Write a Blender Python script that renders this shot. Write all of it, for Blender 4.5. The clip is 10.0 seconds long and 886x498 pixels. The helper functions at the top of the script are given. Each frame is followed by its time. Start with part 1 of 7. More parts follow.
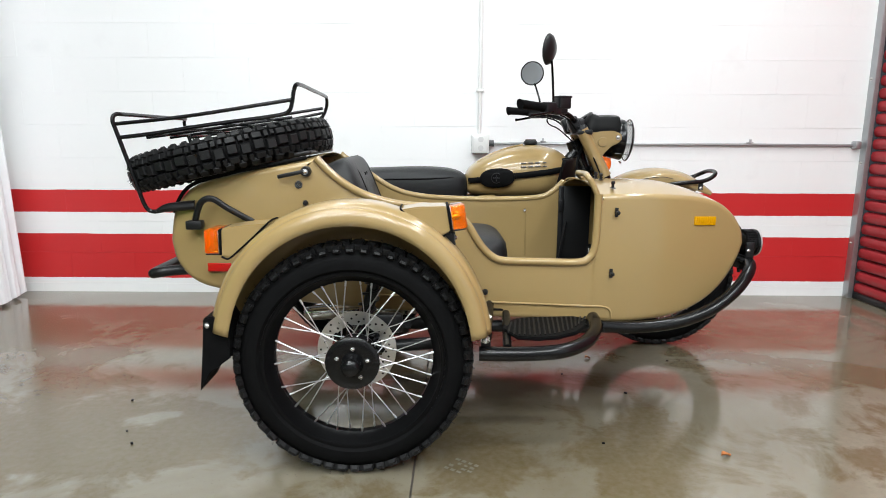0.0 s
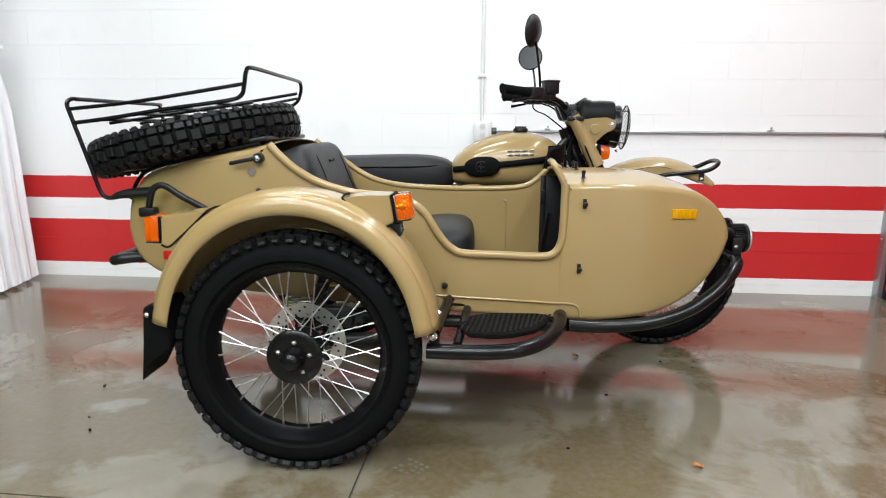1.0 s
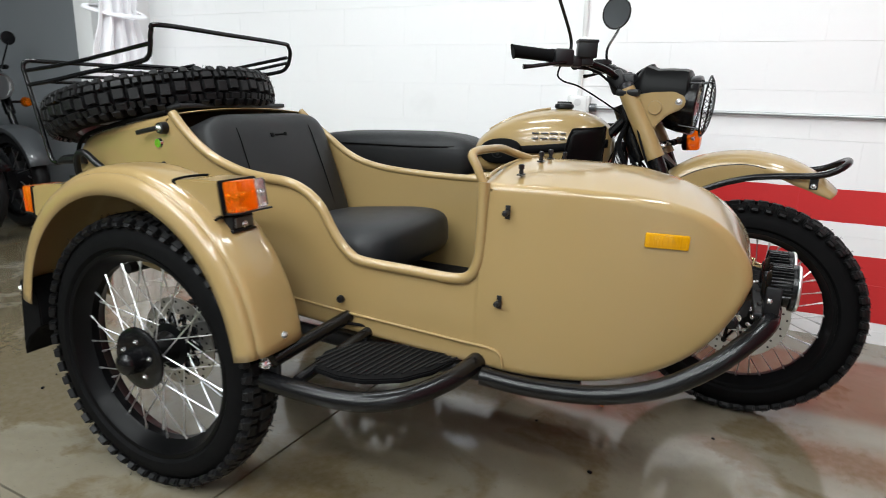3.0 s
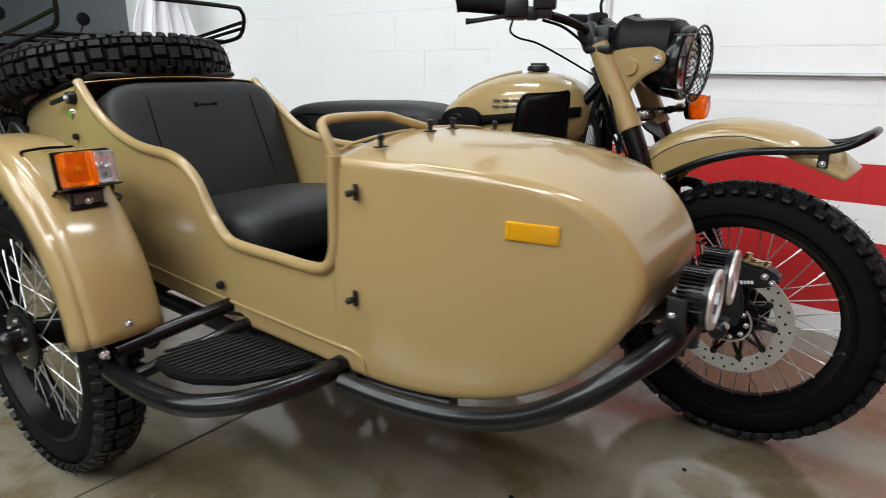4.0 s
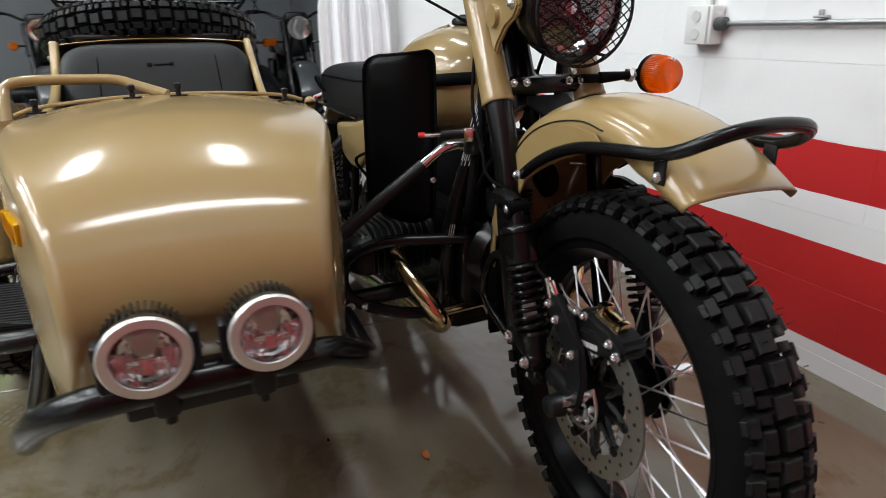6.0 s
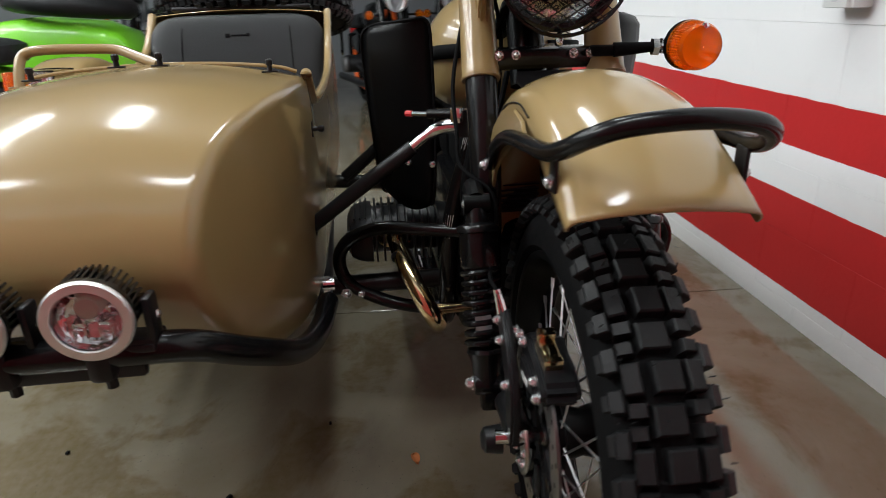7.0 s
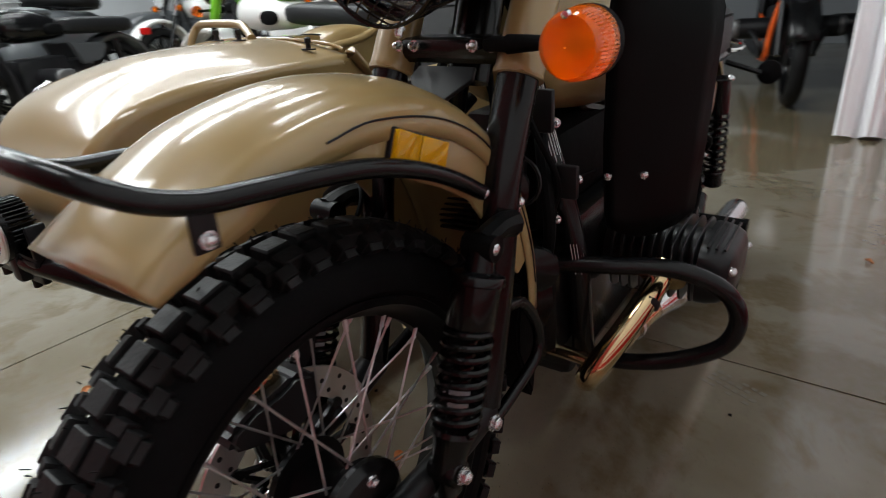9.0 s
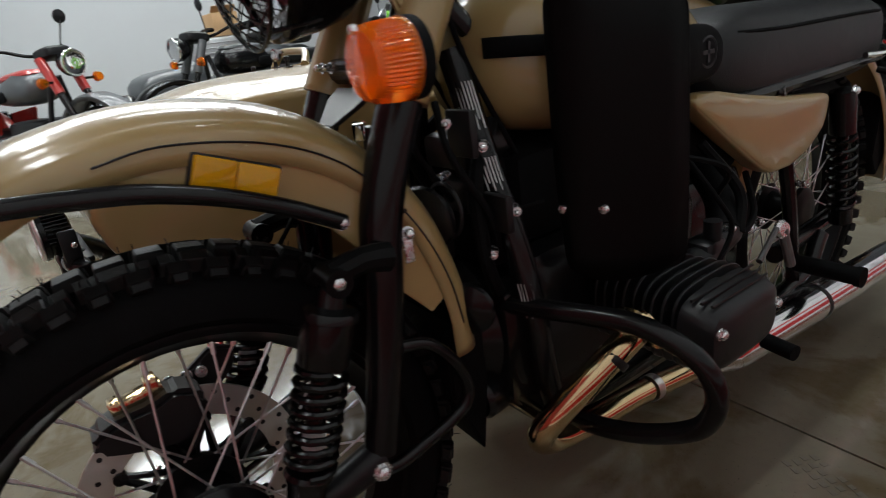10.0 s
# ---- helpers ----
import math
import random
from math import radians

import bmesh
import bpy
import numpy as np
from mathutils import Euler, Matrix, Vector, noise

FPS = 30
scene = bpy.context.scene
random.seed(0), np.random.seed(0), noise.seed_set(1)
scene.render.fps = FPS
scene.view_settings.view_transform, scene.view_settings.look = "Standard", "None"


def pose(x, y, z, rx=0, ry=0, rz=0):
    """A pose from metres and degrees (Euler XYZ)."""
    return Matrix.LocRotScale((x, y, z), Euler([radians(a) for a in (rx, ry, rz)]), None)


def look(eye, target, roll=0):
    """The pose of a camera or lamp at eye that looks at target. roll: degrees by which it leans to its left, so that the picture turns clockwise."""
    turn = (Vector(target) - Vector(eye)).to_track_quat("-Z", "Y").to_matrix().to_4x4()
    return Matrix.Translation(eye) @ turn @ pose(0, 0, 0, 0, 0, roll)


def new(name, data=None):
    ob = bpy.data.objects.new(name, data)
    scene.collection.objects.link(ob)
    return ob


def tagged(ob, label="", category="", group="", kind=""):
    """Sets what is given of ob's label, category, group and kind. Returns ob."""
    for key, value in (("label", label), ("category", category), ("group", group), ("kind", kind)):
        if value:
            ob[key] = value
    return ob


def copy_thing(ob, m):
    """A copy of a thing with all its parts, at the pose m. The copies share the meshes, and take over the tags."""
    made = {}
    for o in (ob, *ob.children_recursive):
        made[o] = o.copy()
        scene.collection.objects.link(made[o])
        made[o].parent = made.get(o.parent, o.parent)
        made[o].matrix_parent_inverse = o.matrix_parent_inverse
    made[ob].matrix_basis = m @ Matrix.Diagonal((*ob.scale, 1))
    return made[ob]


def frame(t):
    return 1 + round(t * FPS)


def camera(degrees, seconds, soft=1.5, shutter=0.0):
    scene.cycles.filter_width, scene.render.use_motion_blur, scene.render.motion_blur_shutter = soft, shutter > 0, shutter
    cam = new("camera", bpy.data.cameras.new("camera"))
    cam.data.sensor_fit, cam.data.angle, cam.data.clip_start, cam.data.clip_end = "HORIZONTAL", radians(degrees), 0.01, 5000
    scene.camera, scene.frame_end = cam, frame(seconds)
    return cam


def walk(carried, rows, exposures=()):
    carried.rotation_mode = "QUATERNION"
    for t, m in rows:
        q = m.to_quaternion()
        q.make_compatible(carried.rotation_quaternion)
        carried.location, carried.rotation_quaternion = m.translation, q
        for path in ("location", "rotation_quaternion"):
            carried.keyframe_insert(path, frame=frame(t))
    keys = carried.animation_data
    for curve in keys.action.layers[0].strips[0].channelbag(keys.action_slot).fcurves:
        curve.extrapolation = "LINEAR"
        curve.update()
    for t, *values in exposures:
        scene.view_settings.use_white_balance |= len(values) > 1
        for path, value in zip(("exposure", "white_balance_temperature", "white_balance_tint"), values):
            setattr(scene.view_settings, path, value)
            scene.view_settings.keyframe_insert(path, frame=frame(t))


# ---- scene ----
cam = camera(72.0, 10.0, soft=0.9, shutter=0.5)
PATH = [
    (0, (0.229, -1.698, 0.99), (0.271, 0.269, 0.631), 0.3),
    (0.5, (0.348, -1.679, 0.986), (0.327, 0.286, 0.611), 0.1),
    (1, (0.498, -1.605, 0.982), (0.396, 0.353, 0.588), 0.4),
    (1.5, (0.686, -1.476, 0.987), (0.419, 0.447, 0.508), 1.5),
    (2, (0.855, -1.351, 0.985), (0.441, 0.545, 0.501), 0.4),
    (2.2, (0.943, -1.296, 0.982), (0.448, 0.582, 0.507), -0.1),
    (3.3, (1.322, -0.83, 0.991), (0.418, 0.879, 0.478), 2.1),
    (3.5, (1.379, -0.746, 0.979), (0.423, 0.927, 0.444), 1.7),
    (4, (1.563, -0.529, 0.966), (0.452, 1.034, 0.399), 0.6),
    (4.5, (1.724, -0.308, 0.965), (0.464, 1.129, 0.376), -0.6),
    (5, (1.833, -0.011, 0.959), (0.414, 1.247, 0.327), 0.3),
    (5.5, (1.937, 0.239, 0.951), (0.384, 1.306, 0.28), -0.7),
    (6, (2.052, 0.494, 0.956), (0.338, 1.268, 0.274), -0.7),
    (6.2, (2.063, 0.571, 0.952), (0.311, 1.25, 0.266), -0.3),
    (7.3, (2.018, 1.037, 0.936), (0.159, 1.013, 0.198), -2.1),
    (7.5, (2.02, 1.137, 0.936), (0.164, 0.947, 0.216), -1.9),
    (8, (1.998, 1.318, 0.944), (0.222, 0.821, 0.169), -3.7),
    (8.5, (1.849, 1.5, 0.935), (0.192, 0.703, 0.148), -3.0),
    (9, (1.712, 1.637, 0.931), (0.217, 0.576, 0.132), -4.0),
    (9.5, (1.554, 1.776, 0.917), (0.294, 0.398, 0.198), -5.7),
    (10, (1.405, 1.872, 0.89), (0.343, 0.321, 0.206), -7.7),
]
EXPOSURES = [(0, 0.0), (2, -0.03), (3.5, -0.15), (4.5, -0.22), (6, -0.18), (7.5, -0.2), (8.5, -0.3), (9, -0.4), (9.5, -0.55), (10, -0.7)]
walk(cam, [(t, look(eye, target, roll)) for t, eye, target, roll in PATH], EXPOSURES)

# ---- light ----
world = bpy.data.worlds.new("world")
scene.world = world
world.use_nodes = True
world.node_tree.nodes["Background"].inputs[0].default_value = (0.75, 0.85, 1.0, 1)
world.node_tree.nodes["Background"].inputs[1].default_value = 0.05

CEILING = 3.6
FITTINGS = [(-2.4, -5.2), (0.1, -5.2), (-1.25, -3.8), (1.2, -3.8), (-1.1, -2.9), (1.35, -2.9)]
SHORT_FITTINGS = [(-0.9, -0.4), (-0.3, 1.0), (0.35, -1.6), (-0.95, -1.6)]
CROSS_FITTINGS = [(2.05, 0.6), (1.95, -1.9)]
GLOW = 39.0



# ---- materials ----
def mat(name, base, rough=0.5, metal=0.0, vary=0.12, scale=6.0, bump=0.0, bump_scale=120.0, coat=0.0, rough_vary=0.1, spec=0.5, coat_rough=0.06):
    m = bpy.data.materials.new(name)
    m.use_nodes = True
    nt = m.node_tree
    b = nt.nodes["Principled BSDF"]
    tc = nt.nodes.new("ShaderNodeTexCoord")
    n1 = nt.nodes.new("ShaderNodeTexNoise")
    n1.inputs["Scale"].default_value, n1.inputs["Detail"].default_value = scale, 5
    nt.links.new(tc.outputs["Object"], n1.inputs["Vector"])
    ramp = nt.nodes.new("ShaderNodeMapRange")
    ramp.inputs[3].default_value, ramp.inputs[4].default_value = 1 - vary, 1 + vary
    nt.links.new(n1.outputs[0], ramp.inputs[0])
    hsv = nt.nodes.new("ShaderNodeHueSaturation")
    hsv.inputs["Color"].default_value = (*base, 1)
    nt.links.new(ramp.outputs[0], hsv.inputs["Value"])
    nt.links.new(hsv.outputs[0], b.inputs["Base Color"])
    r2 = nt.nodes.new("ShaderNodeMapRange")
    r2.inputs[3].default_value, r2.inputs[4].default_value = rough * (1 - rough_vary), min(1, rough * (1 + rough_vary))
    n2 = nt.nodes.new("ShaderNodeTexNoise")
    n2.inputs["Scale"].default_value, n2.inputs["Detail"].default_value = scale * 3.3, 4
    nt.links.new(tc.outputs["Object"], n2.inputs["Vector"])
    nt.links.new(n2.outputs[0], r2.inputs[0])
    nt.links.new(r2.outputs[0], b.inputs["Roughness"])
    b.inputs["Metallic"].default_value = metal
    b.inputs["Specular IOR Level"].default_value = spec
    b.inputs["Coat Weight"].default_value, b.inputs["Coat Roughness"].default_value = coat, coat_rough
    if bump:
        n3 = nt.nodes.new("ShaderNodeTexNoise")
        n3.inputs["Scale"].default_value, n3.inputs["Detail"].default_value = bump_scale, 3
        nt.links.new(tc.outputs["Object"], n3.inputs["Vector"])
        bp = nt.nodes.new("ShaderNodeBump")
        bp.inputs["Strength"].default_value, bp.inputs["Distance"].default_value = bump, 0.002
        nt.links.new(n3.outputs[0], bp.inputs["Height"])
        nt.links.new(bp.outputs[0], b.inputs["Normal"])
    return m


def glassy(name, base, rough=0.1, transmission=0.6, alpha=1.0):
    m = mat(name, base, rough, vary=0.05)
    b = m.node_tree.nodes["Principled BSDF"]
    b.inputs["Transmission Weight"].default_value = transmission
    b.inputs["IOR"].default_value = 1.45
    return m


TAN = mat("tan_enamel", (0.292, 0.202, 0.085), 0.36, vary=0.035, scale=3, coat=0.9, spec=0.2, coat_rough=0.125)
BLACK = mat("black_enamel", (0.004, 0.004, 0.0045), 0.24, vary=0.1, scale=8, coat=0.06, spec=0.26, rough_vary=0.06)
RIM = mat("black_rim_paint", (0.0035, 0.0035, 0.0038), 0.3, vary=0.15, scale=10, spec=0.08)
SHIELD = mat("black_shield_plastic", (0.003, 0.003, 0.0032), 0.36, vary=0.15, scale=6, spec=0.09, bump=0.05, bump_scale=300)
SATIN = mat("black_satin_metal", (0.008, 0.008, 0.009), 0.38, vary=0.25, scale=14, bump=0.05, bump_scale=300, spec=0.28)
RUBBER = mat("black_rubber", (0.0045, 0.0045, 0.0048), 0.66, vary=0.35, scale=18, bump=0.25, bump_scale=240, rough_vary=0.2, spec=0.05)
TREAD = mat("tread_rubber", (0.0075, 0.0075, 0.008), 0.5, vary=0.45, scale=25, bump=0.3, bump_scale=180, rough_vary=0.25, spec=0.2)
VINYL = mat("black_vinyl", (0.009, 0.0095, 0.0105), 0.46, vary=0.15, scale=10, bump=0.35, bump_scale=420, spec=0.28)
CHROME = mat("chrome", (0.78, 0.78, 0.79), 0.12, 1.0, vary=0.06, scale=20)
ZINC = mat("zinc_plated_bolt", (0.64, 0.65, 0.66), 0.27, 0.85, vary=0.12, scale=60)
STEEL = mat("brushed_steel", (0.60, 0.59, 0.57), 0.30, 1.0, vary=0.12, scale=30, bump=0.1, bump_scale=300)
BEZEL = mat("satin_bezel_metal", (0.74, 0.73, 0.72), 0.36, 0.9, vary=0.05, scale=30)
SPOKE = mat("zinc_spoke", (0.60, 0.60, 0.61), 0.36, 1.0, vary=0.1, scale=40)
HEAT = mat("heat_tinted_chrome", (0.62, 0.47, 0.27), 0.13, 1.0, vary=0.3, scale=7)
ALU = mat("cast_aluminium", (0.16, 0.16, 0.16), 0.5, 0.8, vary=0.2, scale=30, bump=0.2, bump_scale=200)
AMBER = glassy("amber_lens", (1.0, 0.24, 0.004), 0.10, 0.8)
BOWL = mat("signal_bowl", (0.92, 0.34, 0.03), 0.3, vary=0.1, scale=30)
SIGNAL = glassy("signal_lens", (1.0, 0.20, 0.003), 0.08, 0.65)
YELLOW = glassy("amber_reflector", (0.62, 0.30, 0.002), 0.12, 0.12)
TUBE = bpy.data.materials.new("glowing_diffuser")
TUBE.use_nodes = True
TUBE.node_tree.nodes["Principled BSDF"].inputs["Emission Color"].default_value = (0.93, 0.99, 1.0, 1)
TUBE.node_tree.nodes["Principled BSDF"].inputs["Emission Strength"].default_value = GLOW
FROST = glassy("frosted_lens", (0.75, 0.75, 0.76), 0.08, 0.92)
CLEAR = bpy.data.materials.new("clear_lens")
CLEAR.use_nodes = True
_nt = CLEAR.node_tree
_see, _gloss, _mix = _nt.nodes.new("ShaderNodeBsdfTransparent"), _nt.nodes.new("ShaderNodeBsdfGlossy"), _nt.nodes.new("ShaderNodeMixShader")
_see.inputs[0].default_value = (0.95, 0.96, 0.97, 1)
_gloss.inputs["Roughness"].default_value = 0.02
_mix.inputs[0].default_value = 0.07
_nt.links.new(_see.outputs[0], _mix.inputs[1])
_nt.links.new(_gloss.outputs[0], _mix.inputs[2])
_nt.links.new(_mix.outputs[0], _nt.nodes["Material Output"].inputs[0])
REDLENS = glassy("red_lens", (0.55, 0.012, 0.01), 0.16, 0.2)
MIRROR = mat("mirror_glass", (0.92, 0.93, 0.93), 0.02, 1.0, vary=0.01)
REFLECTOR = mat("lamp_bowl", (0.86, 0.86, 0.87), 0.06, 1.0, vary=0.02)
LABEL = mat("white_print", (0.6, 0.6, 0.6), 0.5, vary=0.05)
GREYLINE = mat("faded_print", (0.62, 0.62, 0.62), 0.5, vary=0.1)
GREY = mat("grey_print", (0.03, 0.029, 0.027), 0.5, vary=0.1)
PRINT = mat("rubber_print", (0.125, 0.11, 0.082), 0.3, vary=0.3, scale=90)
REDBIT = mat("red_plastic", (0.55, 0.02, 0.025), 0.35, vary=0.1)
GALV = mat("galvanised_steel", (0.42, 0.43, 0.44), 0.45, 0.8, vary=0.15, scale=9)
ROLLER = mat("red_roller_door", (0.33, 0.022, 0.028), 0.45, vary=0.12, scale=4, coat=0.15)
CLOTH = mat("white_curtain_cloth", (0.88, 0.88, 0.91), 0.85, vary=0.05, scale=5, bump=0.2, bump_scale=350)
CEIL = mat("grey_ceiling_paint", (0.13, 0.13, 0.13), 0.85, vary=0.06, scale=1.5)
# darker copy of the wall paint; the far end's weak light is in its colour
DIMWALL = mat("dimmed_wall_paint", (0.22, 0.235, 0.25), 0.7, vary=0.08, scale=1.5)
FARWALL = mat("pale_grey_wall_paint", (0.58, 0.60, 0.62), 0.7, vary=0.05, scale=1.5, bump=0.1, bump_scale=30)
BOXCARD = mat("brown_cardboard", (0.42, 0.26, 0.13), 0.8, vary=0.12, scale=8)
LEAF = mat("dry_leaf", (0.42, 0.15, 0.04), 0.7, vary=0.35, scale=60)
GREEN = mat("lime_green_paint", (0.16, 0.52, 0.02), 0.3, vary=0.05, coat=0.6)
WHITE = mat("white_gloss_paint", (0.75, 0.75, 0.74), 0.3, vary=0.05, coat=0.6)
RED = mat("red_gloss_paint", (0.38, 0.02, 0.015), 0.3, vary=0.1, coat=0.6)
ORANGE = mat("orange_frame_paint", (0.75, 0.11, 0.01), 0.4, vary=0.06)
GREYPAINT = mat("dark_grey_paint", (0.06, 0.065, 0.07), 0.35, vary=0.15, coat=0.4)
SILVER = mat("silver_box_metal", (0.45, 0.46, 0.47), 0.35, 0.7, vary=0.15)


def wall_material():
    """White masonry paint with two red bands at their heights, roller texture and scuffs."""
    m = mat("banded_wall_paint", (0.8, 0.8, 0.8), 0.42, vary=0.03, scale=2.5, bump=0.35, bump_scale=70, rough_vary=0.2)
    nt = m.node_tree
    b = nt.nodes["Principled BSDF"]
    geo = nt.nodes.new("ShaderNodeNewGeometry")
    sep = nt.nodes.new("ShaderNodeSeparateXYZ")
    wob = nt.nodes.new("ShaderNodeTexNoise")
    wob.inputs["Scale"].default_value = 9
    nt.links.new(geo.outputs["Position"], wob.inputs["Vector"])
    nt.links.new(geo.outputs["Position"], sep.inputs[0])
    height = nt.nodes.new("ShaderNodeMath")
    height.operation = "MULTIPLY_ADD"
    height.inputs[1].default_value = 0.006
    nt.links.new(wob.outputs[0], height.inputs[0])
    nt.links.new(sep.outputs["Z"], height.inputs[2])
    ramp = nt.nodes.new("ShaderNodeValToRGB")
    ramp.color_ramp.interpolation = "CONSTANT"
    white, red = (0.86, 0.86, 0.865, 1), (0.55, 0.022, 0.024, 1)
    stops = [(0.0, white), (0.094, red), (0.381, white), (0.519, red), (0.657, white)]
    e = ramp.color_ramp.elements
    e[0].position, e[0].color = stops[0]
    e[1].position, e[1].color = stops[1]
    for at, colour in stops[2:]:
        k = e.new(at)
        k.color = colour
    nt.links.new(height.outputs[0], ramp.inputs[0])
    dirt = nt.nodes.new("ShaderNodeTexNoise")
    dirt.inputs["Scale"].default_value, dirt.inputs["Detail"].default_value = 5, 8
    nt.links.new(geo.outputs["Position"], dirt.inputs["Vector"])
    rng = nt.nodes.new("ShaderNodeMapRange")
    rng.inputs[1].default_value, rng.inputs[2].default_value = 0.62, 0.8
    rng.inputs[3].default_value, rng.inputs[4].default_value = 1.0, 0.95
    nt.links.new(dirt.outputs[0], rng.inputs[0])
    hsv = nt.nodes.new("ShaderNodeHueSaturation")
    nt.links.new(rng.outputs[0], hsv.inputs["Value"])
    nt.links.new(ramp.outputs[0], hsv.inputs["Color"])
    nt.links.new(hsv.outputs[0], b.inputs["Base Color"])
    return m


def concrete_material():
    """Sealed concrete: grey-brown, cloudy stains, worn glossy sealer."""
    m = bpy.data.materials.new("sealed_concrete")
    m.use_nodes = True
    nt = m.node_tree
    b = nt.nodes["Principled BSDF"]
    geo = nt.nodes.new("ShaderNodeNewGeometry")

    def noise_at(scale, detail, rough=0.55, dist=0.0):
        n = nt.nodes.new("ShaderNodeTexNoise")
        n.inputs["Scale"].default_value, n.inputs["Detail"].default_value = scale, detail
        n.inputs["Roughness"].default_value, n.inputs["Distortion"].default_value = rough, dist
        nt.links.new(geo.outputs["Position"], n.inputs["Vector"])
        return n

    def mix(fac, a, c):
        x = nt.nodes.new("ShaderNodeMix")
        x.data_type = "RGBA"
        nt.links.new(fac, x.inputs[0])
        for sock, v in ((x.inputs[6], a), (x.inputs[7], c)):
            if isinstance(v, tuple):
                sock.default_value = v
            else:
                nt.links.new(v, sock)
        return x.outputs[2]

    def span(src, lo, hi, a=0.0, c=1.0):
        r = nt.nodes.new("ShaderNodeMapRange")
        for i, v in enumerate((lo, hi, a, c)):
            r.inputs[i + 1].default_value = v
        nt.links.new(src, r.inputs[0])
        return r.outputs[0]

    patch = noise_at(0.75, 5, 0.6, 0.8)
    broad, cloud, grain, specks = noise_at(0.9, 6, 0.6, 0.6), noise_at(3.4, 8, 0.62, 0.5), noise_at(42, 6), noise_at(160, 2)
    c1 = mix(span(broad.outputs[0], 0.34, 0.68), (0.138, 0.117, 0.074, 1), (0.250, 0.230, 0.180, 1))
    blot = nt.nodes.new("ShaderNodeMath")
    blot.operation = "MULTIPLY_ADD"
    blot.inputs[1].default_value = 0.8
    nt.links.new(cloud.outputs[0], blot.inputs[0])
    nt.links.new(patch.outputs[0], blot.inputs[2])
    # two places where the sealer has worn off
    worn = blot.outputs[0]
    for (x, y), (rx, ry) in (((0.72, 0.12), (0.75, 0.32)), ((-1.15, 0.2), (0.36, 0.18))):
        place = nt.nodes.new("ShaderNodeMapping")
        place.vector_type = "TEXTURE"
        place.inputs["Location"].default_value, place.inputs["Scale"].default_value = (x, y, 0), (rx, ry, 1)
        nt.links.new(geo.outputs["Position"], place.inputs["Vector"])
        far = nt.nodes.new("ShaderNodeVectorMath")
        far.operation = "LENGTH"
        nt.links.new(place.outputs[0], far.inputs[0])
        add = nt.nodes.new("ShaderNodeMath")
        add.operation = "ADD"
        nt.links.new(worn, add.inputs[0])
        nt.links.new(span(far.outputs["Value"], 0.25, 1.25, 0.17, 0.0), add.inputs[1])
        worn = add.outputs[0]
    c2 = mix(span(worn, 0.885, 0.96, 0, 0.82), c1, (0.106, 0.079, 0.034, 1))
    c3 = mix(span(grain.outputs[0], 0.35, 0.75, 0, 0.5), c2, (0.17, 0.148, 0.118, 1))
    c4 = mix(span(specks.outputs[0], 0.66, 0.74, 0, 0.6), c3, (0.05, 0.042, 0.034, 1))
    nt.links.new(c4, b.inputs["Base Color"])
    nt.links.new(span(worn, 0.80, 1.0, 0.045, 0.2), b.inputs["Roughness"])
    b.inputs["Specular IOR Level"].default_value = 0.55
    b.inputs["Coat Weight"].default_value, b.inputs["Coat Roughness"].default_value = 0.35, 0.035
    bp = nt.nodes.new("ShaderNodeBump")
    bp.inputs["Strength"].default_value, bp.inputs["Distance"].default_value = 0.11, 0.001
    nt.links.new(noise_at(190, 2, 0.5, 0.3).outputs[0], bp.inputs["Height"])
    nt.links.new(bp.outputs[0], b.inputs["Normal"])
    nt.links.new(bp.outputs[0], b.inputs["Coat Normal"])
    return m


WALL, CONCRETE = wall_material(), concrete_material()

# ---- mesh helpers ----
ORIGIN = {}


def V(*a):
    return Vector(a)


def finish(bm, name, material, angle=35):
    bmesh.ops.recalc_face_normals(bm, faces=bm.faces)
    me = bpy.data.meshes.new(name)
    for f in bm.faces:
        f.smooth = True
    bm.to_mesh(me)
    bm.free()
    me.set_sharp_from_angle(angle=radians(angle))
    me.materials.append(material)
    return me


def part(name, bm, material, parent, label="", angle=35):
    """One mesh part under a thing or a part; the mesh is given in the thing's own frame."""
    xs = [v.co for v in bm.verts]
    c = Vector([(min(p[i] for p in xs) + max(p[i] for p in xs)) / 2 for i in range(3)])
    bmesh.ops.translate(bm, verts=bm.verts, vec=-c)
    ob = new(name, finish(bm, name, material, angle))
    ob.parent = parent
    ob.location = c - ORIGIN.get(parent.name, V(0, 0, 0)) if parent else c
    ORIGIN[ob.name] = c
    return tagged(ob, label) if label else ob


def flat_faces(ob):
    """Keeps large panels flat between their narrow rounded edges."""
    w = ob.modifiers.new("normals", "WEIGHTED_NORMAL")
    w.weight, w.keep_sharp = 80, True


def thing(name, label, category, at=(0, 0, 0), group="", kind=""):
    ob = new(name)
    ob.empty_display_size = 0.1
    ob.location = at
    return tagged(ob, label, category, group, kind)


def solid(name, bm, material, label, category, group="", kind="", angle=35):
    xs = [v.co for v in bm.verts]
    c = Vector([(min(p[i] for p in xs) + max(p[i] for p in xs)) / 2 for i in range(3)])
    c.z = min(p.z for p in xs)
    bmesh.ops.translate(bm, verts=bm.verts, vec=-c)
    ob = new(name, finish(bm, name, material, angle))
    ob.location = c
    ORIGIN[ob.name] = c
    return tagged(ob, label, category, group, kind)


def join(*bms):
    out = bmesh.new()
    for b in bms:
        me = bpy.data.meshes.new("t")
        b.to_mesh(me)
        out.from_mesh(me)
        bpy.data.meshes.remove(me)
        b.free()
    return out


def moved(bm, m):
    bmesh.ops.transform(bm, matrix=m, verts=bm.verts)
    return bm


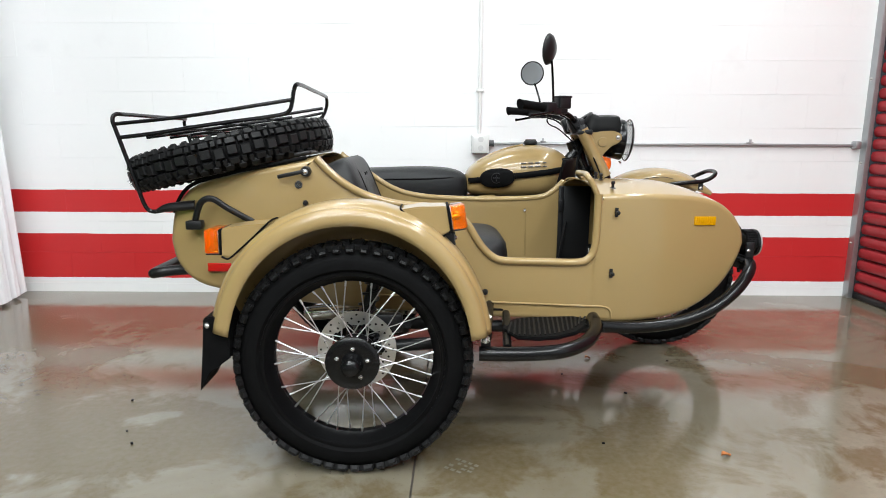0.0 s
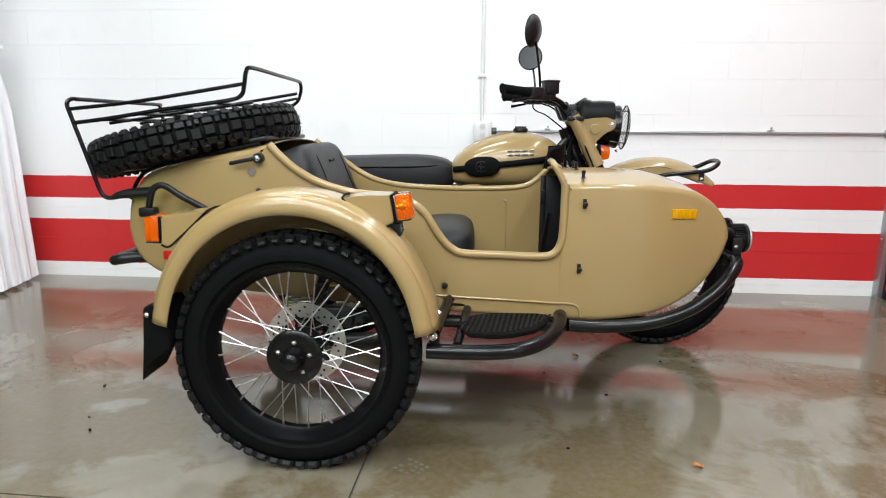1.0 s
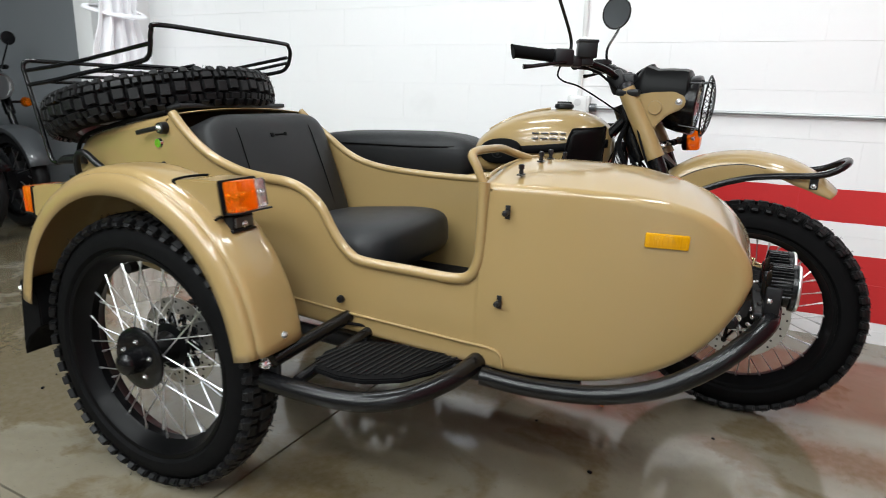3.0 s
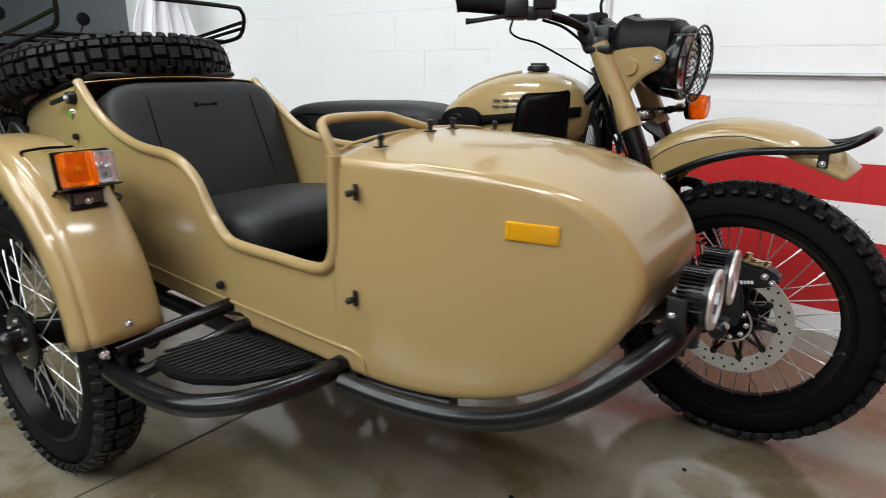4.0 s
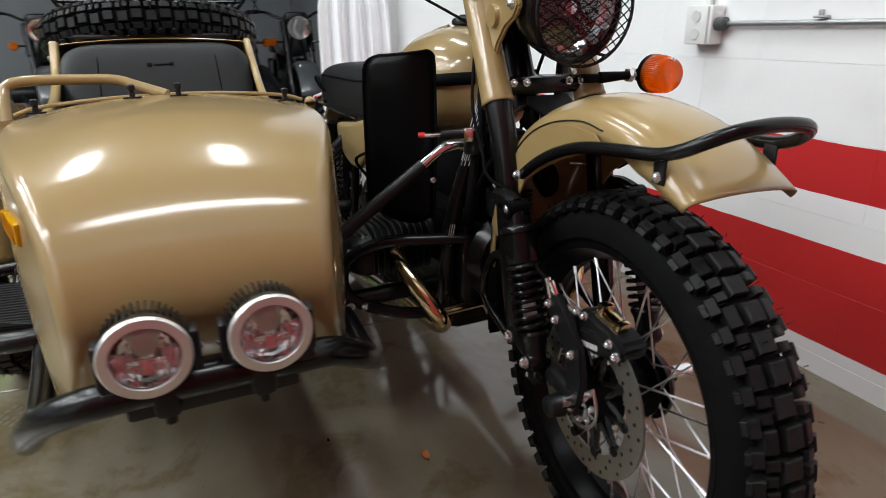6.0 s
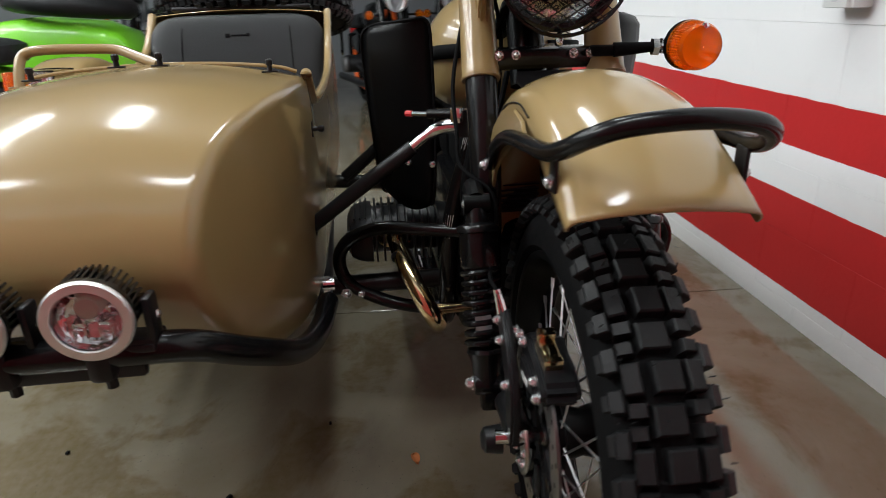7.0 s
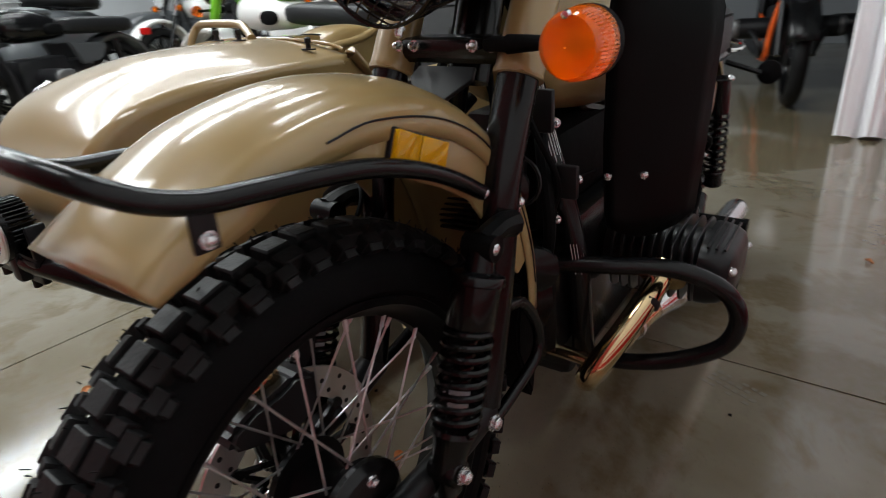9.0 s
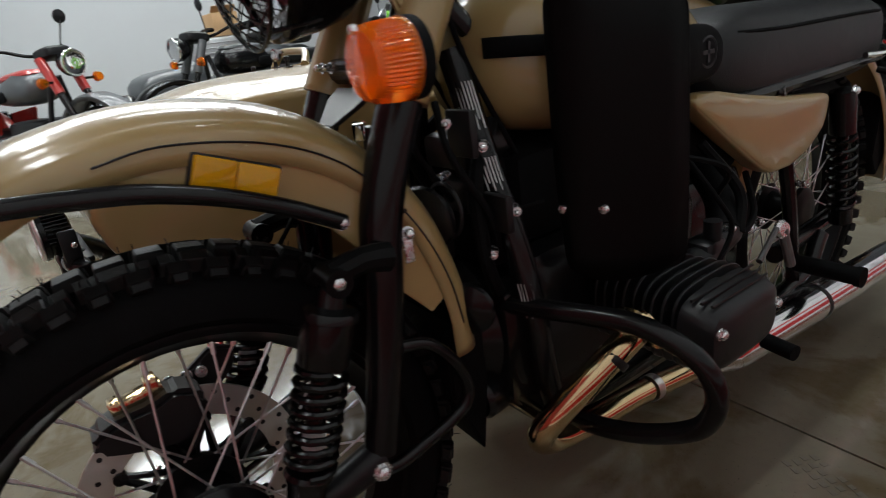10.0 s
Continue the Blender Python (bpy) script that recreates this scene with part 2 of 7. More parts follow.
def box(sx, sy, sz, at=(0, 0, 0), bevel=0.0, m=None, seg=2):
    bm = bmesh.new()
    bmesh.ops.create_cube(bm, size=1)
    bmesh.ops.scale(bm, vec=(sx, sy, sz), verts=bm.verts)
    if bevel:
        bmesh.ops.bevel(bm, geom=bm.edges[:], offset=bevel, segments=seg, affect="EDGES", profile=0.5)
    if m:
        bmesh.ops.transform(bm, matrix=m, verts=bm.verts)
    bmesh.ops.translate(bm, verts=bm.verts, vec=at)
    return bm


def grid(rows, closed_u=False, closed_v=False, caps=False):
    """A surface through rows of points."""
    bm = bmesh.new()
    vs = [[bm.verts.new(p) for p in r] for r in rows]
    nr, nc = len(vs), len(vs[0])
    for i in range(nr if closed_u else nr - 1):
        for j in range(nc if closed_v else nc - 1):
            q = [vs[i][j], vs[(i + 1) % nr][j], vs[(i + 1) % nr][(j + 1) % nc], vs[i][(j + 1) % nc]]
            bm.faces.new(q)
    if caps:
        bm.faces.new(vs[0])
        bm.faces.new(vs[-1])
    bmesh.ops.remove_doubles(bm, verts=bm.verts, dist=1e-5)
    return bm


def smooth_path(pts, n=6, closed=False):
    pts = [Vector(p) for p in pts]
    out = []
    last = len(pts) if closed else len(pts) - 1
    for i in range(last):
        p1, p2 = pts[i], pts[(i + 1) % len(pts)]
        p0 = pts[i - 1] if i or closed else p1 * 2 - p2
        p3 = pts[(i + 2) % len(pts)] if closed or i + 2 < len(pts) else p2 * 2 - p1
        for k in range(n):
            t = k / n
            out.append(0.5 * ((2 * p1) + (p2 - p0) * t + (2 * p0 - 5 * p1 + 4 * p2 - p3) * t * t + (3 * p1 - p0 - 3 * p2 + p3) * t**3))
    if not closed:
        out.append(pts[-1])
    return out


def tube(pts, r, seg=10, n=6, closed=False, caps=True, flat=1.0):
    """A round bar along a smooth path. r: a radius or one per given point."""
    path = smooth_path(pts, n, closed) if n > 1 else [Vector(p) for p in pts]
    rs = [r] * len(path) if not isinstance(r, (list, tuple)) else [
        r[min(int(i / n), len(r) - 1)] + (r[min(int(i / n) + 1, len(r) - 1)] - r[min(int(i / n), len(r) - 1)]) * (i % n) / n for i in range(len(path))]
    rows, up = [], None
    for i, p in enumerate(path):
        a = path[i - 1] if i or closed else p
        c = path[(i + 1) % len(path)] if i + 1 < len(path) or closed else p
        d = (c - a).normalized()
        if up is None:
            up = d.orthogonal().normalized()
        up = (up - d * up.dot(d)).normalized()
        side = d.cross(up)
        rows.append([p + rs[i] * (math.cos(2 * math.pi * k / seg) * up + flat * math.sin(2 * math.pi * k / seg) * side) for k in range(seg)])
    return grid(rows, closed_u=closed, closed_v=True, caps=caps and not closed)


def rod(a, b, r, seg=10, r2=None):
    return tube([a, b], r if r2 is None else [r, r2], seg, 1)


def lathe(profile, seg=24, m=None, caps=True):
    """Turned about the local z axis: profile of (radius, height)."""
    rows = [[V(r * math.cos(2 * math.pi * k / seg), r * math.sin(2 * math.pi * k / seg), h) for k in range(seg)] for r, h in profile]
    bm = grid(rows, closed_v=True, caps=caps)
    return moved(bm, m) if m else bm


def facing(at, way, roll=0):
    """A frame at a point whose z axis points along way."""
    return Matrix.Translation(at) @ Vector(way).to_track_quat("Z", "Y").to_matrix().to_4x4() @ Matrix.Rotation(radians(roll), 4, "Z")


def bolt(at, way, r=0.007, h=0.006):
    hexa = lathe([(0.0003, h * 1.2), (r * 0.35, h * 1.15), (r * 0.65, h), (r * 0.88, h * 0.7), (r * 0.88, 0)], 6)
    washer = lathe([(r * 1.15, 0.0015), (r * 1.15, -0.001)], 14)
    return moved(join(hexa, washer), facing(at, way))


def plate(outline, thick, m, bevel=0.0):
    """A flat plate from a 2D outline, thick along local z, centred."""
    bm = bmesh.new()
    vs = [bm.verts.new((x, y, -thick / 2)) for x, y in outline]
    f = bm.faces.new(vs)
    ext = bmesh.ops.extrude_face_region(bm, geom=[f])
    bmesh.ops.translate(bm, verts=[v for v in ext["geom"] if isinstance(v, bmesh.types.BMVert)], vec=(0, 0, thick))
    bmesh.ops.recalc_face_normals(bm, faces=bm.faces)
    if bevel:
        bmesh.ops.bevel(bm, geom=[e for e in bm.edges], offset=bevel, segments=2, affect="EDGES", clamp_overlap=True)
    return moved(bm, m)


SIDE = Matrix(((1, 0, 0, 0), (0, 0, -1, 0), (0, 1, 0, 0), (0, 0, 0, 1)))  # local (x, y) to world (x, z)


def side_plate(outline, thick, y, bevel=0.0):
    return plate(outline, thick, Matrix.Translation((0, y, 0)) @ SIDE, bevel)


def lerp(table, x):
    if x <= table[0][0]:
        return table[0][1]
    for (x0, v0), (x1, v1) in zip(table, table[1:]):
        if x <= x1:
            t = (x - x0) / (x1 - x0)
            return v0 + (v1 - v0) * t
    return table[-1][1]


def soft_lerp(table, x, w=0.03):
    return sum(lerp(table, x + w * k) for k in (-1, -0.5, 0, 0.5, 1)) / 5

# ---- the room ----
SLAB = 3.05
floor = solid("floor", box(13.0, 13.0, 0.2, (-1.8, -3.0, -0.108)), mat("joint_dirt", (0.07, 0.06, 0.05), 0.9),
              "sealed grey-brown concrete floor with saw-cut joints and stains", "floor", kind="structure")

WALL_TURN = -1.43
wall_back = solid("wall_north", box(5.45, 0.2, CEILING, (0.22, 2.2335, CEILING / 2), m=None), WALL,
                  "white painted concrete block wall with two red bands", "wall", kind="structure")
wall_back.rotation_euler[2] = radians(WALL_TURN)

wall_return = solid("wall_return", box(0.16, 0.46, CEILING, (-2.577, 1.992, CEILING / 2), 0.004), WALL,
                    "short white return wall with red bands behind the curtain", "wall", kind="structure")
solid("wall_west", box(0.2, 11.5, CEILING, (-7.0, -3.0, CEILING / 2), 0.004), DIMWALL, "far wall of the showroom, coloured darker grey for its weak light", "wall", kind="structure")
solid("wall_south", box(10.2, 0.2, CEILING, (-1.9, -7.6, CEILING / 2), 0.004), FARWALL, "pale painted wall behind the parked motorcycles", "wall", kind="structure")
solid("wall_far_north", box(4.2, 0.2, CEILING, (-4.78, 2.4, CEILING / 2), 0.004), DIMWALL, "wall beyond the curtain, its dimness put into a darker grey", "wall", kind="structure")
solid("wall_east", box(0.2, 5.55, CEILING, (3.07, -4.725, CEILING / 2), 0.004), FARWALL, "pale painted wall beside the roller door", "wall", kind="structure")
solid("wall_over_door", box(0.2, 4.1, 0.9, (3.07, 0.10, CEILING - 0.45), 0.004), FARWALL, "pale wall over the roller door", "wall", kind="structure")
solid("ceiling", box(11.0, 10.6, 0.15, (-1.9, -2.5, CEILING + 0.08)), CEIL, "grey painted ceiling of the showroom", "ceiling", kind="structure")

# wide batten fittings
def light_fitting(at, half=1.2):
    t = thing("ceiling_light", "long white batten light with a glowing diffuser under the ceiling", "ceiling light", at, "ceiling lights")
    ORIGIN[t.name] = V(0, 0, 0)
    part("housing", box(2 * half, 0.30, 0.05, (0, 0, -0.027), 0.008), WHITE, t)
    bow = [[V(x, 0.125 * math.cos(a), -0.052 - 0.03 * math.sin(a)) for a in [math.pi * k / 10 for k in range(11)]] for x in (0.04 - half, 0, half - 0.04)]
    part("diffuser", grid(bow, caps=True), TUBE, t, "glowing white diffuser")
    for s in (-1, 1):
        part("end_cap", box(0.04, 0.28, 0.06, (s * (half - 0.02), 0, -0.06), 0.006), WHITE, t)
    return t


first = light_fitting((FITTINGS[0][0], FITTINGS[0][1], CEILING))
for tx, ty in FITTINGS[1:]:
    copy_thing(first, pose(tx, ty, CEILING))
for tx, ty in CROSS_FITTINGS:
    light_fitting((tx, ty, CEILING), 0.8).rotation_euler[2] = radians(90)
for tx, ty in SHORT_FITTINGS:
    light_fitting((tx, ty, CEILING), 0.62)

# roller door with jamb
door = thing("door_1", "closed red corrugated steel roller door", "roller door", (2.95, 0.3, 0), kind="structure")
ORIGIN[door.name] = V(2.95, 0.3, 0)
N = 36
for i in range(N):
    z = 0.03 + i * 0.075
    prof = [(2.955, z), (2.932, z + 0.008), (2.925, z + 0.025), (2.925, z + 0.045), (2.932, z + 0.062), (2.955, z + 0.07), (2.97, z + 0.07), (2.97, z)]
    part("slat", grid([[V(x, y, zz) for x, zz in prof] for y in (-1.98, 2.02)], closed_v=True, caps=True), ROLLER, door)
part("bottom_bar", box(0.05, 3.98, 0.04, (2.935, 0.02, 0.022), 0.006), SATIN, door)
jamb = thing("door_jamb", "galvanised steel door jamb with bolts at the wall corner", "door jamb", (2.92, 1.97, 0), kind="structure")
ORIGIN[jamb.name] = V(2.92, 1.97, 0)
part("angle", join(box(0.030, 0.006, 2.9, (2.897, 2.012, 1.45), 0.001), box(0.006, 0.052, 2.9, (2.885, 2.041, 1.45), 0.001)), GALV, jamb)
for k in range(5):
    part("bolt", bolt((2.882, 2.042, 0.35 + 0.5 * k), (-1, 0, 0), 0.009, 0.008), STEEL, jamb)

# conduit and socket on the wall
def wy(x):
    return 2.133 - 0.025 * x


pipe = thing("conduit", "painted steel electrical conduit with clips on the wall", "conduit", (0.53, wy(0.53), 0.96))
ORIGIN[pipe.name] = V(0.53, wy(0.53), 0.96)
part("riser", rod((0.53, wy(0.53) - 0.014, 1.01), (0.53, wy(0.53) - 0.014, CEILING), 0.011, 12), WHITE, pipe, "white painted vertical conduit")
part("run", rod((0.60, wy(0.60) - 0.016, 0.958), (2.86, wy(2.86) - 0.012, 0.956), 0.0085, 12), GALV, pipe, "bare galvanised horizontal conduit")
for x in (0.92, 2.19):
    part("clip", join(box(0.03, 0.03, 0.006, (x, wy(x) - 0.017, 0.972), 0.002), box(0.012, 0.012, 0.02, (x, wy(x) - 0.02, 0.98), 0.003)), GALV, pipe)
part("clip", box(0.045, 0.03, 0.02, (0.53, wy(0.53) - 0.016, 1.275), 0.004), WHITE, pipe)
part("elbow", box(0.04, 0.05, 0.05, (2.84, wy(2.84) - 0.02, 0.958), 0.01), GALV, pipe)
sock = thing("wall_socket", "white double socket box on the block wall", "socket", (0.535, wy(0.535), 0.90))
ORIGIN[sock.name] = V(0.535, wy(0.535), 0.90)
part("back_box", box(0.105, 0.055, 0.115, (0.535, wy(0.535) - 0.03, 0.955), 0.006), WHITE, sock)
part("cover", box(0.085, 0.008, 0.112, (0.535, wy(0.535) - 0.062, 0.955), 0.003), WHITE, sock)
for s in (-1, 1):
    part("outlet", lathe([(0.001, 0.003), (0.017, 0.003), (0.017, 0)], 16, facing((0.535, wy(0.535) - 0.066, 0.955 + s * 0.026), (0, -1, 0))), LABEL, sock, "recessed outlet face")
part("hub", lathe([(0.02, 0.03), (0.02, 0)], 12, facing((0.588, wy(0.588) - 0.03, 0.958), (1, 0, 0))), GREYPAINT, sock)

# curtain
def curtain():
    n, rows = 120, []
    for k in range(26):
        h = k / 25
        z = 0.016 + h * 3.03
        pinch = 1 - 0.34 * math.exp(-((z - 1.45) / 0.22) ** 2) - 0.10 * h
        row = []
        for i in range(n + 1):
            s = i / n
            y = 1.81 + (s - 0.5) * 0.56 * pinch
            deep = 0.5 + 0.5 * math.sin(s * 3.1)
            wave = math.sin(s * 26 + 0.5 * math.sin(z * 1.1)) + 0.45 * math.sin(s * 53 + 1.0 + 0.4 * z) + 0.15 * math.sin(s * 97 + z)
            x = -2.33 + 0.030 * wave * (1.25 - 0.5 * h) * deep - 0.10 * (s - 0.5) + 0.05 * (1 - h) ** 2
            row.append(V(x, y, z + (0.012 * wave if k == 0 else 0)))
        rows.append(row)
    bm = grid(rows)
    bmesh.ops.solidify(bm, geom=bm.faces[:], thickness=0.004)
    return bm


solid("curtain", curtain(), CLOTH, "white cloth curtain hanging in folds at the wall's end", "curtain")
solid("curtain_tie", tube([(-2.33 + 0.07 * math.cos(t), 1.81 + 0.20 * math.sin(t), 1.44 - 0.03 * math.cos(t)) for t in [2 * math.pi * k / 14 for k in range(14)]], 0.010, 8, 3, closed=True, flat=2.0), CLOTH, "white cloth band tying the curtain", "curtain tie")
solid("curtain_rail", rod((-2.34, 1.45, 3.06), (-2.34, 2.16, 3.06), 0.013), GALV, "plain steel curtain rail above the cloth", "curtain rail")

# leaves on the floor
def leaf(at, turn, size):
    rows = []
    for i in range(9):
        s = i / 8
        w = size * 0.33 * math.sin(math.pi * s) ** 0.7
        rows.append([V((s - 0.5) * size, w * t, 0.004 + 0.006 * t * t + 0.004 * math.sin(s * 5)) for t in (-1, -0.5, 0, 0.5, 1)])
    bm = grid(rows)
    bmesh.ops.solidify(bm, geom=bm.faces[:], thickness=0.0008)
    return solid("leaf", moved(bm, pose(at[0], at[1], 0.001, 0, 0, turn)), LEAF, "small dry orange-brown leaf on the concrete floor", "leaf", "fallen leaves")


leaf((1.168, 0.068), 12, 0.033)
leaf((0.948, 0.94), 20, 0.028)
leaf((-0.542, 1.743), 70, 0.022)
for k in range(9):
    a, r = random.uniform(0, 6.28), random.uniform(0.006, 0.012)
    spot = [(-0.744, 0.166), (-0.80, 0.25), (0.79, 0.747), (0.47, 1.51), (0.8, 0.15), (1.3, 0.9), (-0.9, 0.5), (0.3, -0.3), (1.0, 0.55)][k]
    solid("crumb", moved(box(r, r * 0.7, r * 0.5, (0, 0, 0.003), 0.001), pose(*spot, 0.0015, 0, 0, math.degrees(a))), RUBBER, "dark crumb of dirt on the floor", "debris", "floor debris")

def tyre_print(at, turn, n):
    """A faint dark print of a few tread blocks on the floor."""
    blocks = []
    for i in range(n):
        for j in (-1.5, -0.5, 0.5, 1.5):
            if random.random() < 0.85:
                blocks.append(box(0.016 * random.uniform(0.7, 1), 0.013 * random.uniform(0.7, 1), 0.0006, (0.022 * (i - n / 2) + 0.004 * (j % 2), 0.020 * j, 0.0005)))
    return solid("tyre_print", moved(join(*blocks), pose(*at, 0.0, 0, 0, turn)), PRINT, "faint dark tyre print on the concrete floor", "tyre print", "tyre prints")


tyre_print((0.358, 1.502), 65, 6)
tyre_print((0.331, 0.012), -35, 4)

# ---- the sidecar motorcycle ----
rig = thing("sidecar_motorcycle", "glossy tan motorcycle with matching tan sidecar, black seats and spoked wheels", "motorcycle")
CY = 1.172          # the motorcycle's middle plane
R_TYRE = 0.352


def tyre(m, parent, pitch=54, width=0.0555, label="black knobbly off-road tyre"):
    rows = []
    prof = []
    for k in range(25):
        a = math.pi * (-0.08 + 1.16 * k / 24)
        y = -width * 0.98 * math.cos(a)
        r = 0.284 + 0.0555 * math.sin(a) if math.sin(a) > 0 else 0.284 + 0.09 * math.sin(a)
        prof.append((y, r))
    prof[0], prof[-1] = (-0.040, 0.262), (0.040, 0.262)
    seg = 72
    for s in range(seg):
        a = 2 * math.pi * s / seg
        rows.append([V(r * math.cos(a), y, r * math.sin(a)) for y, r in prof])
    base = grid(rows, closed_u=True)
    part("tyre", moved(base, m), RUBBER, parent, label)
    verts, faces = [], []

    def knob(a, y, long, wide, high, lean):
        r0 = 0.3400 - 4.6 * y * y
        c = V(r0 * math.cos(a), y, r0 * math.sin(a))
        n = V(math.cos(a) * math.cos(lean), math.sin(lean), math.sin(a) * math.cos(lean))
        t = V(-math.sin(a), 0, math.cos(a))
        b = n.cross(t)
        k = len(verts)
        for h, f in ((-0.006, 1.08), (high * 0.8, 0.97), (high, 0.86)):
            for u, w in ((-1, -1), (1, -1), (1, 1), (-1, 1)):
                verts.append(c + n * h + t * u * long / 2 * f + b * w * wide / 2 * f)
        for q in ((0, 1, 5, 4), (1, 2, 6, 5), (2, 3, 7, 6), (3, 0, 4, 7), (4, 5, 9, 8), (5, 6, 10, 9), (6, 7, 11, 10), (7, 4, 8, 11), (8, 9, 10, 11)):
            faces.append([k + i for i in q])

    for i in range(pitch):
        a = 2 * math.pi * i / pitch
        step = 2 * math.pi / pitch
        odd = i % 2
        knob(a, 0.003 * (1 if odd else -1), 0.031 if odd else 0.029, 0.028 if odd else 0.031, 0.0112, 0)
        for s in (-1, 1):
            if odd:
                knob(a, s * 0.0285, 0.0315, 0.0185, 0.0108, s * 0.34)
            else:
                knob(a - step * 0.26, s * 0.0295, 0.0135, 0.0165, 0.0104, s * 0.36)
                knob(a + step * 0.26, s * 0.0280, 0.0145, 0.0185, 0.0106, s * 0.34)
            knob(a + step * 0.5, s * 0.0428, 0.0255 if odd else 0.0225, 0.0150, 0.0106, s * 0.64)
            knob(a + step * 0.5, s * 0.0520, 0.020 if odd else 0.016, 0.009, 0.0055, s * 1.0)
    me = bpy.data.meshes.new("tread")
    me.from_pydata([m @ v for v in verts], [], faces)
    bm = bmesh.new()
    bm.from_mesh(me)
    bpy.data.meshes.remove(me)
    # moulding whiskers
    hair = [bm]
    for i in range(220):
        a, y = random.uniform(0, 6.28), random.uniform(-0.055, 0.055)
        r = 0.351 - 3.5 * y * y
        p = V(r * math.cos(a), y, r * math.sin(a))
        w = p.normalized() * random.uniform(0.004, 0.009) + V(random.uniform(-.003, .003), random.uniform(-.004, .004), 0)
        hair.append(rod(m @ p, m @ (p + w), 0.0007, 4))
    bm = join(*hair)
    part("tread", bm, TREAD, parent, angle=20)


def wheel(name, m, label, disc=0, cap=0, spokes=40, ring=0.145, parent=None):
    """A spoked wheel. disc, cap: the side (-1, 1) of the brake disc and of the hub cap."""
    prof = [(-0.042, 0.268), (-0.0475, 0.2665), (-0.0485, 0.261), (-0.046, 0.2555), (-0.038, 0.252), (-0.030, 0.246), (-0.018, 0.240), (-0.010, 0.232), (0.010, 0.232), (0.018, 0.240),
            (0.030, 0.246), (0.038, 0.252), (0.046, 0.2555), (0.0485, 0.261), (0.0475, 0.2665), (0.042, 0.268), (0.02, 0.255), (-0.02, 0.255)]
    rows = [[V(r * math.cos(2 * math.pi * s / 64), y, r * math.sin(2 * math.pi * s / 64)) for y, r in prof] for s in range(64)]
    rim = part(name, moved(grid(rows, closed_u=True, closed_v=True), m), RIM, rig, label)
    tyre(m, rim)
    hub = lathe([(0.018, -0.055), (0.045, -0.055), (0.058, -0.048), (0.060, -0.036), (0.042, -0.03), (0.034, 0), (0.042, 0.03), (0.060, 0.036), (0.058, 0.048), (0.045, 0.055), (0.018, 0.055)], 28)
    part("hub", moved(hub, m @ facing((0, 0, 0), (0, 1, 0))), RIM, rim, "black cast wheel hub")
    for i in range(spokes):
        side = 1 if i % 2 else -1
        lean = 1 if (i // 2) % 2 else -1
        a = 2 * math.pi * (i + 0.5) / spokes
        h = a + lean * 0.62
        p0 = V(0.054 * math.cos(h), side * 0.040, 0.054 * math.sin(h))
        p1 = V(0.238 * math.cos(a), side * 0.009, 0.238 * math.sin(a))
        n0 = p1 + (p0 - p1).normalized() * 0.020
        part("spoke", moved(join(rod(p0, n0, 0.0017, 6), rod(n0, p1, 0.0031, 6)), m), SPOKE, rim)
    if disc:
        ydisc = disc * 0.066
        n = 60
        rows = [[V(r * math.cos(2 * math.pi * s / n), ydisc + y, r * math.sin(2 * math.pi * s / n)) for r, y in ((ring, .002), (ring, -.002), (ring - .042, -.002), (ring - .042, .002))] for s in range(n)]
        part("brake_disc", moved(grid(rows, closed_u=True, closed_v=True), m), STEEL, rim, "drilled steel brake disc")
        # raised dark dots; the shade inside drilled holes is put into their colour
        dark_dots = []
        for s in range(48):
            r = ring - (0.010, 0.021, 0.032)[s % 3]
            a = 2 * math.pi * (s + 0.2 * (s % 3)) / 48
            for z in (-1, 1):
                dark_dots.append(lathe([(0.0005, 0.0024), (0.0036, 0.0024), (0.0036, 0)], 8, facing((r * math.cos(a), ydisc, r * math.sin(a)), (0, z, 0))))
        part("disc_dark_dots", moved(join(*dark_dots), m), SATIN, rim)
        for s in range(10):
            a = 2 * math.pi * s / 10
            tip = V((ring - .04) * math.cos(a), ydisc, (ring - .04) * math.sin(a))
            arm = join(*[rod(V(0.05 * math.cos(a + d), ydisc * .95, 0.05 * math.sin(a + d)), tip, r, 6) for d, r in ((-.2, 0.0055), (.3, 0.0045))],
                       lathe([(0.001, .006), (0.009, .006), (0.009, -.006), (.001, -.006)], 10, facing(V((ring - .044) * math.cos(a), ydisc, (ring - .044) * math.sin(a)), (0, 1, 0))))
            part("carrier_arm", moved(arm, m), BLACK, rim)
    if cap:
        face = lathe([(0.001, 0.019), (0.030, 0.019), (0.062, 0.020), (0.072, 0.018), (0.078, 0.014), (0.079, 0.009), (0.076, 0.006), (0.050, 0.004), (0.048, -0.01)], 40)
        cover = part("hub_cap", moved(face, m @ facing((0, cap * 0.042, 0), (0, cap, 0))), BLACK, rim, "flat black hub cover with a domed centre")
        boss = lathe([(0.001, 0.058), (0.010, 0.0575), (0.018, 0.055), (0.024, 0.050), (0.0275, 0.043), (0.029, 0.034), (0.0295, 0.022), (0.033, 0.011)], 30)
        part("cap_dome", moved(boss, m @ facing((0, cap * 0.05, 0), (0, cap, 0))), BLACK, cover)
        for k in (90, 162, 18, -54):
            a = radians(k - 4)
            part("cap_bolt", moved(bolt((0.046 * math.cos(a), cap * 0.061, 0.046 * math.sin(a)), (0, cap, 0), 0.0052, 0.006), m), ZINC, rim)
    return rim


SW = V(0.006, 0.022, R_TYRE)
FW = V(1.328, CY, R_TYRE)
RW = V(-0.12, CY, R_TYRE)
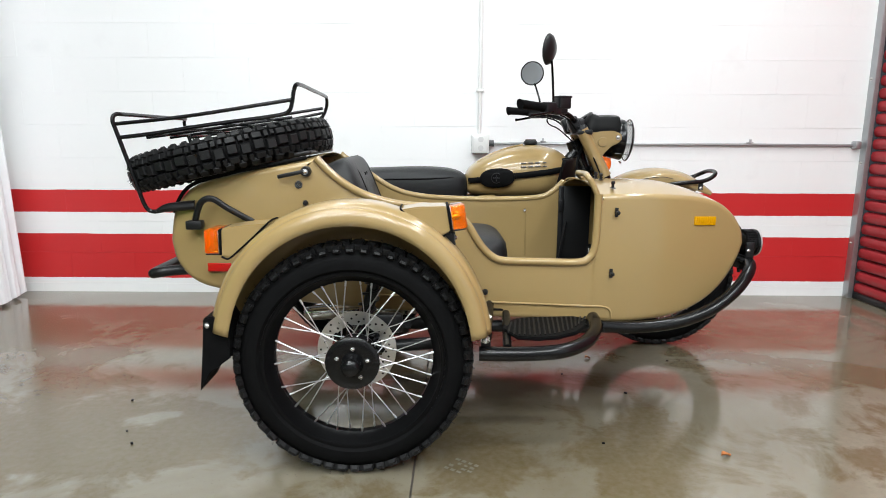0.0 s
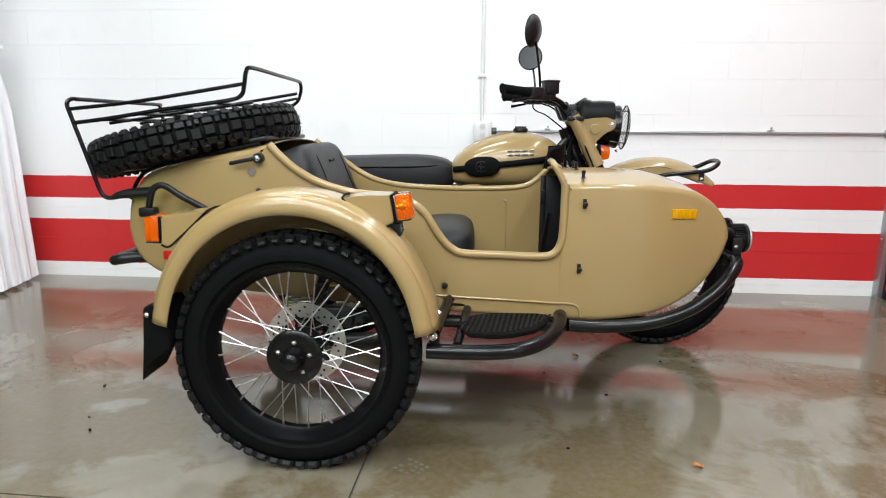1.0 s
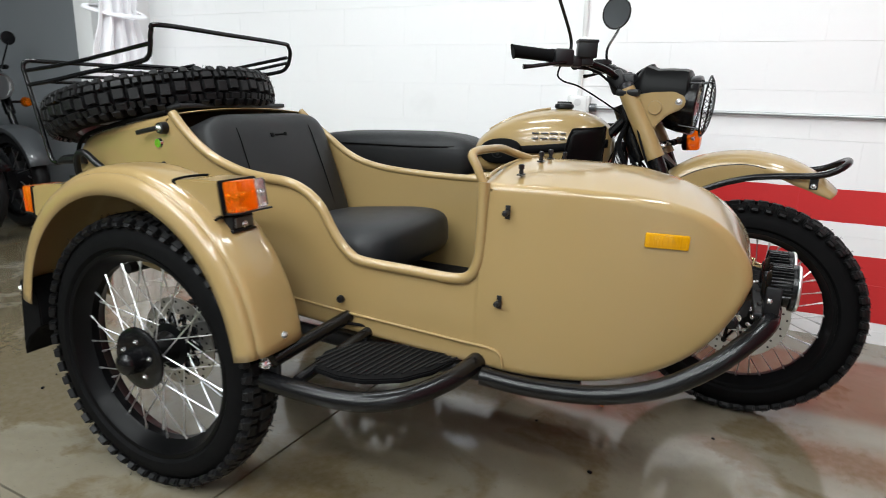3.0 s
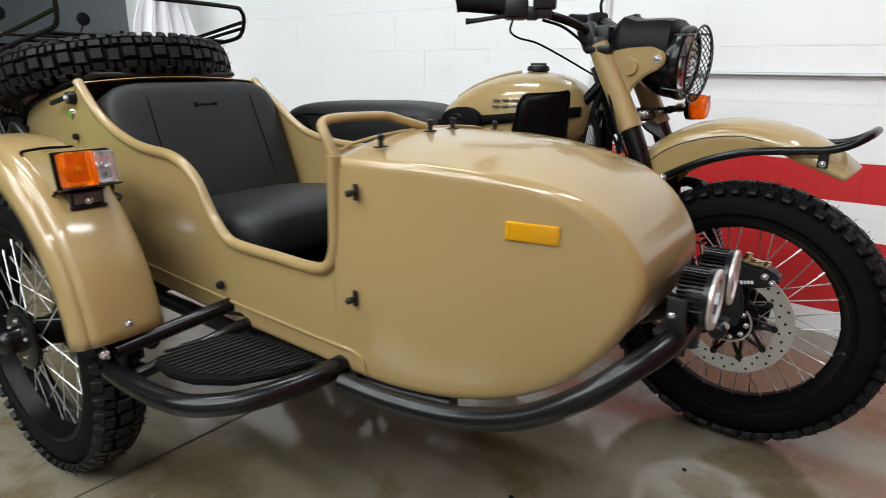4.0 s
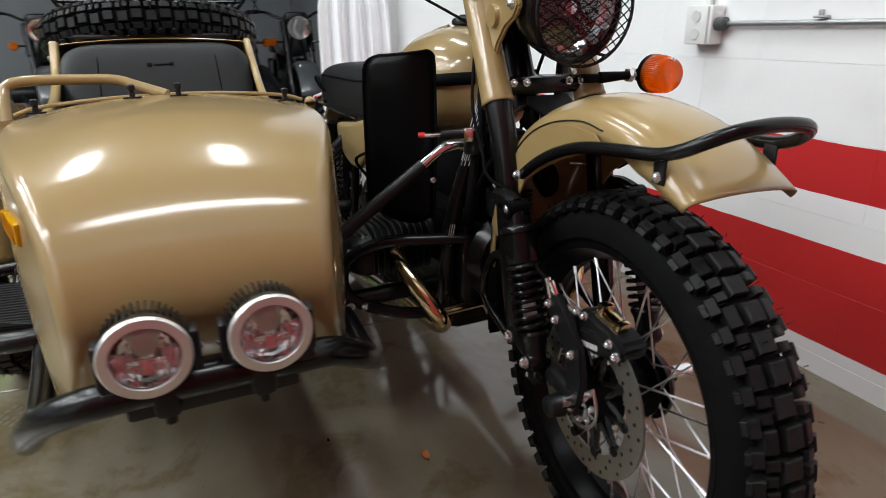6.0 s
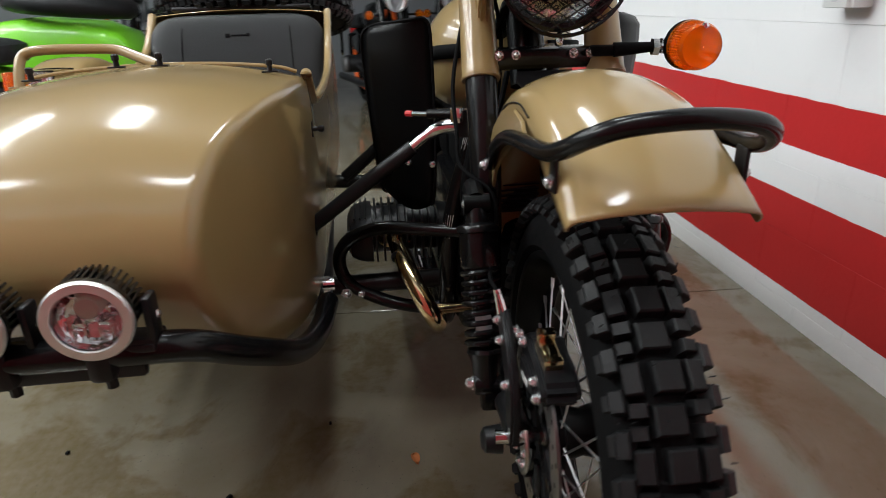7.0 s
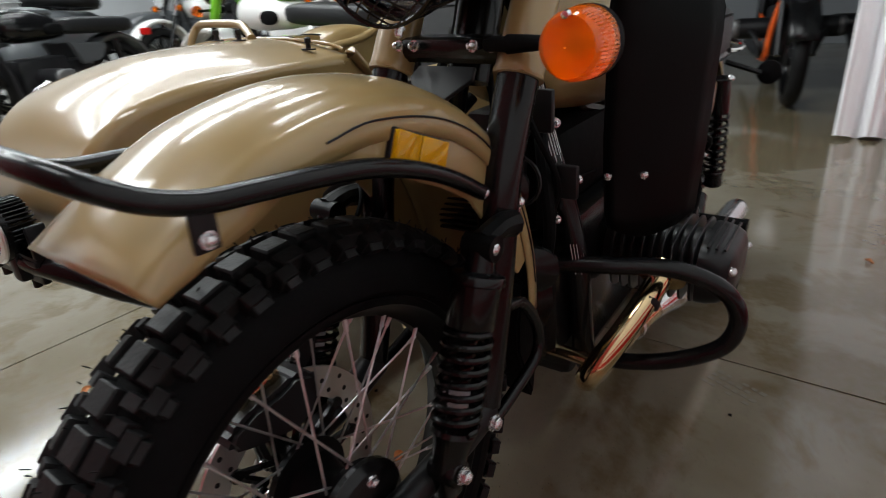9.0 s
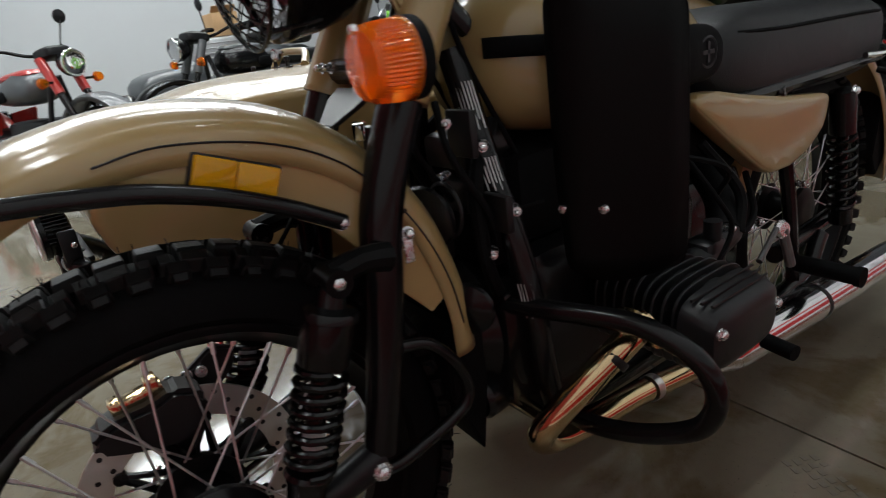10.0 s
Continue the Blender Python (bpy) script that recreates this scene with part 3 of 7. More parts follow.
STEER = Matrix.Translation((1.0, CY, 0)) @ Matrix.Rotation(radians(-3.0), 4, "Z") @ Matrix.Translation((-1.0, 0.010 - CY, 0))


def st(bm):
    return moved(bm, STEER)


wheel("sidecar_wheel", Matrix.Translation(SW), "sidecar wheel with black rim, bright spokes and knobbly tyre", disc=1, cap=-1, ring=0.12)
wheel("front_wheel", STEER @ Matrix.Translation(FW), "front wheel with drilled disc and knobbly tyre", disc=-1)
wheel("rear_wheel", Matrix.Translation(RW), "rear wheel with black rim and knobbly tyre")
SPARE = Matrix.Translation((-0.466, 0.5125, 0.927)) @ Matrix.Rotation(radians(-13.1), 4, "Y") @ Matrix.Rotation(radians(90), 4, "X")
wheel("spare_wheel", SPARE, "spare spoked wheel with knobbly tyre lying on the sidecar tail")

# -- sidecar body --
TOP = [(-0.615, 0.66), (-0.60, 0.745), (-0.57, 0.795), (-0.53, 0.832), (-0.47, 0.855), (-0.34, 0.885), (-0.13, 0.925), (0.10, 0.88), (0.60, 0.82), (0.77, 0.815),
       (0.95, 0.816), (1.08, 0.808), (1.15, 0.797), (1.205, 0.779), (1.25, 0.75), (1.28, 0.718), (1.303, 0.68), (1.311, 0.64)]
BOT = [(-0.615, 0.66), (-0.605, 0.60), (-0.575, 0.55), (-0.53, 0.517), (-0.47, 0.50), (-0.30, 0.468), (0.0, 0.435), (0.42, 0.405), (0.70, 0.392), (0.87, 0.384),
       (0.98, 0.39), (1.06, 0.402), (1.13, 0.424), (1.19, 0.457), (1.235, 0.495), (1.27, 0.54), (1.297, 0.592), (1.311, 0.64)]
OUT = [(-0.62, 0.275), (-0.45, 0.25), (-0.2, 0.24), (0.3, 0.243), (0.8, 0.247), (0.95, 0.258), (1.05, 0.277), (1.15, 0.305), (1.25, 0.335), (1.32, 0.357)]
MID = 0.511


def yo(x, side):
    return soft_lerp(OUT, x, 0.05) if side < 0 else 2 * MID - soft_lerp(OUT, x, 0.05)


OUT_EDGE = [(-0.129, 0.925), (-0.09, 0.885), (-0.042, 0.846), (0.02, 0.812), (0.1, 0.787), (0.17, 0.777), (0.245, 0.772), (0.30, 0.755), (0.345, 0.722), (0.375, 0.675),
            (0.40, 0.64), (0.43, 0.612), (0.47, 0.598), (0.60, 0.594), (0.705, 0.592), (0.745, 0.604), (0.764, 0.64), (0.768, 0.70), (0.769, 0.815)]
IN_EDGE = [(-0.129, 0.925), (-0.09, 0.895), (-0.02, 0.85), (0.05, 0.803), (0.12, 0.772), (0.21, 0.755), (0.32, 0.748), (0.45, 0.745), (0.60, 0.748), (0.69, 0.758), (0.735, 0.785), (0.765, 0.815), (0.769, 0.815)]


def sidecar_shell():
    """Side panels, rounded shoulders, floor pan and lids, lofted through paired points of the upper and the lower outline."""
    bm = bmesh.new()
    r, steps, ups, m = 0.020, 5, 8, 14

    def curve(table, x0, x1, count):
        pts = smooth_path([V(x, 0, z) for x, z in table if x0 - 1e-6 <= x <= x1 + 1e-6], 8)
        run = [0.0]
        for p, q in zip(pts, pts[1:]):
            run.append(run[-1] + (q - p).length)
        out = []
        for k in range(count + 1):
            d = run[-1] * k / count
            i = min(max(j for j in range(len(run)) if run[j] <= d + 1e-9), len(pts) - 2)
            out.append(pts[i].lerp(pts[i + 1], (d - run[i]) / max(run[i + 1] - run[i], 1e-9)))
        return out

    cut = [-0.129, -0.10, -0.06, -0.02, 0.02, 0.06, 0.10, 0.14, 0.18, 0.22, 0.26, 0.30, 0.33, 0.36, 0.38, 0.40, 0.42, 0.44, 0.47, 0.52, 0.58, 0.64, 0.69, 0.72, 0.74, 0.755, 0.764, 0.769]
    zb = lambda x: lerp(BOT, x)
    tail_b = [(x, z) for x, z in BOT if x < -0.129] + [(-0.129, zb(-0.129))]
    nose_t = [(0.769, 0.815)] + [(x, z) for x, z in TOP if x > 0.78]
    nose_b = [(0.769, zb(0.769))] + [(x, z) for x, z in BOT if x > 0.78]
    tail_t = [(x, z) for x, z in TOP if x <= -0.129]
    top = curve(tail_t, -1, -0.129, 20) + curve([(-0.13, 0.925), (-0.129, 0.925)], -1, 1, 1)[:0]
    top[-1] = V(-0.129, 0, 0.925)
    bot = curve(tail_b, -1, -0.129, 20)
    top += [V(x, 0, 0.9) for x in cut[1:-1]]
    bot += [V(x, 0, zb(x)) for x in cut[1:-1]]
    n0, n1 = 20, 20 + len(cut) - 1
    top += curve(nose_t, 0.7, 2, 34)
    bot += curve(nose_b, 0.7, 2, 34)
    n = len(top)

    def normal(line, i, s, lo, hi):
        if i == 0 or i == n - 1:
            return V(-1 if i == 0 else 1, 0, 0)
        d = (line[min(i + 1, hi)] - line[max(i - 1, lo)]).normalized()
        return V(-d.z, 0, d.x) * s

    def open_at(i):
        return n0 <= i <= n1

    sides = []
    for side, table in ((-1, OUT_EDGE), (1, IN_EDGE)):
        cols = []
        for i in range(n):
            lo, hi = (0, n0) if i <= n0 else (n1, n - 1) if i >= n1 else (0, n - 1)
            nt, nb = normal(top, i, 1, lo, hi), normal(bot, i, -1, 0, n - 1)
            it, ib = top[i] - nt * r, bot[i] - nb * r
            col = []
            for k in range(steps + 1):
                a = math.pi / 2 * k / steps
                p = ib + nb * r * math.cos(a)
                col.append(V(p.x, yo(p.x, side) - side * r * (1 - math.sin(a)), p.z))
            head = V(top[i].x, 0, lerp(table, top[i].x)) if n0 < i < n1 else it
            if i in (n0, n1):
                head = V(top[i].x, 0, top[i].z - 0.004)
            for k in range(1, ups + 1):
                t = k / ups
                p = ib.lerp(head, t)
                col.append(V(p.x, yo(p.x, side) + 0.008 * math.sin(math.pi * t) * side * min(1, (head - ib).length / 0.34) ** 2, p.z))
            if not n0 < i < n1:
                for k in range(1, steps + 1):
                    a = math.pi / 2 * k / steps
                    p = it + nt * r * math.sin(a)
                    col.append(V(p.x, yo(p.x, side) - side * r * (1 - math.cos(a)), p.z))
            cols.append([bm.verts.new(p) for p in col])
        for i in range(n - 1):
            for k in range(min(len(cols[i]), len(cols[i + 1])) - 1):
                bm.faces.new((cols[i][k], cols[i + 1][k], cols[i + 1][k + 1], cols[i][k + 1]))
        sides.append(cols)

    def across(i, which, s):
        p = sides[0][i][which].co.lerp(sides[1][i][which].co, s)
        if which:
            w = min(1, max(0, (1.30 - p.x) / 0.25)) if p.x > 0 else min(1, max(0, (p.x + 0.6) / 0.15)) * 0.4
            p.z += 0.031 * w * (1 - (2 * s - 1) ** 2)
        return p

    for i in range(n - 1):
        for which in (0, -1):
            if which and n0 <= i < n1:
                continue
            for k in range(m):
                bm.faces.new([bm.verts.new(across(j, which, q / m)) for j, q in ((i, k), (i + 1, k), (i + 1, k + 1), (i, k + 1))])
    bmesh.ops.remove_doubles(bm, verts=bm.verts, dist=0.0003)
    bmesh.ops.dissolve_degenerate(bm, edges=bm.edges, dist=1e-5)
    bmesh.ops.recalc_face_normals(bm, faces=bm.faces)
    return bm


body = part("sidecar_body", sidecar_shell(), TAN, rig, "glossy tan sheet-steel sidecar body with rounded nose", angle=50)
thick = body.modifiers.new("thickness", "SOLIDIFY")
thick.thickness, thick.offset = 0.004, -1
flat_faces(body)
outer_rim = [V(x, yo(x, -1) - 0.002, z) for x, z in OUT_EDGE]
inner_rim = [V(x, yo(x, 1) + 0.002, z) for x, z in IN_EDGE]
part("rim_moulding", tube(outer_rim, 0.0125, 12, 4), TAN, body, "rolled tan edge of the cockpit opening")
part("rim_moulding", tube(inner_rim, 0.011, 12, 4), TAN, body, "rolled tan edge of the cockpit opening")
part("grab_rail", tube([(0.772, 0.250, 0.80), (0.750, 0.249, 0.845), (0.735, 0.255, 0.868), (0.735, 0.285, 0.876), (0.737, 0.36, 0.876), (0.742, 0.425, 0.873), (0.757, 0.462, 0.862), (0.785, 0.51, 0.846)], 0.0095, 12, 6), TAN, body, "tan tubular grab rail")
part("front_edge", tube([(0.771, 0.262, 0.822), (0.771, 0.30, 0.833), (0.771, 0.40, 0.842), (0.771, 0.511, 0.845), (0.771, 0.62, 0.842), (0.771, 0.72, 0.833), (0.771, 0.76, 0.822)], 0.0035, 8, 4), TAN, body)
part("seam", tube([V(x, yo(x, -1) - 0.004, lerp(BOT, x) + 0.055) for x in (0.02, 0.2, 0.36, 0.45, 0.55, 0.65, 0.74, 0.80)] + [V(0.825, yo(.825, -1) - 0.004, 0.43), V(0.832, yo(.83, -1) - .002, 0.40)], 0.0035, 8, 4), TAN, body, "pressed seam along the sidecar's lower side")
part("interior_lining", box(0.13, 0.006, 0.36, (0.815, 0.765, 0.62), 0.002), VINYL, body, "black lining inside the sidecar nose")
part("panel_seam", tube([(0.62, 0.776, 0.75), (0.62, 0.777, 0.62), (0.62, 0.776, 0.47)], 0.0016, 6, 3), TAN, body)
part("panel_bolt", bolt((0.615, 0.775, 0.70), (0, -1, 0), 0.005, 0.004), ZINC, body)
part("bulkhead", box(0.006, 0.32, 0.20, (1.05, 0.511, 0.62)), SATIN, body)
part("cockpit_floor", box(0.90, 0.47, 0.012, (0.38, 0.511, 0.465), 0.003), RUBBER, body, "black rubber floor mat")
part("cover_stay", join(rod((0.765, 0.765, 0.60), (0.765, 0.765, 0.80), 0.006), box(0.02, 0.012, 0.05, (0.76, 0.758, 0.72), 0.003), rod((0.75, 0.74, 0.48), (0.78, 0.745, 0.66), 0.005)), SATIN, body)
for x, y, z, way in ((0.828, 0.240, 0.757, (0, -1, 0)), (0.82, 0.239, 0.557, (0, -1, 0)), (0.831, 0.305, 0.829, (0, 0, 1)), (0.831, 0.453, 0.846, (0, 0, 1)), (0.833, 0.528, 0.846, (0, 0, 1)), (0.822, 0.717, 0.827, (0, 0, 1)), (0.83, 0.782, 0.72, (0, 1, 0))):
    f = facing((x, y, z), way)
    pin = join(box(0.011, 0.030, 0.003, (0, 0, 0.0015), 0.001), lathe([(0.0055, 0.0), (0.0045, 0.012), (0.0065, 0.014), (0.0065, 0.022), (0.004, 0.024), (0.0005, 0.024)], 10))
    part("cover_stud", moved(pin, f), SATIN, body, "black tonneau cover stud")
part("side_plug", lathe([(0.001, 0.012), (0.008, 0.010), (0.010, 0.004), (0.010, 0)], 12, facing((0.408, 0.236, 0.495), (0, -1, 0))), SATIN, body)
part("side_plug", lathe([(0.001, 0.010), (0.007, 0.009), (0.009, 0.003), (0.009, 0)], 12, facing((-0.165, 0.232, 0.785), (0, -1, 0))), SATIN, body)
part("trunk_latch", join(lathe([(0.004, 0.02), (0.015, 0.02), (0.017, 0.0)], 16, facing((-0.161, 0.24, 0.884), (0, -1, 0))), box(0.085, 0.010, 0.013, (-0.205, 0.217, 0.876), 0.004, Matrix.Rotation(radians(-12), 4, "Y"))), SATIN, body, "black trunk latch lever")
part("latch_bolt", bolt((-0.161, 0.219, 0.884), (0, -1, 0), 0.008, 0.006), ZINC, body)
part("trunk_lock", lathe([(0.001, 0.006), (0.006, 0.006), (0.012, 0.006), (0.015, 0.0)], 16, facing((-0.185, 0.238, 0.842), (0, -1, 0))), CHROME, body, "chrome trunk lock")
side = part("side_reflector", moved(box(0.086, 0.010, 0.030, (0, 0, 0), 0.003), Matrix.Translation((1.144, 0.299, 0.722)) @ Matrix.Rotation(radians(17.5), 4, "Z") @ Matrix.Rotation(radians(2), 4, "Y")), YELLOW, body, "amber ribbed side reflector")
for k in range(9):
    part("reflector_rib", moved(box(0.0018, 0.003, 0.026, (-0.036 + 0.009 * k, -0.0052, 0), 0), Matrix.Translation((1.144, 0.299, 0.722)) @ Matrix.Rotation(radians(17.5), 4, "Z") @ Matrix.Rotation(radians(2), 4, "Y")), YELLOW, side)
part("rear_reflector", box(0.075, 0.008, 0.028, (-0.45, 0.242, 0.575), 0.003), REDLENS, body, "red side reflector")
part("tail_bumper", tube([(-0.56, 0.36, 0.545), (-0.64, 0.33, 0.545), (-0.685, 0.32, 0.540), (-0.705, 0.36, 0.535), (-0.705, 0.66, 0.535), (-0.685, 0.70, 0.540), (-0.56, 0.66, 0.545)], 0.0175, 12, 5), SATIN, body, "black tubular tail bumper")
part("side_handle", tube([(-0.515, 0.235, 0.715), (-0.505, 0.215, 0.74), (-0.48, 0.20, 0.79), (-0.445, 0.20, 0.80), (-0.40, 0.205, 0.77), (-0.33, 0.225, 0.725)], 0.010, 10, 5), SATIN, body, "black tubular side handle")
part("handle_clamp", box(0.05, 0.035, 0.028, (-0.512, 0.222, 0.716), 0.005), SATIN, body)
part("trunk_lid", moved(box(0.36, 0.44, 0.014, (0, 0, 0), 0.006), Matrix.Translation((-0.33, 0.511, 0.912)) @ Matrix.Rotation(radians(-10), 4, "Y")), SATIN, body, "black tail lid carrying the spare wheel")
part("lid_seal", tube([(-0.60, 0.285, 0.748), (-0.57, 0.268, 0.80), (-0.53, 0.262, 0.838), (-0.46, 0.256, 0.862), (-0.34, 0.252, 0.89), (-0.16, 0.249, 0.926)], 0.006, 8, 4), RUBBER, body, "black rubber lid seal")
part("spare_mount", join(rod((-0.455, 0.5125, 0.85), (-0.468, 0.5125, 0.945), 0.03, 14), moved(box(0.14, 0.14, 0.012, (0, 0, 0), 0.004), pose(-0.462, 0.5125, 0.885, 0, -13, 0))), SATIN, body)

# seats of the sidecar
def cushion(cx, cy, cz, lx, ly, lz, tilt=0.0, puff=0.25, n=20, m=10, power=3.2):
    """A soft rounded block: a superellipsoid, tilted about y."""
    rows = []
    for i in range(m + 1):
        v = -math.pi / 2 + math.pi * i / m
        row = []
        for k in range(n * 2):
            u = math.pi * k / n

            def pw(c, e):
                return math.copysign(abs(c) ** e, c)

            e1, e2 = 2 / power, 2 / (power + 1.5)
            row.append(V(lx / 2 * pw(math.cos(v), e1) * pw(math.cos(u), e2), ly / 2 * pw(math.cos(v), e1) * pw(math.sin(u), e2), lz / 2 * pw(math.sin(v), e1)))
        rows.append(row)
    bm = grid(rows, closed_v=True)
    return moved(bm, Matrix.Translation((cx, cy, cz)) @ Matrix.Rotation(radians(tilt), 4, "Y"))


part("seat_cushion", cushion(0.285, 0.511, 0.578, 0.43, 0.48, 0.155, -6, m=16, power=3.6), VINYL, body, "black vinyl sidecar seat cushion")
part("seat_back", cushion(-0.035, 0.511, 0.714, 0.17, 0.53, 0.41, -21, m=20, power=6.0), VINYL, body, "black padded vinyl sidecar backrest")
BACK = pose(-0.035, 0.511, 0.712, 0, -21, 0)
for s in (-1, 1):
    part("piping", moved(tube([V(0.082, s * 0.165, -0.14), V(0.0862, s * 0.165, -0.04), V(0.0862, s * 0.163, 0.06), V(0.083, s * 0.160, 0.15), V(0.060, s * 0.157, 0.203)], 0.0016, 6, 5), BACK), RUBBER, body, "stitched seam")
part("embossed_mark", moved(join(box(0.003, 0.045, 0.005, (0.0855, 0.008, 0.13), 0.001), box(0.003, 0.014, 0.012, (0.0855, -0.026, 0.13), 0.001), box(0.003, 0.010, 0.010, (0.0855, 0.034, 0.131), 0.001)), BACK), RUBBER, body)

# -- luggage rack over the tail --
Y0, Y1 = 0.245, 0.805
RACK = 0.0065
rack = part("luggage_rack", tube([(-0.738, Y0, 0.985), (-0.62, Y0, 1.0), (-0.45, Y0, 1.027), (-0.26, Y0, 1.053), (-0.21, Y0, 1.068), (-0.197, Y0, 1.10), (-0.19, Y0, 1.135), (-0.18, Y0 + 0.02, 1.151),
                                  (-0.178, 0.50, 1.149), (-0.180, Y1 - 0.05, 1.146), (-0.182, Y1 - 0.012, 1.138), (-0.185, Y1, 1.11), (-0.205, Y1, 1.068), (-0.26, Y1, 1.05), (-0.45, Y1, 1.027), (-0.738, Y1, 0.985)], RACK, 10, 5), BLACK, rig, "black tubular luggage rack")
part("rail", tube([(-0.742, Y0, 1.027), (-0.52, Y0, 1.052), (-0.2, Y0, 1.103)], RACK * 0.9, 8, 4), BLACK, rack)
part("rail", tube([(-0.742, Y1, 1.027), (-0.52, Y1, 1.052), (-0.2, Y1, 1.103)], RACK * 0.9, 8, 4), BLACK, rack)
part("hoop", tube([(-0.595, Y0, 0.768), (-0.64, Y0, 0.755), (-0.672, Y0, 0.77), (-0.70, Y0, 0.86), (-0.742, Y0, 1.0), (-0.752, Y0, 1.04), (-0.745, Y0 + 0.01, 1.056), (-0.735, Y0 + 0.05, 1.057), (-0.735, 0.525, 1.057), (-0.735, Y1 - 0.05, 1.057),
                   (-0.745, Y1 - 0.01, 1.056), (-0.752, Y1, 1.04), (-0.742, Y1, 1.0), (-0.70, Y1, 0.86), (-0.672, Y1, 0.77), (-0.64, Y1, 0.755), (-0.595, Y1, 0.768)], RACK, 10, 5), BLACK, rack, "black rear hoop of the rack")
for k, x in enumerate((-0.66, -0.54, -0.42, -0.30)):
    z = 0.985 + (x + 0.738) * 0.143
    part("cross_bar", rod((x, Y0, z), (x, Y1, z), RACK * 0.8, 8), BLACK, rack)
part("long_bar", rod((-0.735, 0.43, 0.985), (-0.24, 0.43, 1.056), RACK * 0.8, 8), BLACK, rack)
part("long_bar", rod((-0.735, 0.62, 0.985), (-0.24, 0.62, 1.056), RACK * 0.8, 8), BLACK, rack)
part("bracket_sleeve", tube([(-0.52, Y0 + 0.01, 0.775), (-0.60, Y0, 0.768), (-0.635, Y0, 0.757)], [0.016, 0.014, 0.008], 10, 3), SATIN, rack)
part("front_stay", tube([(-0.20, Y1, 1.085), (-0.40, Y1 - 0.05, 1.04)], RACK * 0.8, 8, 2), BLACK, rack)

# -- sidecar wheel mudguard --
ARC = [(165, 0.409), (150, 0.424), (130, 0.446), (110, 0.461), (90, 0.466), (70, 0.461), (50, 0.446), (30, 0.424), (13, 0.408)]


def mudguard():
    prof = [(-0.086, -0.062), (-0.087, -0.045), (-0.084, -0.028), (-0.077, -0.0185), (-0.071, -0.0165), (-0.066, -0.0165), (-0.062, -0.009), (-0.050, -0.003), (-0.02, 0.0), (0.02, 0.0),
            (0.045, -0.002), (0.062, -0.0055), (0.074, -0.012), (0.082, -0.022), (0.086, -0.036), (0.087, -0.055), (0.087, -0.085), (0.086, -0.125)]
    rows = []
    for k in range(49):
        d = 165 - (165 - 13) * k / 48
        a = radians(d)
        r = soft_lerp(sorted(ARC), d, 9)
        rows.append([V(SW.x + (r + h) * math.cos(a), SW.y + y - 0.002, SW.z + (r + h) * math.sin(a)) for y, h in prof])
    return grid(rows)


guard = part("sidecar_mudguard", mudguard(), TAN, rig, "glossy tan rounded mudguard over the sidecar wheel", angle=60)
g = guard.modifiers.new("thickness", "SOLIDIFY")
g.thickness, g.offset = 0.003, 1
for k, (x, y, z, way) in enumerate(((-0.392, SW.y - 0.075, 0.472, (-0.6, -0.8, 0)), (0.404, SW.y + 0.001, 0.473, (1, -0.1, 0)))):
    part("bolt", bolt((x, y, z), way, 0.0075, 0.006), ZINC, guard)
part("mud_flap", side_plate([(-0.36, 0.50), (-0.405, 0.49), (-0.412, 0.40), (-0.425, 0.275), (-0.395, 0.33), (-0.335, 0.375), (-0.335, 0.45)], 0.14, SW.y, 0.003), RUBBER, guard, "black rubber mud flap")


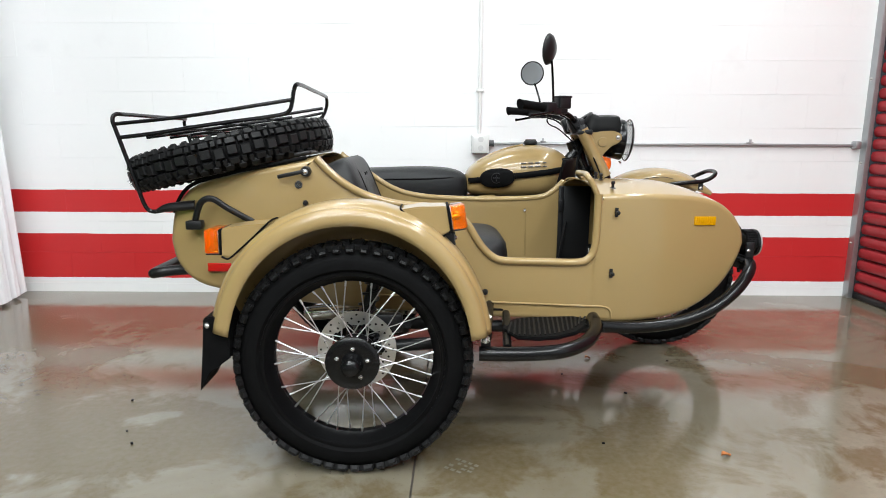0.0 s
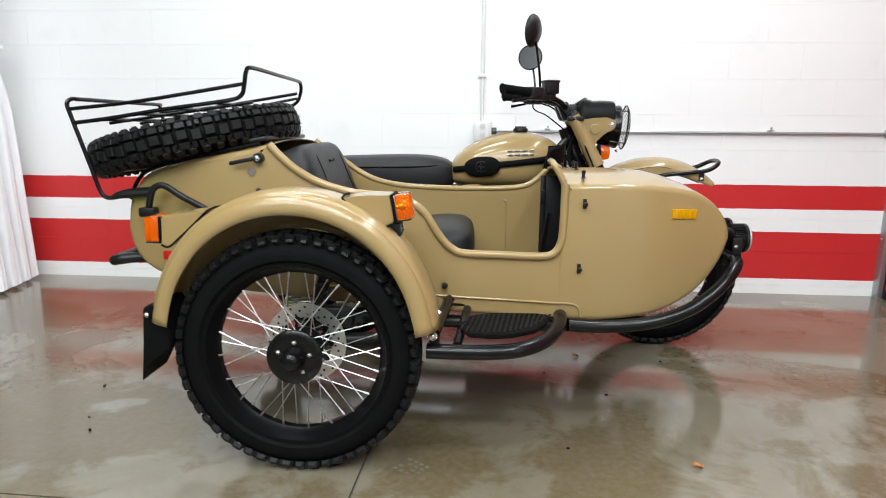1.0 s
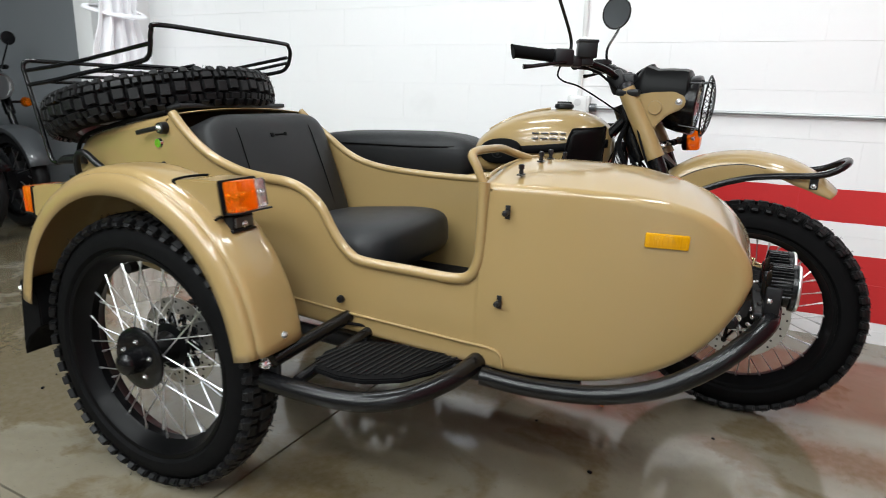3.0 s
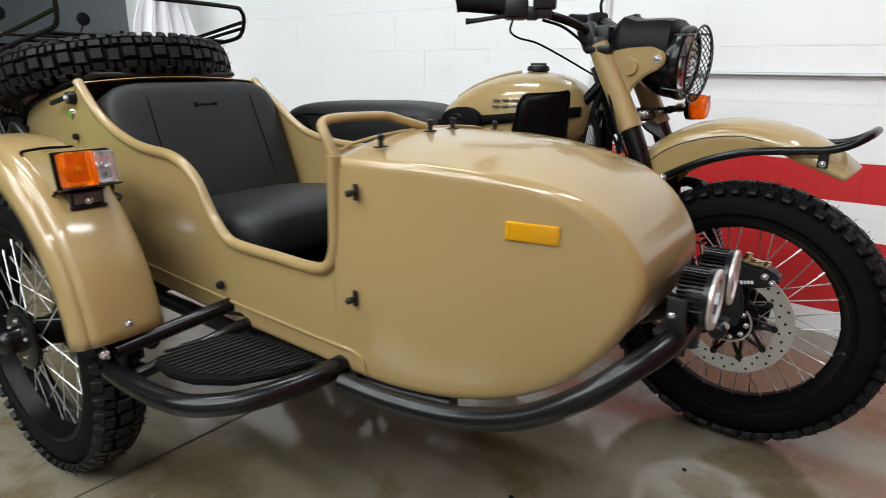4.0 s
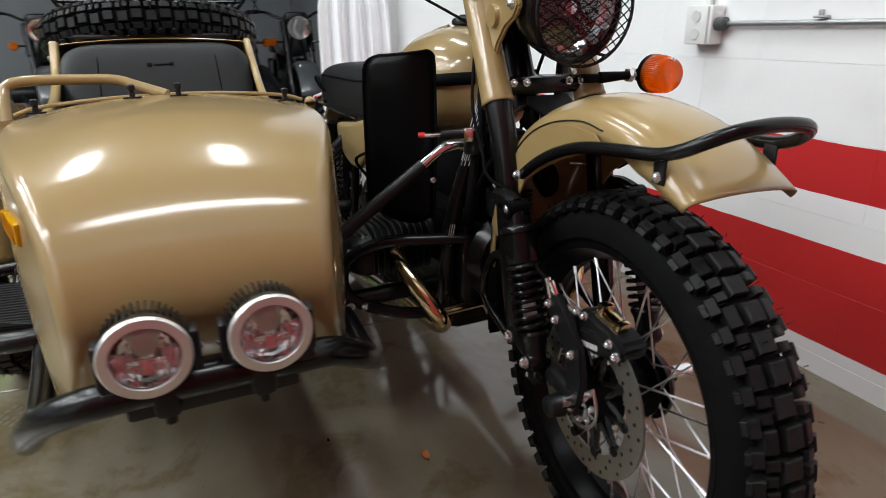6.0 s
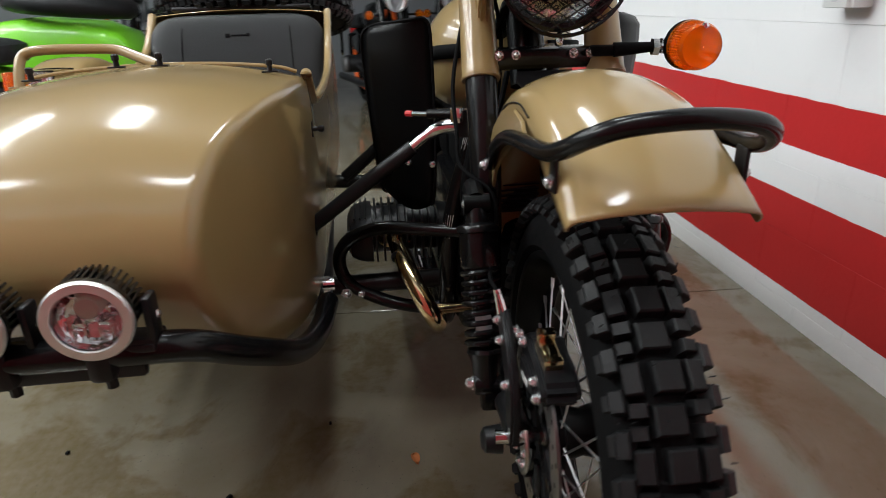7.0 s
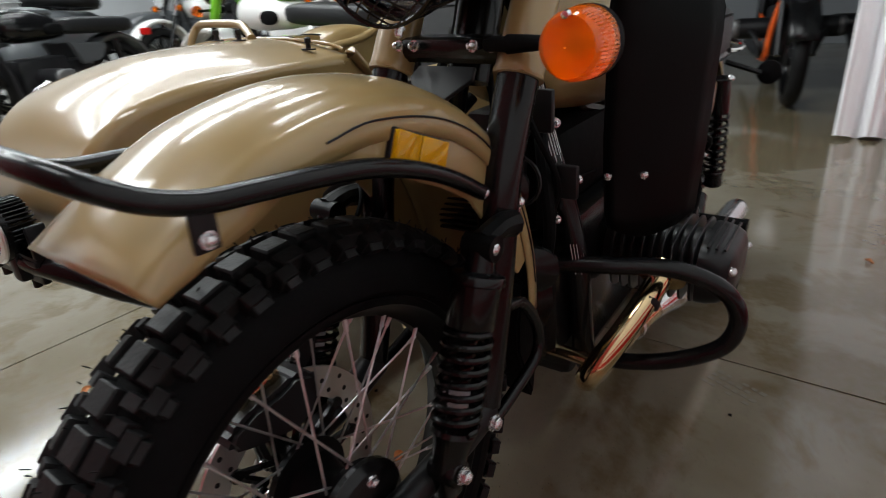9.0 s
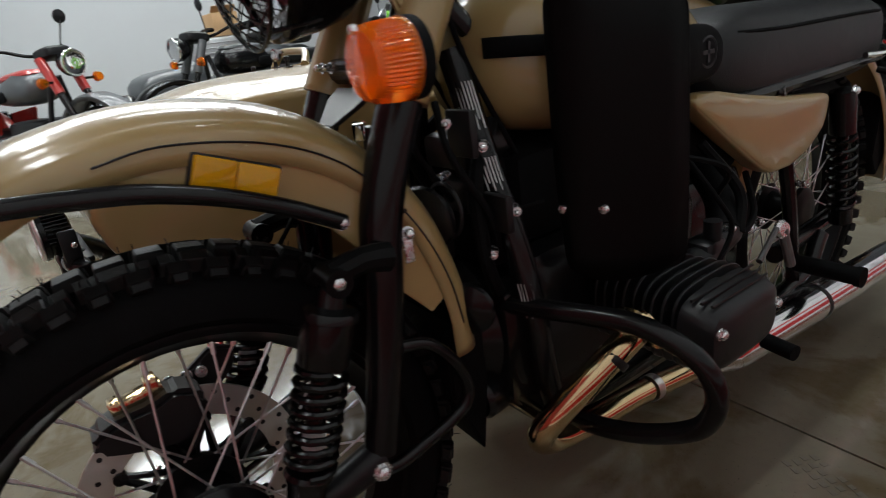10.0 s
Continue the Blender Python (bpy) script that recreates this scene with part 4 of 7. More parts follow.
def marker(outline, seam, m, clear, label):
    """A wide lamp on a tan wedge foot: amber lens over its outer half or all of it, clear lens over the rest."""
    foot = part("marker_foot", side_plate(outline, 0.108, 0.037, 0.004), TAN, guard, label)
    part("gasket_seam", tube(seam, 0.0028, 6, 4), RUBBER, foot)
    part("gasket", moved(box(0.008, 0.110, 0.074, (0.002, 0, 0), 0.003), m), RUBBER, foot)
    part("back_plate", moved(box(0.004, 0.098, 0.062, (0.008, 0, 0), 0.001), m), REFLECTOR, foot, "bright lamp reflector")
    y0, y1 = -0.0505, 0.0075 if clear else 0.0505
    lens = part("lens", moved(box(0.040, y1 - y0, 0.067, (0.027, (y0 + y1) / 2, 0), 0.005), m), AMBER, foot, "ribbed amber lens")
    lens.visible_shadow = False
    for k in range(4 if clear else 8):
        part("lens_rib", moved(box(0.002, 0.0012, 0.060, (0.0472, -0.042 + 0.012 * k, 0), 0), m), AMBER, foot)
    for k in range(3):
        part("lens_rib", moved(box(0.0012, 0.002, 0.060, (0.016 + 0.011 * k, -0.0507, 0), 0), m), AMBER, foot)
    part("bulb", moved(lathe([(0.001, 0.026), (0.008, 0.022), (0.010, 0.012), (0.006, 0.0)], 12, facing((0.010, -0.02, 0), (1, 0, 0))), m), CHROME, foot)
    part("base_strip", moved(box(0.040, 0.102, 0.004, (0.024, 0, -0.0355), 0.001), m), SATIN, foot)
    if clear:
        end = part("clear_end", moved(plate([(0.006, 0.0085), (0.047, 0.0085), (0.047, 0.030), (0.036, 0.050), (0.006, 0.053)], 0.064, m, 0.004), Matrix()), FROST, foot, "clear half of the lens")
        end.visible_shadow = False
        part("bulb", moved(lathe([(0.001, 0.026), (0.008, 0.022), (0.010, 0.012), (0.006, 0.0)], 12, facing((0.010, 0.030, 0), (1, 0, 0))), m), CHROME, foot)
        part("bracket", join(box(0.030, 0.064, 0.034, (0.282, 0.031, 0.711), 0.004), box(0.010, 0.070, 0.006, (0.296, 0.031, 0.695), 0.002)), SATIN, foot)
        part("bracket_face", box(0.003, 0.052, 0.022, (0.2985, 0.031, 0.713), 0.001), ALU, foot, "bare metal bracket face")
        part("bracket_bolt", bolt((0.300, 0.031, 0.708), (1, 0, -0.2), 0.007, 0.006), ZINC, foot)


SEAM_Y = -0.0185
marker([(0.148, 0.794), (0.20, 0.802), (0.276, 0.803), (0.286, 0.731), (0.235, 0.712), (0.19, 0.735)],
       [(0.146, 0.085, 0.797), (0.146, 0.03, 0.799), (0.147, SEAM_Y + 0.006, 0.796), (0.152, SEAM_Y, 0.790), (0.175, SEAM_Y, 0.768), (0.205, SEAM_Y, 0.742), (0.233, SEAM_Y, 0.713), (0.258, SEAM_Y, 0.717), (0.284, SEAM_Y, 0.729)],
       Matrix.Translation((0.281, 0.037, 0.768)) @ Matrix.Rotation(radians(-9), 4, "Y"), True, "tan wedge-shaped front marker foot")
marker([(-0.351, 0.739), (-0.30, 0.747), (-0.222, 0.754), (-0.27, 0.705), (-0.330, 0.655), (-0.355, 0.663)],
       [(-0.218, 0.085, 0.757), (-0.217, 0.03, 0.760), (-0.219, SEAM_Y + 0.006, 0.757), (-0.226, SEAM_Y, 0.750), (-0.262, SEAM_Y, 0.716), (-0.300, SEAM_Y, 0.682), (-0.332, SEAM_Y, 0.655), (-0.352, SEAM_Y, 0.661)],
       Matrix.Translation((-0.353, 0.037, 0.701)) @ Matrix.Rotation(radians(180), 4, "Z") @ Matrix.Rotation(radians(-1), 4, "Y"), False, "tan wedge-shaped rear marker foot")

# -- running board and lower bars --
step = part("step_bar", tube([(0.372, -0.008, 0.372), (0.45, -0.012, 0.372), (0.55, -0.010, 0.373), (0.63, 0.005, 0.377), (0.70, 0.055, 0.385), (0.745, 0.13, 0.394), (0.765, 0.20, 0.40), (0.772, 0.275, 0.404)], 0.0215, 16, 6), BLACK, rig, "black tubular running board bar")
part("flange", lathe([(0.02, 0.012), (0.034, 0.010), (0.036, 0.0), (0.03, -0.01)], 20, facing((0.773, 0.262, 0.405), (0.05, -1, -0.05))), SATIN, step)
part("cross_tube", rod((0.392, -0.004, 0.420), (0.43, 0.30, 0.455), 0.0165, 14), BLACK, step)
part("cross_tube", rod((0.455, 0.0, 0.385), (0.485, 0.30, 0.425), 0.0135, 14), BLACK, step)
part("end_bolt", bolt((0.388, -0.020, 0.420), (-0.1, -1, -0.1), 0.012, 0.012), ZINC, step)
part("lug", box(0.03, 0.012, 0.06, (0.392, 0.004, 0.40), 0.005), SATIN, step)
BOARD = [(0.487, 0.020), (0.452, 0.10), (0.462, 0.150), (0.50, 0.20), (0.56, 0.222), (0.70, 0.228), (0.735, 0.205), (0.715, 0.13), (0.675, 0.065), (0.61, 0.022), (0.55, 0.010)]
board = part("foot_board", plate(BOARD, 0.012, Matrix.Translation((0, 0, 0.409)), 0.003), RUBBER, rig, "black ribbed rubber foot board")
for k in range(17):
    x = 0.475 + k * 0.0155
    lo = lerp([(0.45, 0.10), (0.487, 0.03), (0.55, 0.022), (0.61, 0.034), (0.675, 0.078), (0.715, 0.14), (0.74, 0.2)], x) + 0.004
    hi = lerp([(0.45, 0.13), (0.50, 0.19), (0.56, 0.212), (0.72, 0.216)], x) - 0.002
    if hi - lo > 0.02:
        part("rib", rod((x - 0.012, lo, 0.4155), (x + 0.012, hi, 0.4155), 0.0032, 6), TREAD, board)
part("brake_hose", tube([(0.42, 0.22, 0.44), (0.48, 0.25, 0.43), (0.58, 0.25, 0.425), (0.68, 0.262, 0.415), (0.76, 0.29, 0.42)], 0.004, 8, 5), RUBBER, board)
bumper = part("nose_bar", tube([(0.792, 0.222, 0.382), (0.90, 0.232, 0.375), (1.04, 0.245, 0.385), (1.16, 0.258, 0.422), (1.25, 0.28, 0.478), (1.31, 0.315, 0.53), (1.345, 0.365, 0.558), (1.355, 0.43, 0.566), (1.355, 0.51, 0.566), (1.352, 0.59, 0.564),
                                (1.33, 0.655, 0.55), (1.27, 0.71, 0.50), (1.16, 0.755, 0.43), (1.03, 0.775, 0.392), (0.90, 0.785, 0.385)], 0.0205, 16, 6), BLACK, rig, "black tubular bar round the sidecar nose")
part("lamp_bracket", join(box(0.05, 0.24, 0.012, (1.345, 0.505, 0.572), 0.004), box(0.014, 0.20, 0.05, (1.352, 0.505, 0.553), 0.005)), SATIN, bumper)
for y in (0.45, 0.56):
    part("clamp", join(box(0.05, 0.03, 0.05, (1.352, y, 0.558), 0.008), rod((1.352, y, 0.545), (1.352, y, 0.515), 0.007, 8)), SATIN, bumper)


def driving_lamp(y, turn):
    m = Matrix.Translation((1.394, y, 0.626)) @ Matrix.Rotation(radians(turn), 4, "Z") @ Matrix.Rotation(radians(90), 4, "Y") @ Matrix.Scale(0.825, 4)
    shell = part("driving_lamp", moved(lathe([(0.001, -0.068), (0.030, -0.066), (0.040, -0.060), (0.047, -0.052), (0.050, -0.036), (0.0505, -0.016), (0.0582, -0.013), (0.0585, -0.003), (0.050, -0.001), (0.050, -0.02), (0.001, -0.03)], 36), m), BLACK, rig, "round black finned driving lamp")
    for k in range(23):
        a = radians(-12 + 204 * k / 22)
        c = V(-0.0515 * math.sin(a), 0.0515 * math.cos(a), -0.036)
        part("fin", moved(box(0.0125, 0.0036, 0.050, (0, 0, 0), 0.001, seg=1), m @ Matrix.Translation(c) @ Matrix.Rotation(a + math.pi / 2, 4, "Z")), BLACK, shell)
    part("bezel", moved(lathe([(0.0435, 0.003), (0.0448, 0.006), (0.0565, 0.0055), (0.0590, 0.002), (0.0590, -0.001), (0.055, -0.003), (0.0435, -0.004)], 48, caps=False), m), BEZEL, shell, "pale brushed metal bezel")
    bowl = [(0.044, 0.0), (0.041, -0.010), (0.034, -0.017), (0.024, -0.021), (0.0135, -0.022), (0.011, -0.013), (0.006, -0.010), (0.001, -0.009)]
    part("bowl", moved(lathe(bowl, 12, caps=False), m), REFLECTOR, shell, "bright faceted reflector bowl", 8)
    part("projector", moved(lathe([(0.001, -0.0055), (0.0145, -0.0055), (0.0165, -0.008), (0.0175, -0.024)], 28), m @ Matrix.Translation((-0.0155, 0, 0))), STEEL, shell, "round projector face")
    for yy in (-0.024, -0.009, 0.009, 0.024):
        part("divider", moved(box(0.026, 0.0016, 0.013, (0.017, yy, -0.0125), 0.0004), m), REFLECTOR, shell)
    for yy, tip in ((-0.0165, 24), (0.0, -16), (0.0165, 30)):
        part("mirror_step", moved(box(0.024, 0.0135, 0.0016, (0, 0, 0), 0.0004), m @ Matrix.Translation((0.017, yy, -0.013)) @ Matrix.Rotation(radians(tip), 4, "Y")), REFLECTOR, shell)
    part("glass", moved(lathe([(0.001, 0.0035), (0.03, 0.003), (0.0465, 0.001), (0.0465, -0.001), (0.001, 0.0015)], 36), m), CLEAR, shell, "clear front glass").visible_shadow = False
    part("cradle", join(box(0.03, 0.010, 0.056, (1.352, y - 0.051, 0.607), 0.004), box(0.03, 0.010, 0.056, (1.352, y + 0.051, 0.607), 0.004), box(0.03, 0.108, 0.012, (1.352, y, 0.578), 0.004)), SATIN, shell)
    for s in (-1, 1):
        part("pivot_bolt", bolt((1.346, y + s * 0.052, 0.606), (0, s, 0), 0.007, 0.006), ZINC, shell)


driving_lamp(0.439, 1)
driving_lamp(0.572, 3)

# sidecar chassis
chassis = part("sidecar_frame", tube([(0.80, 0.30, 0.375), (0.80, 0.6, 0.372), (0.80, 0.85, 0.372), (0.80, 1.08, 0.372)], 0.021, 12, 3), SATIN, rig, "black tubular sidecar chassis")
for pts, r in (([(-0.05, 0.26, 0.39), (0.4, 0.27, 0.37), (0.80, 0.28, 0.36), (1.0, 0.30, 0.37)], 0.02), ([(-0.45, 0.74, 0.43), (0.2, 0.75, 0.38), (0.85, 0.77, 0.365)], 0.02),
               ([(0.0, 0.10, 0.36), (0.0, 0.30, 0.38), (0.0, 0.75, 0.39), (0.05, 1.08, 0.37)], 0.022), ([(-0.42, 0.28, 0.44), (-0.42, 0.74, 0.44)], 0.018),
               ([(0.0, 0.30, 0.36), (0.13, 0.20, 0.37), (0.16, 0.12, 0.42)], 0.012), ([(0.05, 0.80, 0.40), (0.12, 1.04, 0.62)], 0.012)):
    part("chassis_tube", tube(pts, r, 12, 4), SATIN, chassis)
part("swing_arm", tube([(0.28, 0.13, 0.36), (0.15, 0.12, 0.355), (0.006, 0.10, 0.352)], 0.02, 12, 3), SATIN, chassis)
part("damper", join(rod((0.02, 0.14, 0.40), (0.10, 0.17, 0.74), 0.02, 12), tube([V(0.02 + 0.08 * t + 0.027 * math.cos(t * 50), 0.14 + 0.03 * t + 0.027 * math.sin(t * 50), 0.43 + 0.26 * t) for t in [k / 90 for k in range(91)]], 0.0045, 6, 1)), SATIN, chassis, "black coil damper")
part("caliper", box(0.09, 0.035, 0.06, (0.10, 0.11, 0.43), 0.01), SATIN, chassis)
part("strut", tube([(0.885, 0.765, 0.540), (0.895, 0.87, 0.618), (0.905, 0.970, 0.690)], 0.0145, 14, 3), SATIN, chassis, "black sidecar strut")
part("strut_end", tube([(0.903, 0.955, 0.679), (0.907, 0.995, 0.710), (0.912, 1.018, 0.724), (0.918, 1.055, 0.728), (0.925, 1.095, 0.722)], [0.0115, 0.0105, 0.013, 0.012, 0.012], 14, 3), CHROME, chassis, "chrome strut end")
part("strut_end", tube([(0.88, 0.745, 0.40), (0.882, 0.752, 0.47), (0.885, 0.768, 0.545)], [0.013, 0.012, 0.013], 12, 2), CHROME, chassis, "chrome strut end")
part("clevis", join(rod((0.85, 0.78, 0.34), (0.85, 0.78, 0.415), 0.008, 10), lathe([(0.014, 0.012), (0.014, -0.012)], 14, facing((0.85, 0.785, 0.40), (0, 1, 0)))), CHROME, chassis)
part("strut", tube([(0.06, 0.80, 0.42), (0.10, 0.98, 0.58), (0.12, 1.05, 0.66)], 0.016, 12, 3), SATIN, chassis)
part("strut_end", tube([(0.10, 0.98, 0.58), (0.125, 1.06, 0.67)], [0.012, 0.014], 12, 2), CHROME, chassis, "chrome strut end")
for y in (0.818, 0.85):
    part("clamp_bolt", bolt((0.822, y, 0.362), (1, 0, -0.2), 0.0105, 0.012), ZINC, chassis)

# -- motorcycle: fork, front mudguard, headlamp --
def both(fn):
    for s in (-1, 1):
        fn(s)


FORK = [(0.915, 1.03), (0.96, 0.945), (1.012, 0.848), (1.052, 0.76), (1.075, 0.69), (1.088, 0.60), (1.105, 0.50), (1.128, 0.40)]
fork = part("front_fork", st(tube([V(1.012, CY - 0.10, 0.848), V(1.012, CY + 0.10, 0.848)], 0.016, 10, 2)), BLACK, rig, "black leading-link front fork")


def fork_side(s):
    y = CY + s * 0.103
    part("fork_tube", st(tube([V(x, y, z) for x, z in FORK], [0.025, 0.025, 0.026, 0.026, 0.026, 0.025, 0.023, 0.022], 18, 5)), BLACK, fork, "black fork tube")
    part("fork_cover", st(tube([V(0.915, y, 1.03), V(0.945, y, 0.973), V(0.985, y, 0.899), V(1.0225, y, 0.826), V(1.0245, y, 0.822), V(1.026, y, 0.819)], [0.027, 0.028, 0.0295, 0.031, 0.0325, 0.029], 20, 3)), TAN, fork, "tan fork cover")
    ear = [(0.945, 1.012), (1.0, 1.022), (1.06, 1.025), (1.092, 1.012), (1.098, 0.99), (1.085, 0.972), (1.05, 0.955), (1.02, 0.925), (1.0, 0.88), (0.975, 0.90), (0.94, 0.97)]
    part("headlamp_ear", st(side_plate(ear, 0.012, CY + s * 0.100, 0.004)), TAN, fork, "tan headlamp ear")
    part("ear_boss", st(lathe([(0.001, 0.008), (0.020, 0.008), (0.022, 0.0)], 20, facing((1.01, CY + s * 0.106, 0.975), (0, s, 0)))), TAN, fork)
    part("ear_bolt", st(bolt((1.078, CY + s * 0.106, 0.995), (0, s, 0), 0.009, 0.008)), ZINC, fork)
    part("fork_cap", st(lathe([(0.001, 0.02), (0.018, 0.018), (0.026, 0.008), (0.028, 0.0)], 16, facing((0.915, y, 1.03), (-0.45, 0, 0.9)))), SATIN, fork)
    # link, shock and spring
    part("link_arm", st(tube([V(1.128, y, 0.395), V(1.20, y - s * 0.004, 0.372), V(1.29, y - s * 0.010, 0.358), V(1.328, y - s * 0.012, 0.352)], [0.024, 0.021, 0.019, 0.024], 12, 4)), SATIN, fork, "black leading link")
    part("pivot_bolt", st(bolt((1.14, y + s * 0.022, 0.386), (0, s, 0), 0.011, 0.010)), ZINC, fork)
    ya = CY + s * 0.128
    top, low = V(1.156, ya, 0.645), V(1.243, ya - s * 0.004, 0.388)
    d = low - top
    body_rows = [(0.001, -0.002), (0.016, 0.0), (0.018, 0.022), (0.031, 0.026), (0.0335, 0.030), (0.0335, 0.036), (0.0295, 0.038), (0.0295, 0.088), (0.027, 0.092), (0.012, 0.093), (0.012, 0.215), (0.027, 0.216), (0.029, 0.222), (0.024, 0.234), (0.020, 0.272), (0.001, 0.274)]
    f = facing(top, d)
    L = d.length
    shock = part("shock_absorber", st(lathe(body_rows, 22, f)), BLACK, fork, "black front shock absorber")
    coil = [f @ V(0.0275 * math.cos(k * 0.55), 0.0275 * math.sin(k * 0.55), 0.092 + 0.124 * k / 92) for k in range(93)]
    part("spring", st(tube(coil, 0.0047, 8, 1)), BLACK, shock, "black coil spring")
    part("lower_eye", st(join(lathe([(0.017, 0.020), (0.019, 0.016), (0.019, -0.016), (0.017, -0.020)], 16, facing(low, (0, 1, 0))), box(0.03, 0.030, 0.05, (low.x, low.y - s * 0.004, low.z - 0.02), 0.006))), BLACK, shock)
    part("sticker", st(lathe([(0.0126, L * 0.70), (0.0126, L * 0.60)], 12, f)), LABEL, shock)
    part("top_bracket", st(join(tube([V(1.085, CY + s * 0.125, 0.655), V(1.12, ya, 0.662), V(1.155, ya, 0.655)], [0.018, 0.015, 0.016], 10, 2), rod((1.155, ya - 0.02, 0.651), (1.155, ya + 0.02, 0.651), 0.016, 12))), SHIELD, shock)
    part("top_bolt", st(bolt((1.155, CY + s * 0.139, 0.651), (0, s, 0), 0.0105, 0.010)), ZINC, shock)
    part("low_bolt", st(bolt((low.x, CY + s * 0.147, low.z), (0, s, 0), 0.010, 0.010)), ZINC, shock)
    part("brace", st(tube([V(x, CY + s * 0.113, z) for x, z in ((1.148, 0.382), (1.112, 0.374), (1.062, 0.386), (1.024, 0.398), (1.0, 0.412), (0.993, 0.438), (1.006, 0.474), (1.030, 0.508), (1.052, 0.525), (1.082, 0.532))], 0.0088, 12, 4)), BLACK, fork, "black tubular fork brace")


both(fork_side)
part("axle", st(join(rod((1.328, CY - 0.125, 0.352), (1.328, CY + 0.135, 0.352), 0.011, 12), rod((1.328, CY + 0.115, 0.352), (1.328, CY + 0.15, 0.352), 0.014, 12))), CHROME, fork, "bright wheel axle end")
part("axle_nut", st(lathe([(0.012, 0.03), (0.019, 0.025), (0.022, 0.0)], 16, facing((1.312, CY - 0.113, 0.335), (0, -1, 0)))), SATIN, fork)
part("drum_plate", st(lathe([(0.001, 0.030), (0.02, 0.028), (0.06, 0.018), (0.068, 0.008), (0.068, 0)], 28, facing((1.328, CY + 0.05, 0.352), (0, 1, 0)))), BLACK, fork, "black hub cover")
for k in range(3):
    a = radians(100 + 120 * k)
    part("hub_bolt", st(bolt((1.328 + 0.05 * math.cos(a), CY + 0.071, 0.352 + 0.05 * math.sin(a)), (0, 1, 0), 0.007, 0.007)), ZINC, fork)
# caliper on the disc
cal = part("brake_caliper", st(join(side_plate([(1.288, 0.488), (1.298, 0.506), (1.325, 0.516), (1.352, 0.507), (1.385, 0.506), (1.418, 0.494), (1.426, 0.482), (1.420, 0.466), (1.385, 0.452), (1.330, 0.440), (1.300, 0.452)], 0.052, CY - 0.056, 0.008),
                                    side_plate([(1.312, 0.480), (1.345, 0.488), (1.395, 0.482), (1.405, 0.472), (1.385, 0.460), (1.335, 0.448), (1.312, 0.458)], 0.010, CY - 0.083, 0.004))), SATIN, fork, "black four-piston brake caliper")
for x, y, z in ((1.250, 0.108, 0.501), (1.274, 0.108, 0.480), (1.326, 0.108, 0.438), (1.282, 0.086, 0.500), (1.301, 0.083, 0.503), (1.322, 0.083, 0.504), (1.391, 0.083, 0.486), (1.410, 0.083, 0.473), (1.312, 0.112, 0.338), (1.202, 0.112, 0.332)):
    part("caliper_bolt", st(bolt((x, CY - y, z), (0, -1, 0), 0.0072, 0.008)), ZINC, cal)
part("caliper_mark", st(moved(join(*[box(0.0075, 0.001, 0.011, (-0.03 + 0.010 * k, 0, 0), 0) for k in range(7)]), Matrix.Translation((1.342, CY - 0.0885, 0.462)) @ Matrix.Rotation(radians(-12), 4, "Y") @ Matrix.Scale(0.8, 4))), LABEL, cal, "pale lettering bars")
part("brake_hose", st(tube([(1.245, CY - 0.110, 0.545), (1.215, CY - 0.116, 0.56), (1.17, CY - 0.100, 0.60), (1.12, CY - 0.098, 0.655), (1.075, CY - 0.143, 0.69), (1.048, CY - 0.146, 0.74), (1.0, CY - 0.145, 0.83), (0.93, CY - 0.10, 1.0)], 0.0034, 8, 6)), RUBBER, cal, "black brake hose")
part("pad_clip", st(moved(join(box(0.06, 0.022, 0.016, (0, 0, 0), 0.003), box(0.016, 0.024, 0.028, (-0.02, 0, 0.004), 0.003), box(0.014, 0.024, 0.024, (0.026, 0, 0.0), 0.003)), Matrix.Translation((1.362, CY - 0.060, 0.512)) @ Matrix.Rotation(radians(10), 4, "Y"))), HEAT, cal, "brass-coloured pad clip")
part("carrier_plate", st(side_plate([(1.232, 0.515), (1.262, 0.526), (1.30, 0.502), (1.348, 0.455), (1.360, 0.40), (1.350, 0.350), (1.316, 0.342), (1.308, 0.40), (1.302, 0.43), (1.264, 0.464), (1.238, 0.488)], 0.014, CY - 0.100, 0.004)), SATIN, cal, "black caliper carrier plate")
part("banjo", st(join(rod((1.250, CY - 0.105, 0.512), (1.242, CY - 0.110, 0.548), 0.006, 10), rod((1.262, CY - 0.10, 0.515), (1.252, CY - 0.108, 0.545), 0.0045, 8))), CHROME, cal, "bright brake hose union")
part("hub_ring", st(tube([V(1.328 + 0.052 * math.cos(t), CY - 0.088, 0.352 + 0.052 * math.sin(t)) for t in [radians(-110 + 13 * k) for k in range(13)]], 0.003, 6, 1)), STEEL, cal)
for k in range(5):
    a = radians(-120 + 40 * k)
    part("hub_screw", st(bolt((1.328 + 0.040 * math.cos(a), CY - 0.088, 0.352 + 0.040 * math.sin(a)), (0, -1, 0), 0.006, 0.006)), ZINC, cal)

# front mudguard
CROWN = [(0.937, 0.475), (0.942, 0.55), (0.963, 0.63), (0.992, 0.694), (1.035, 0.750), (1.10, 0.804), (1.18, 0.839), (1.287, 0.854), (1.39, 0.840), (1.46, 0.811), (1.507, 0.779), (1.533, 0.756)]


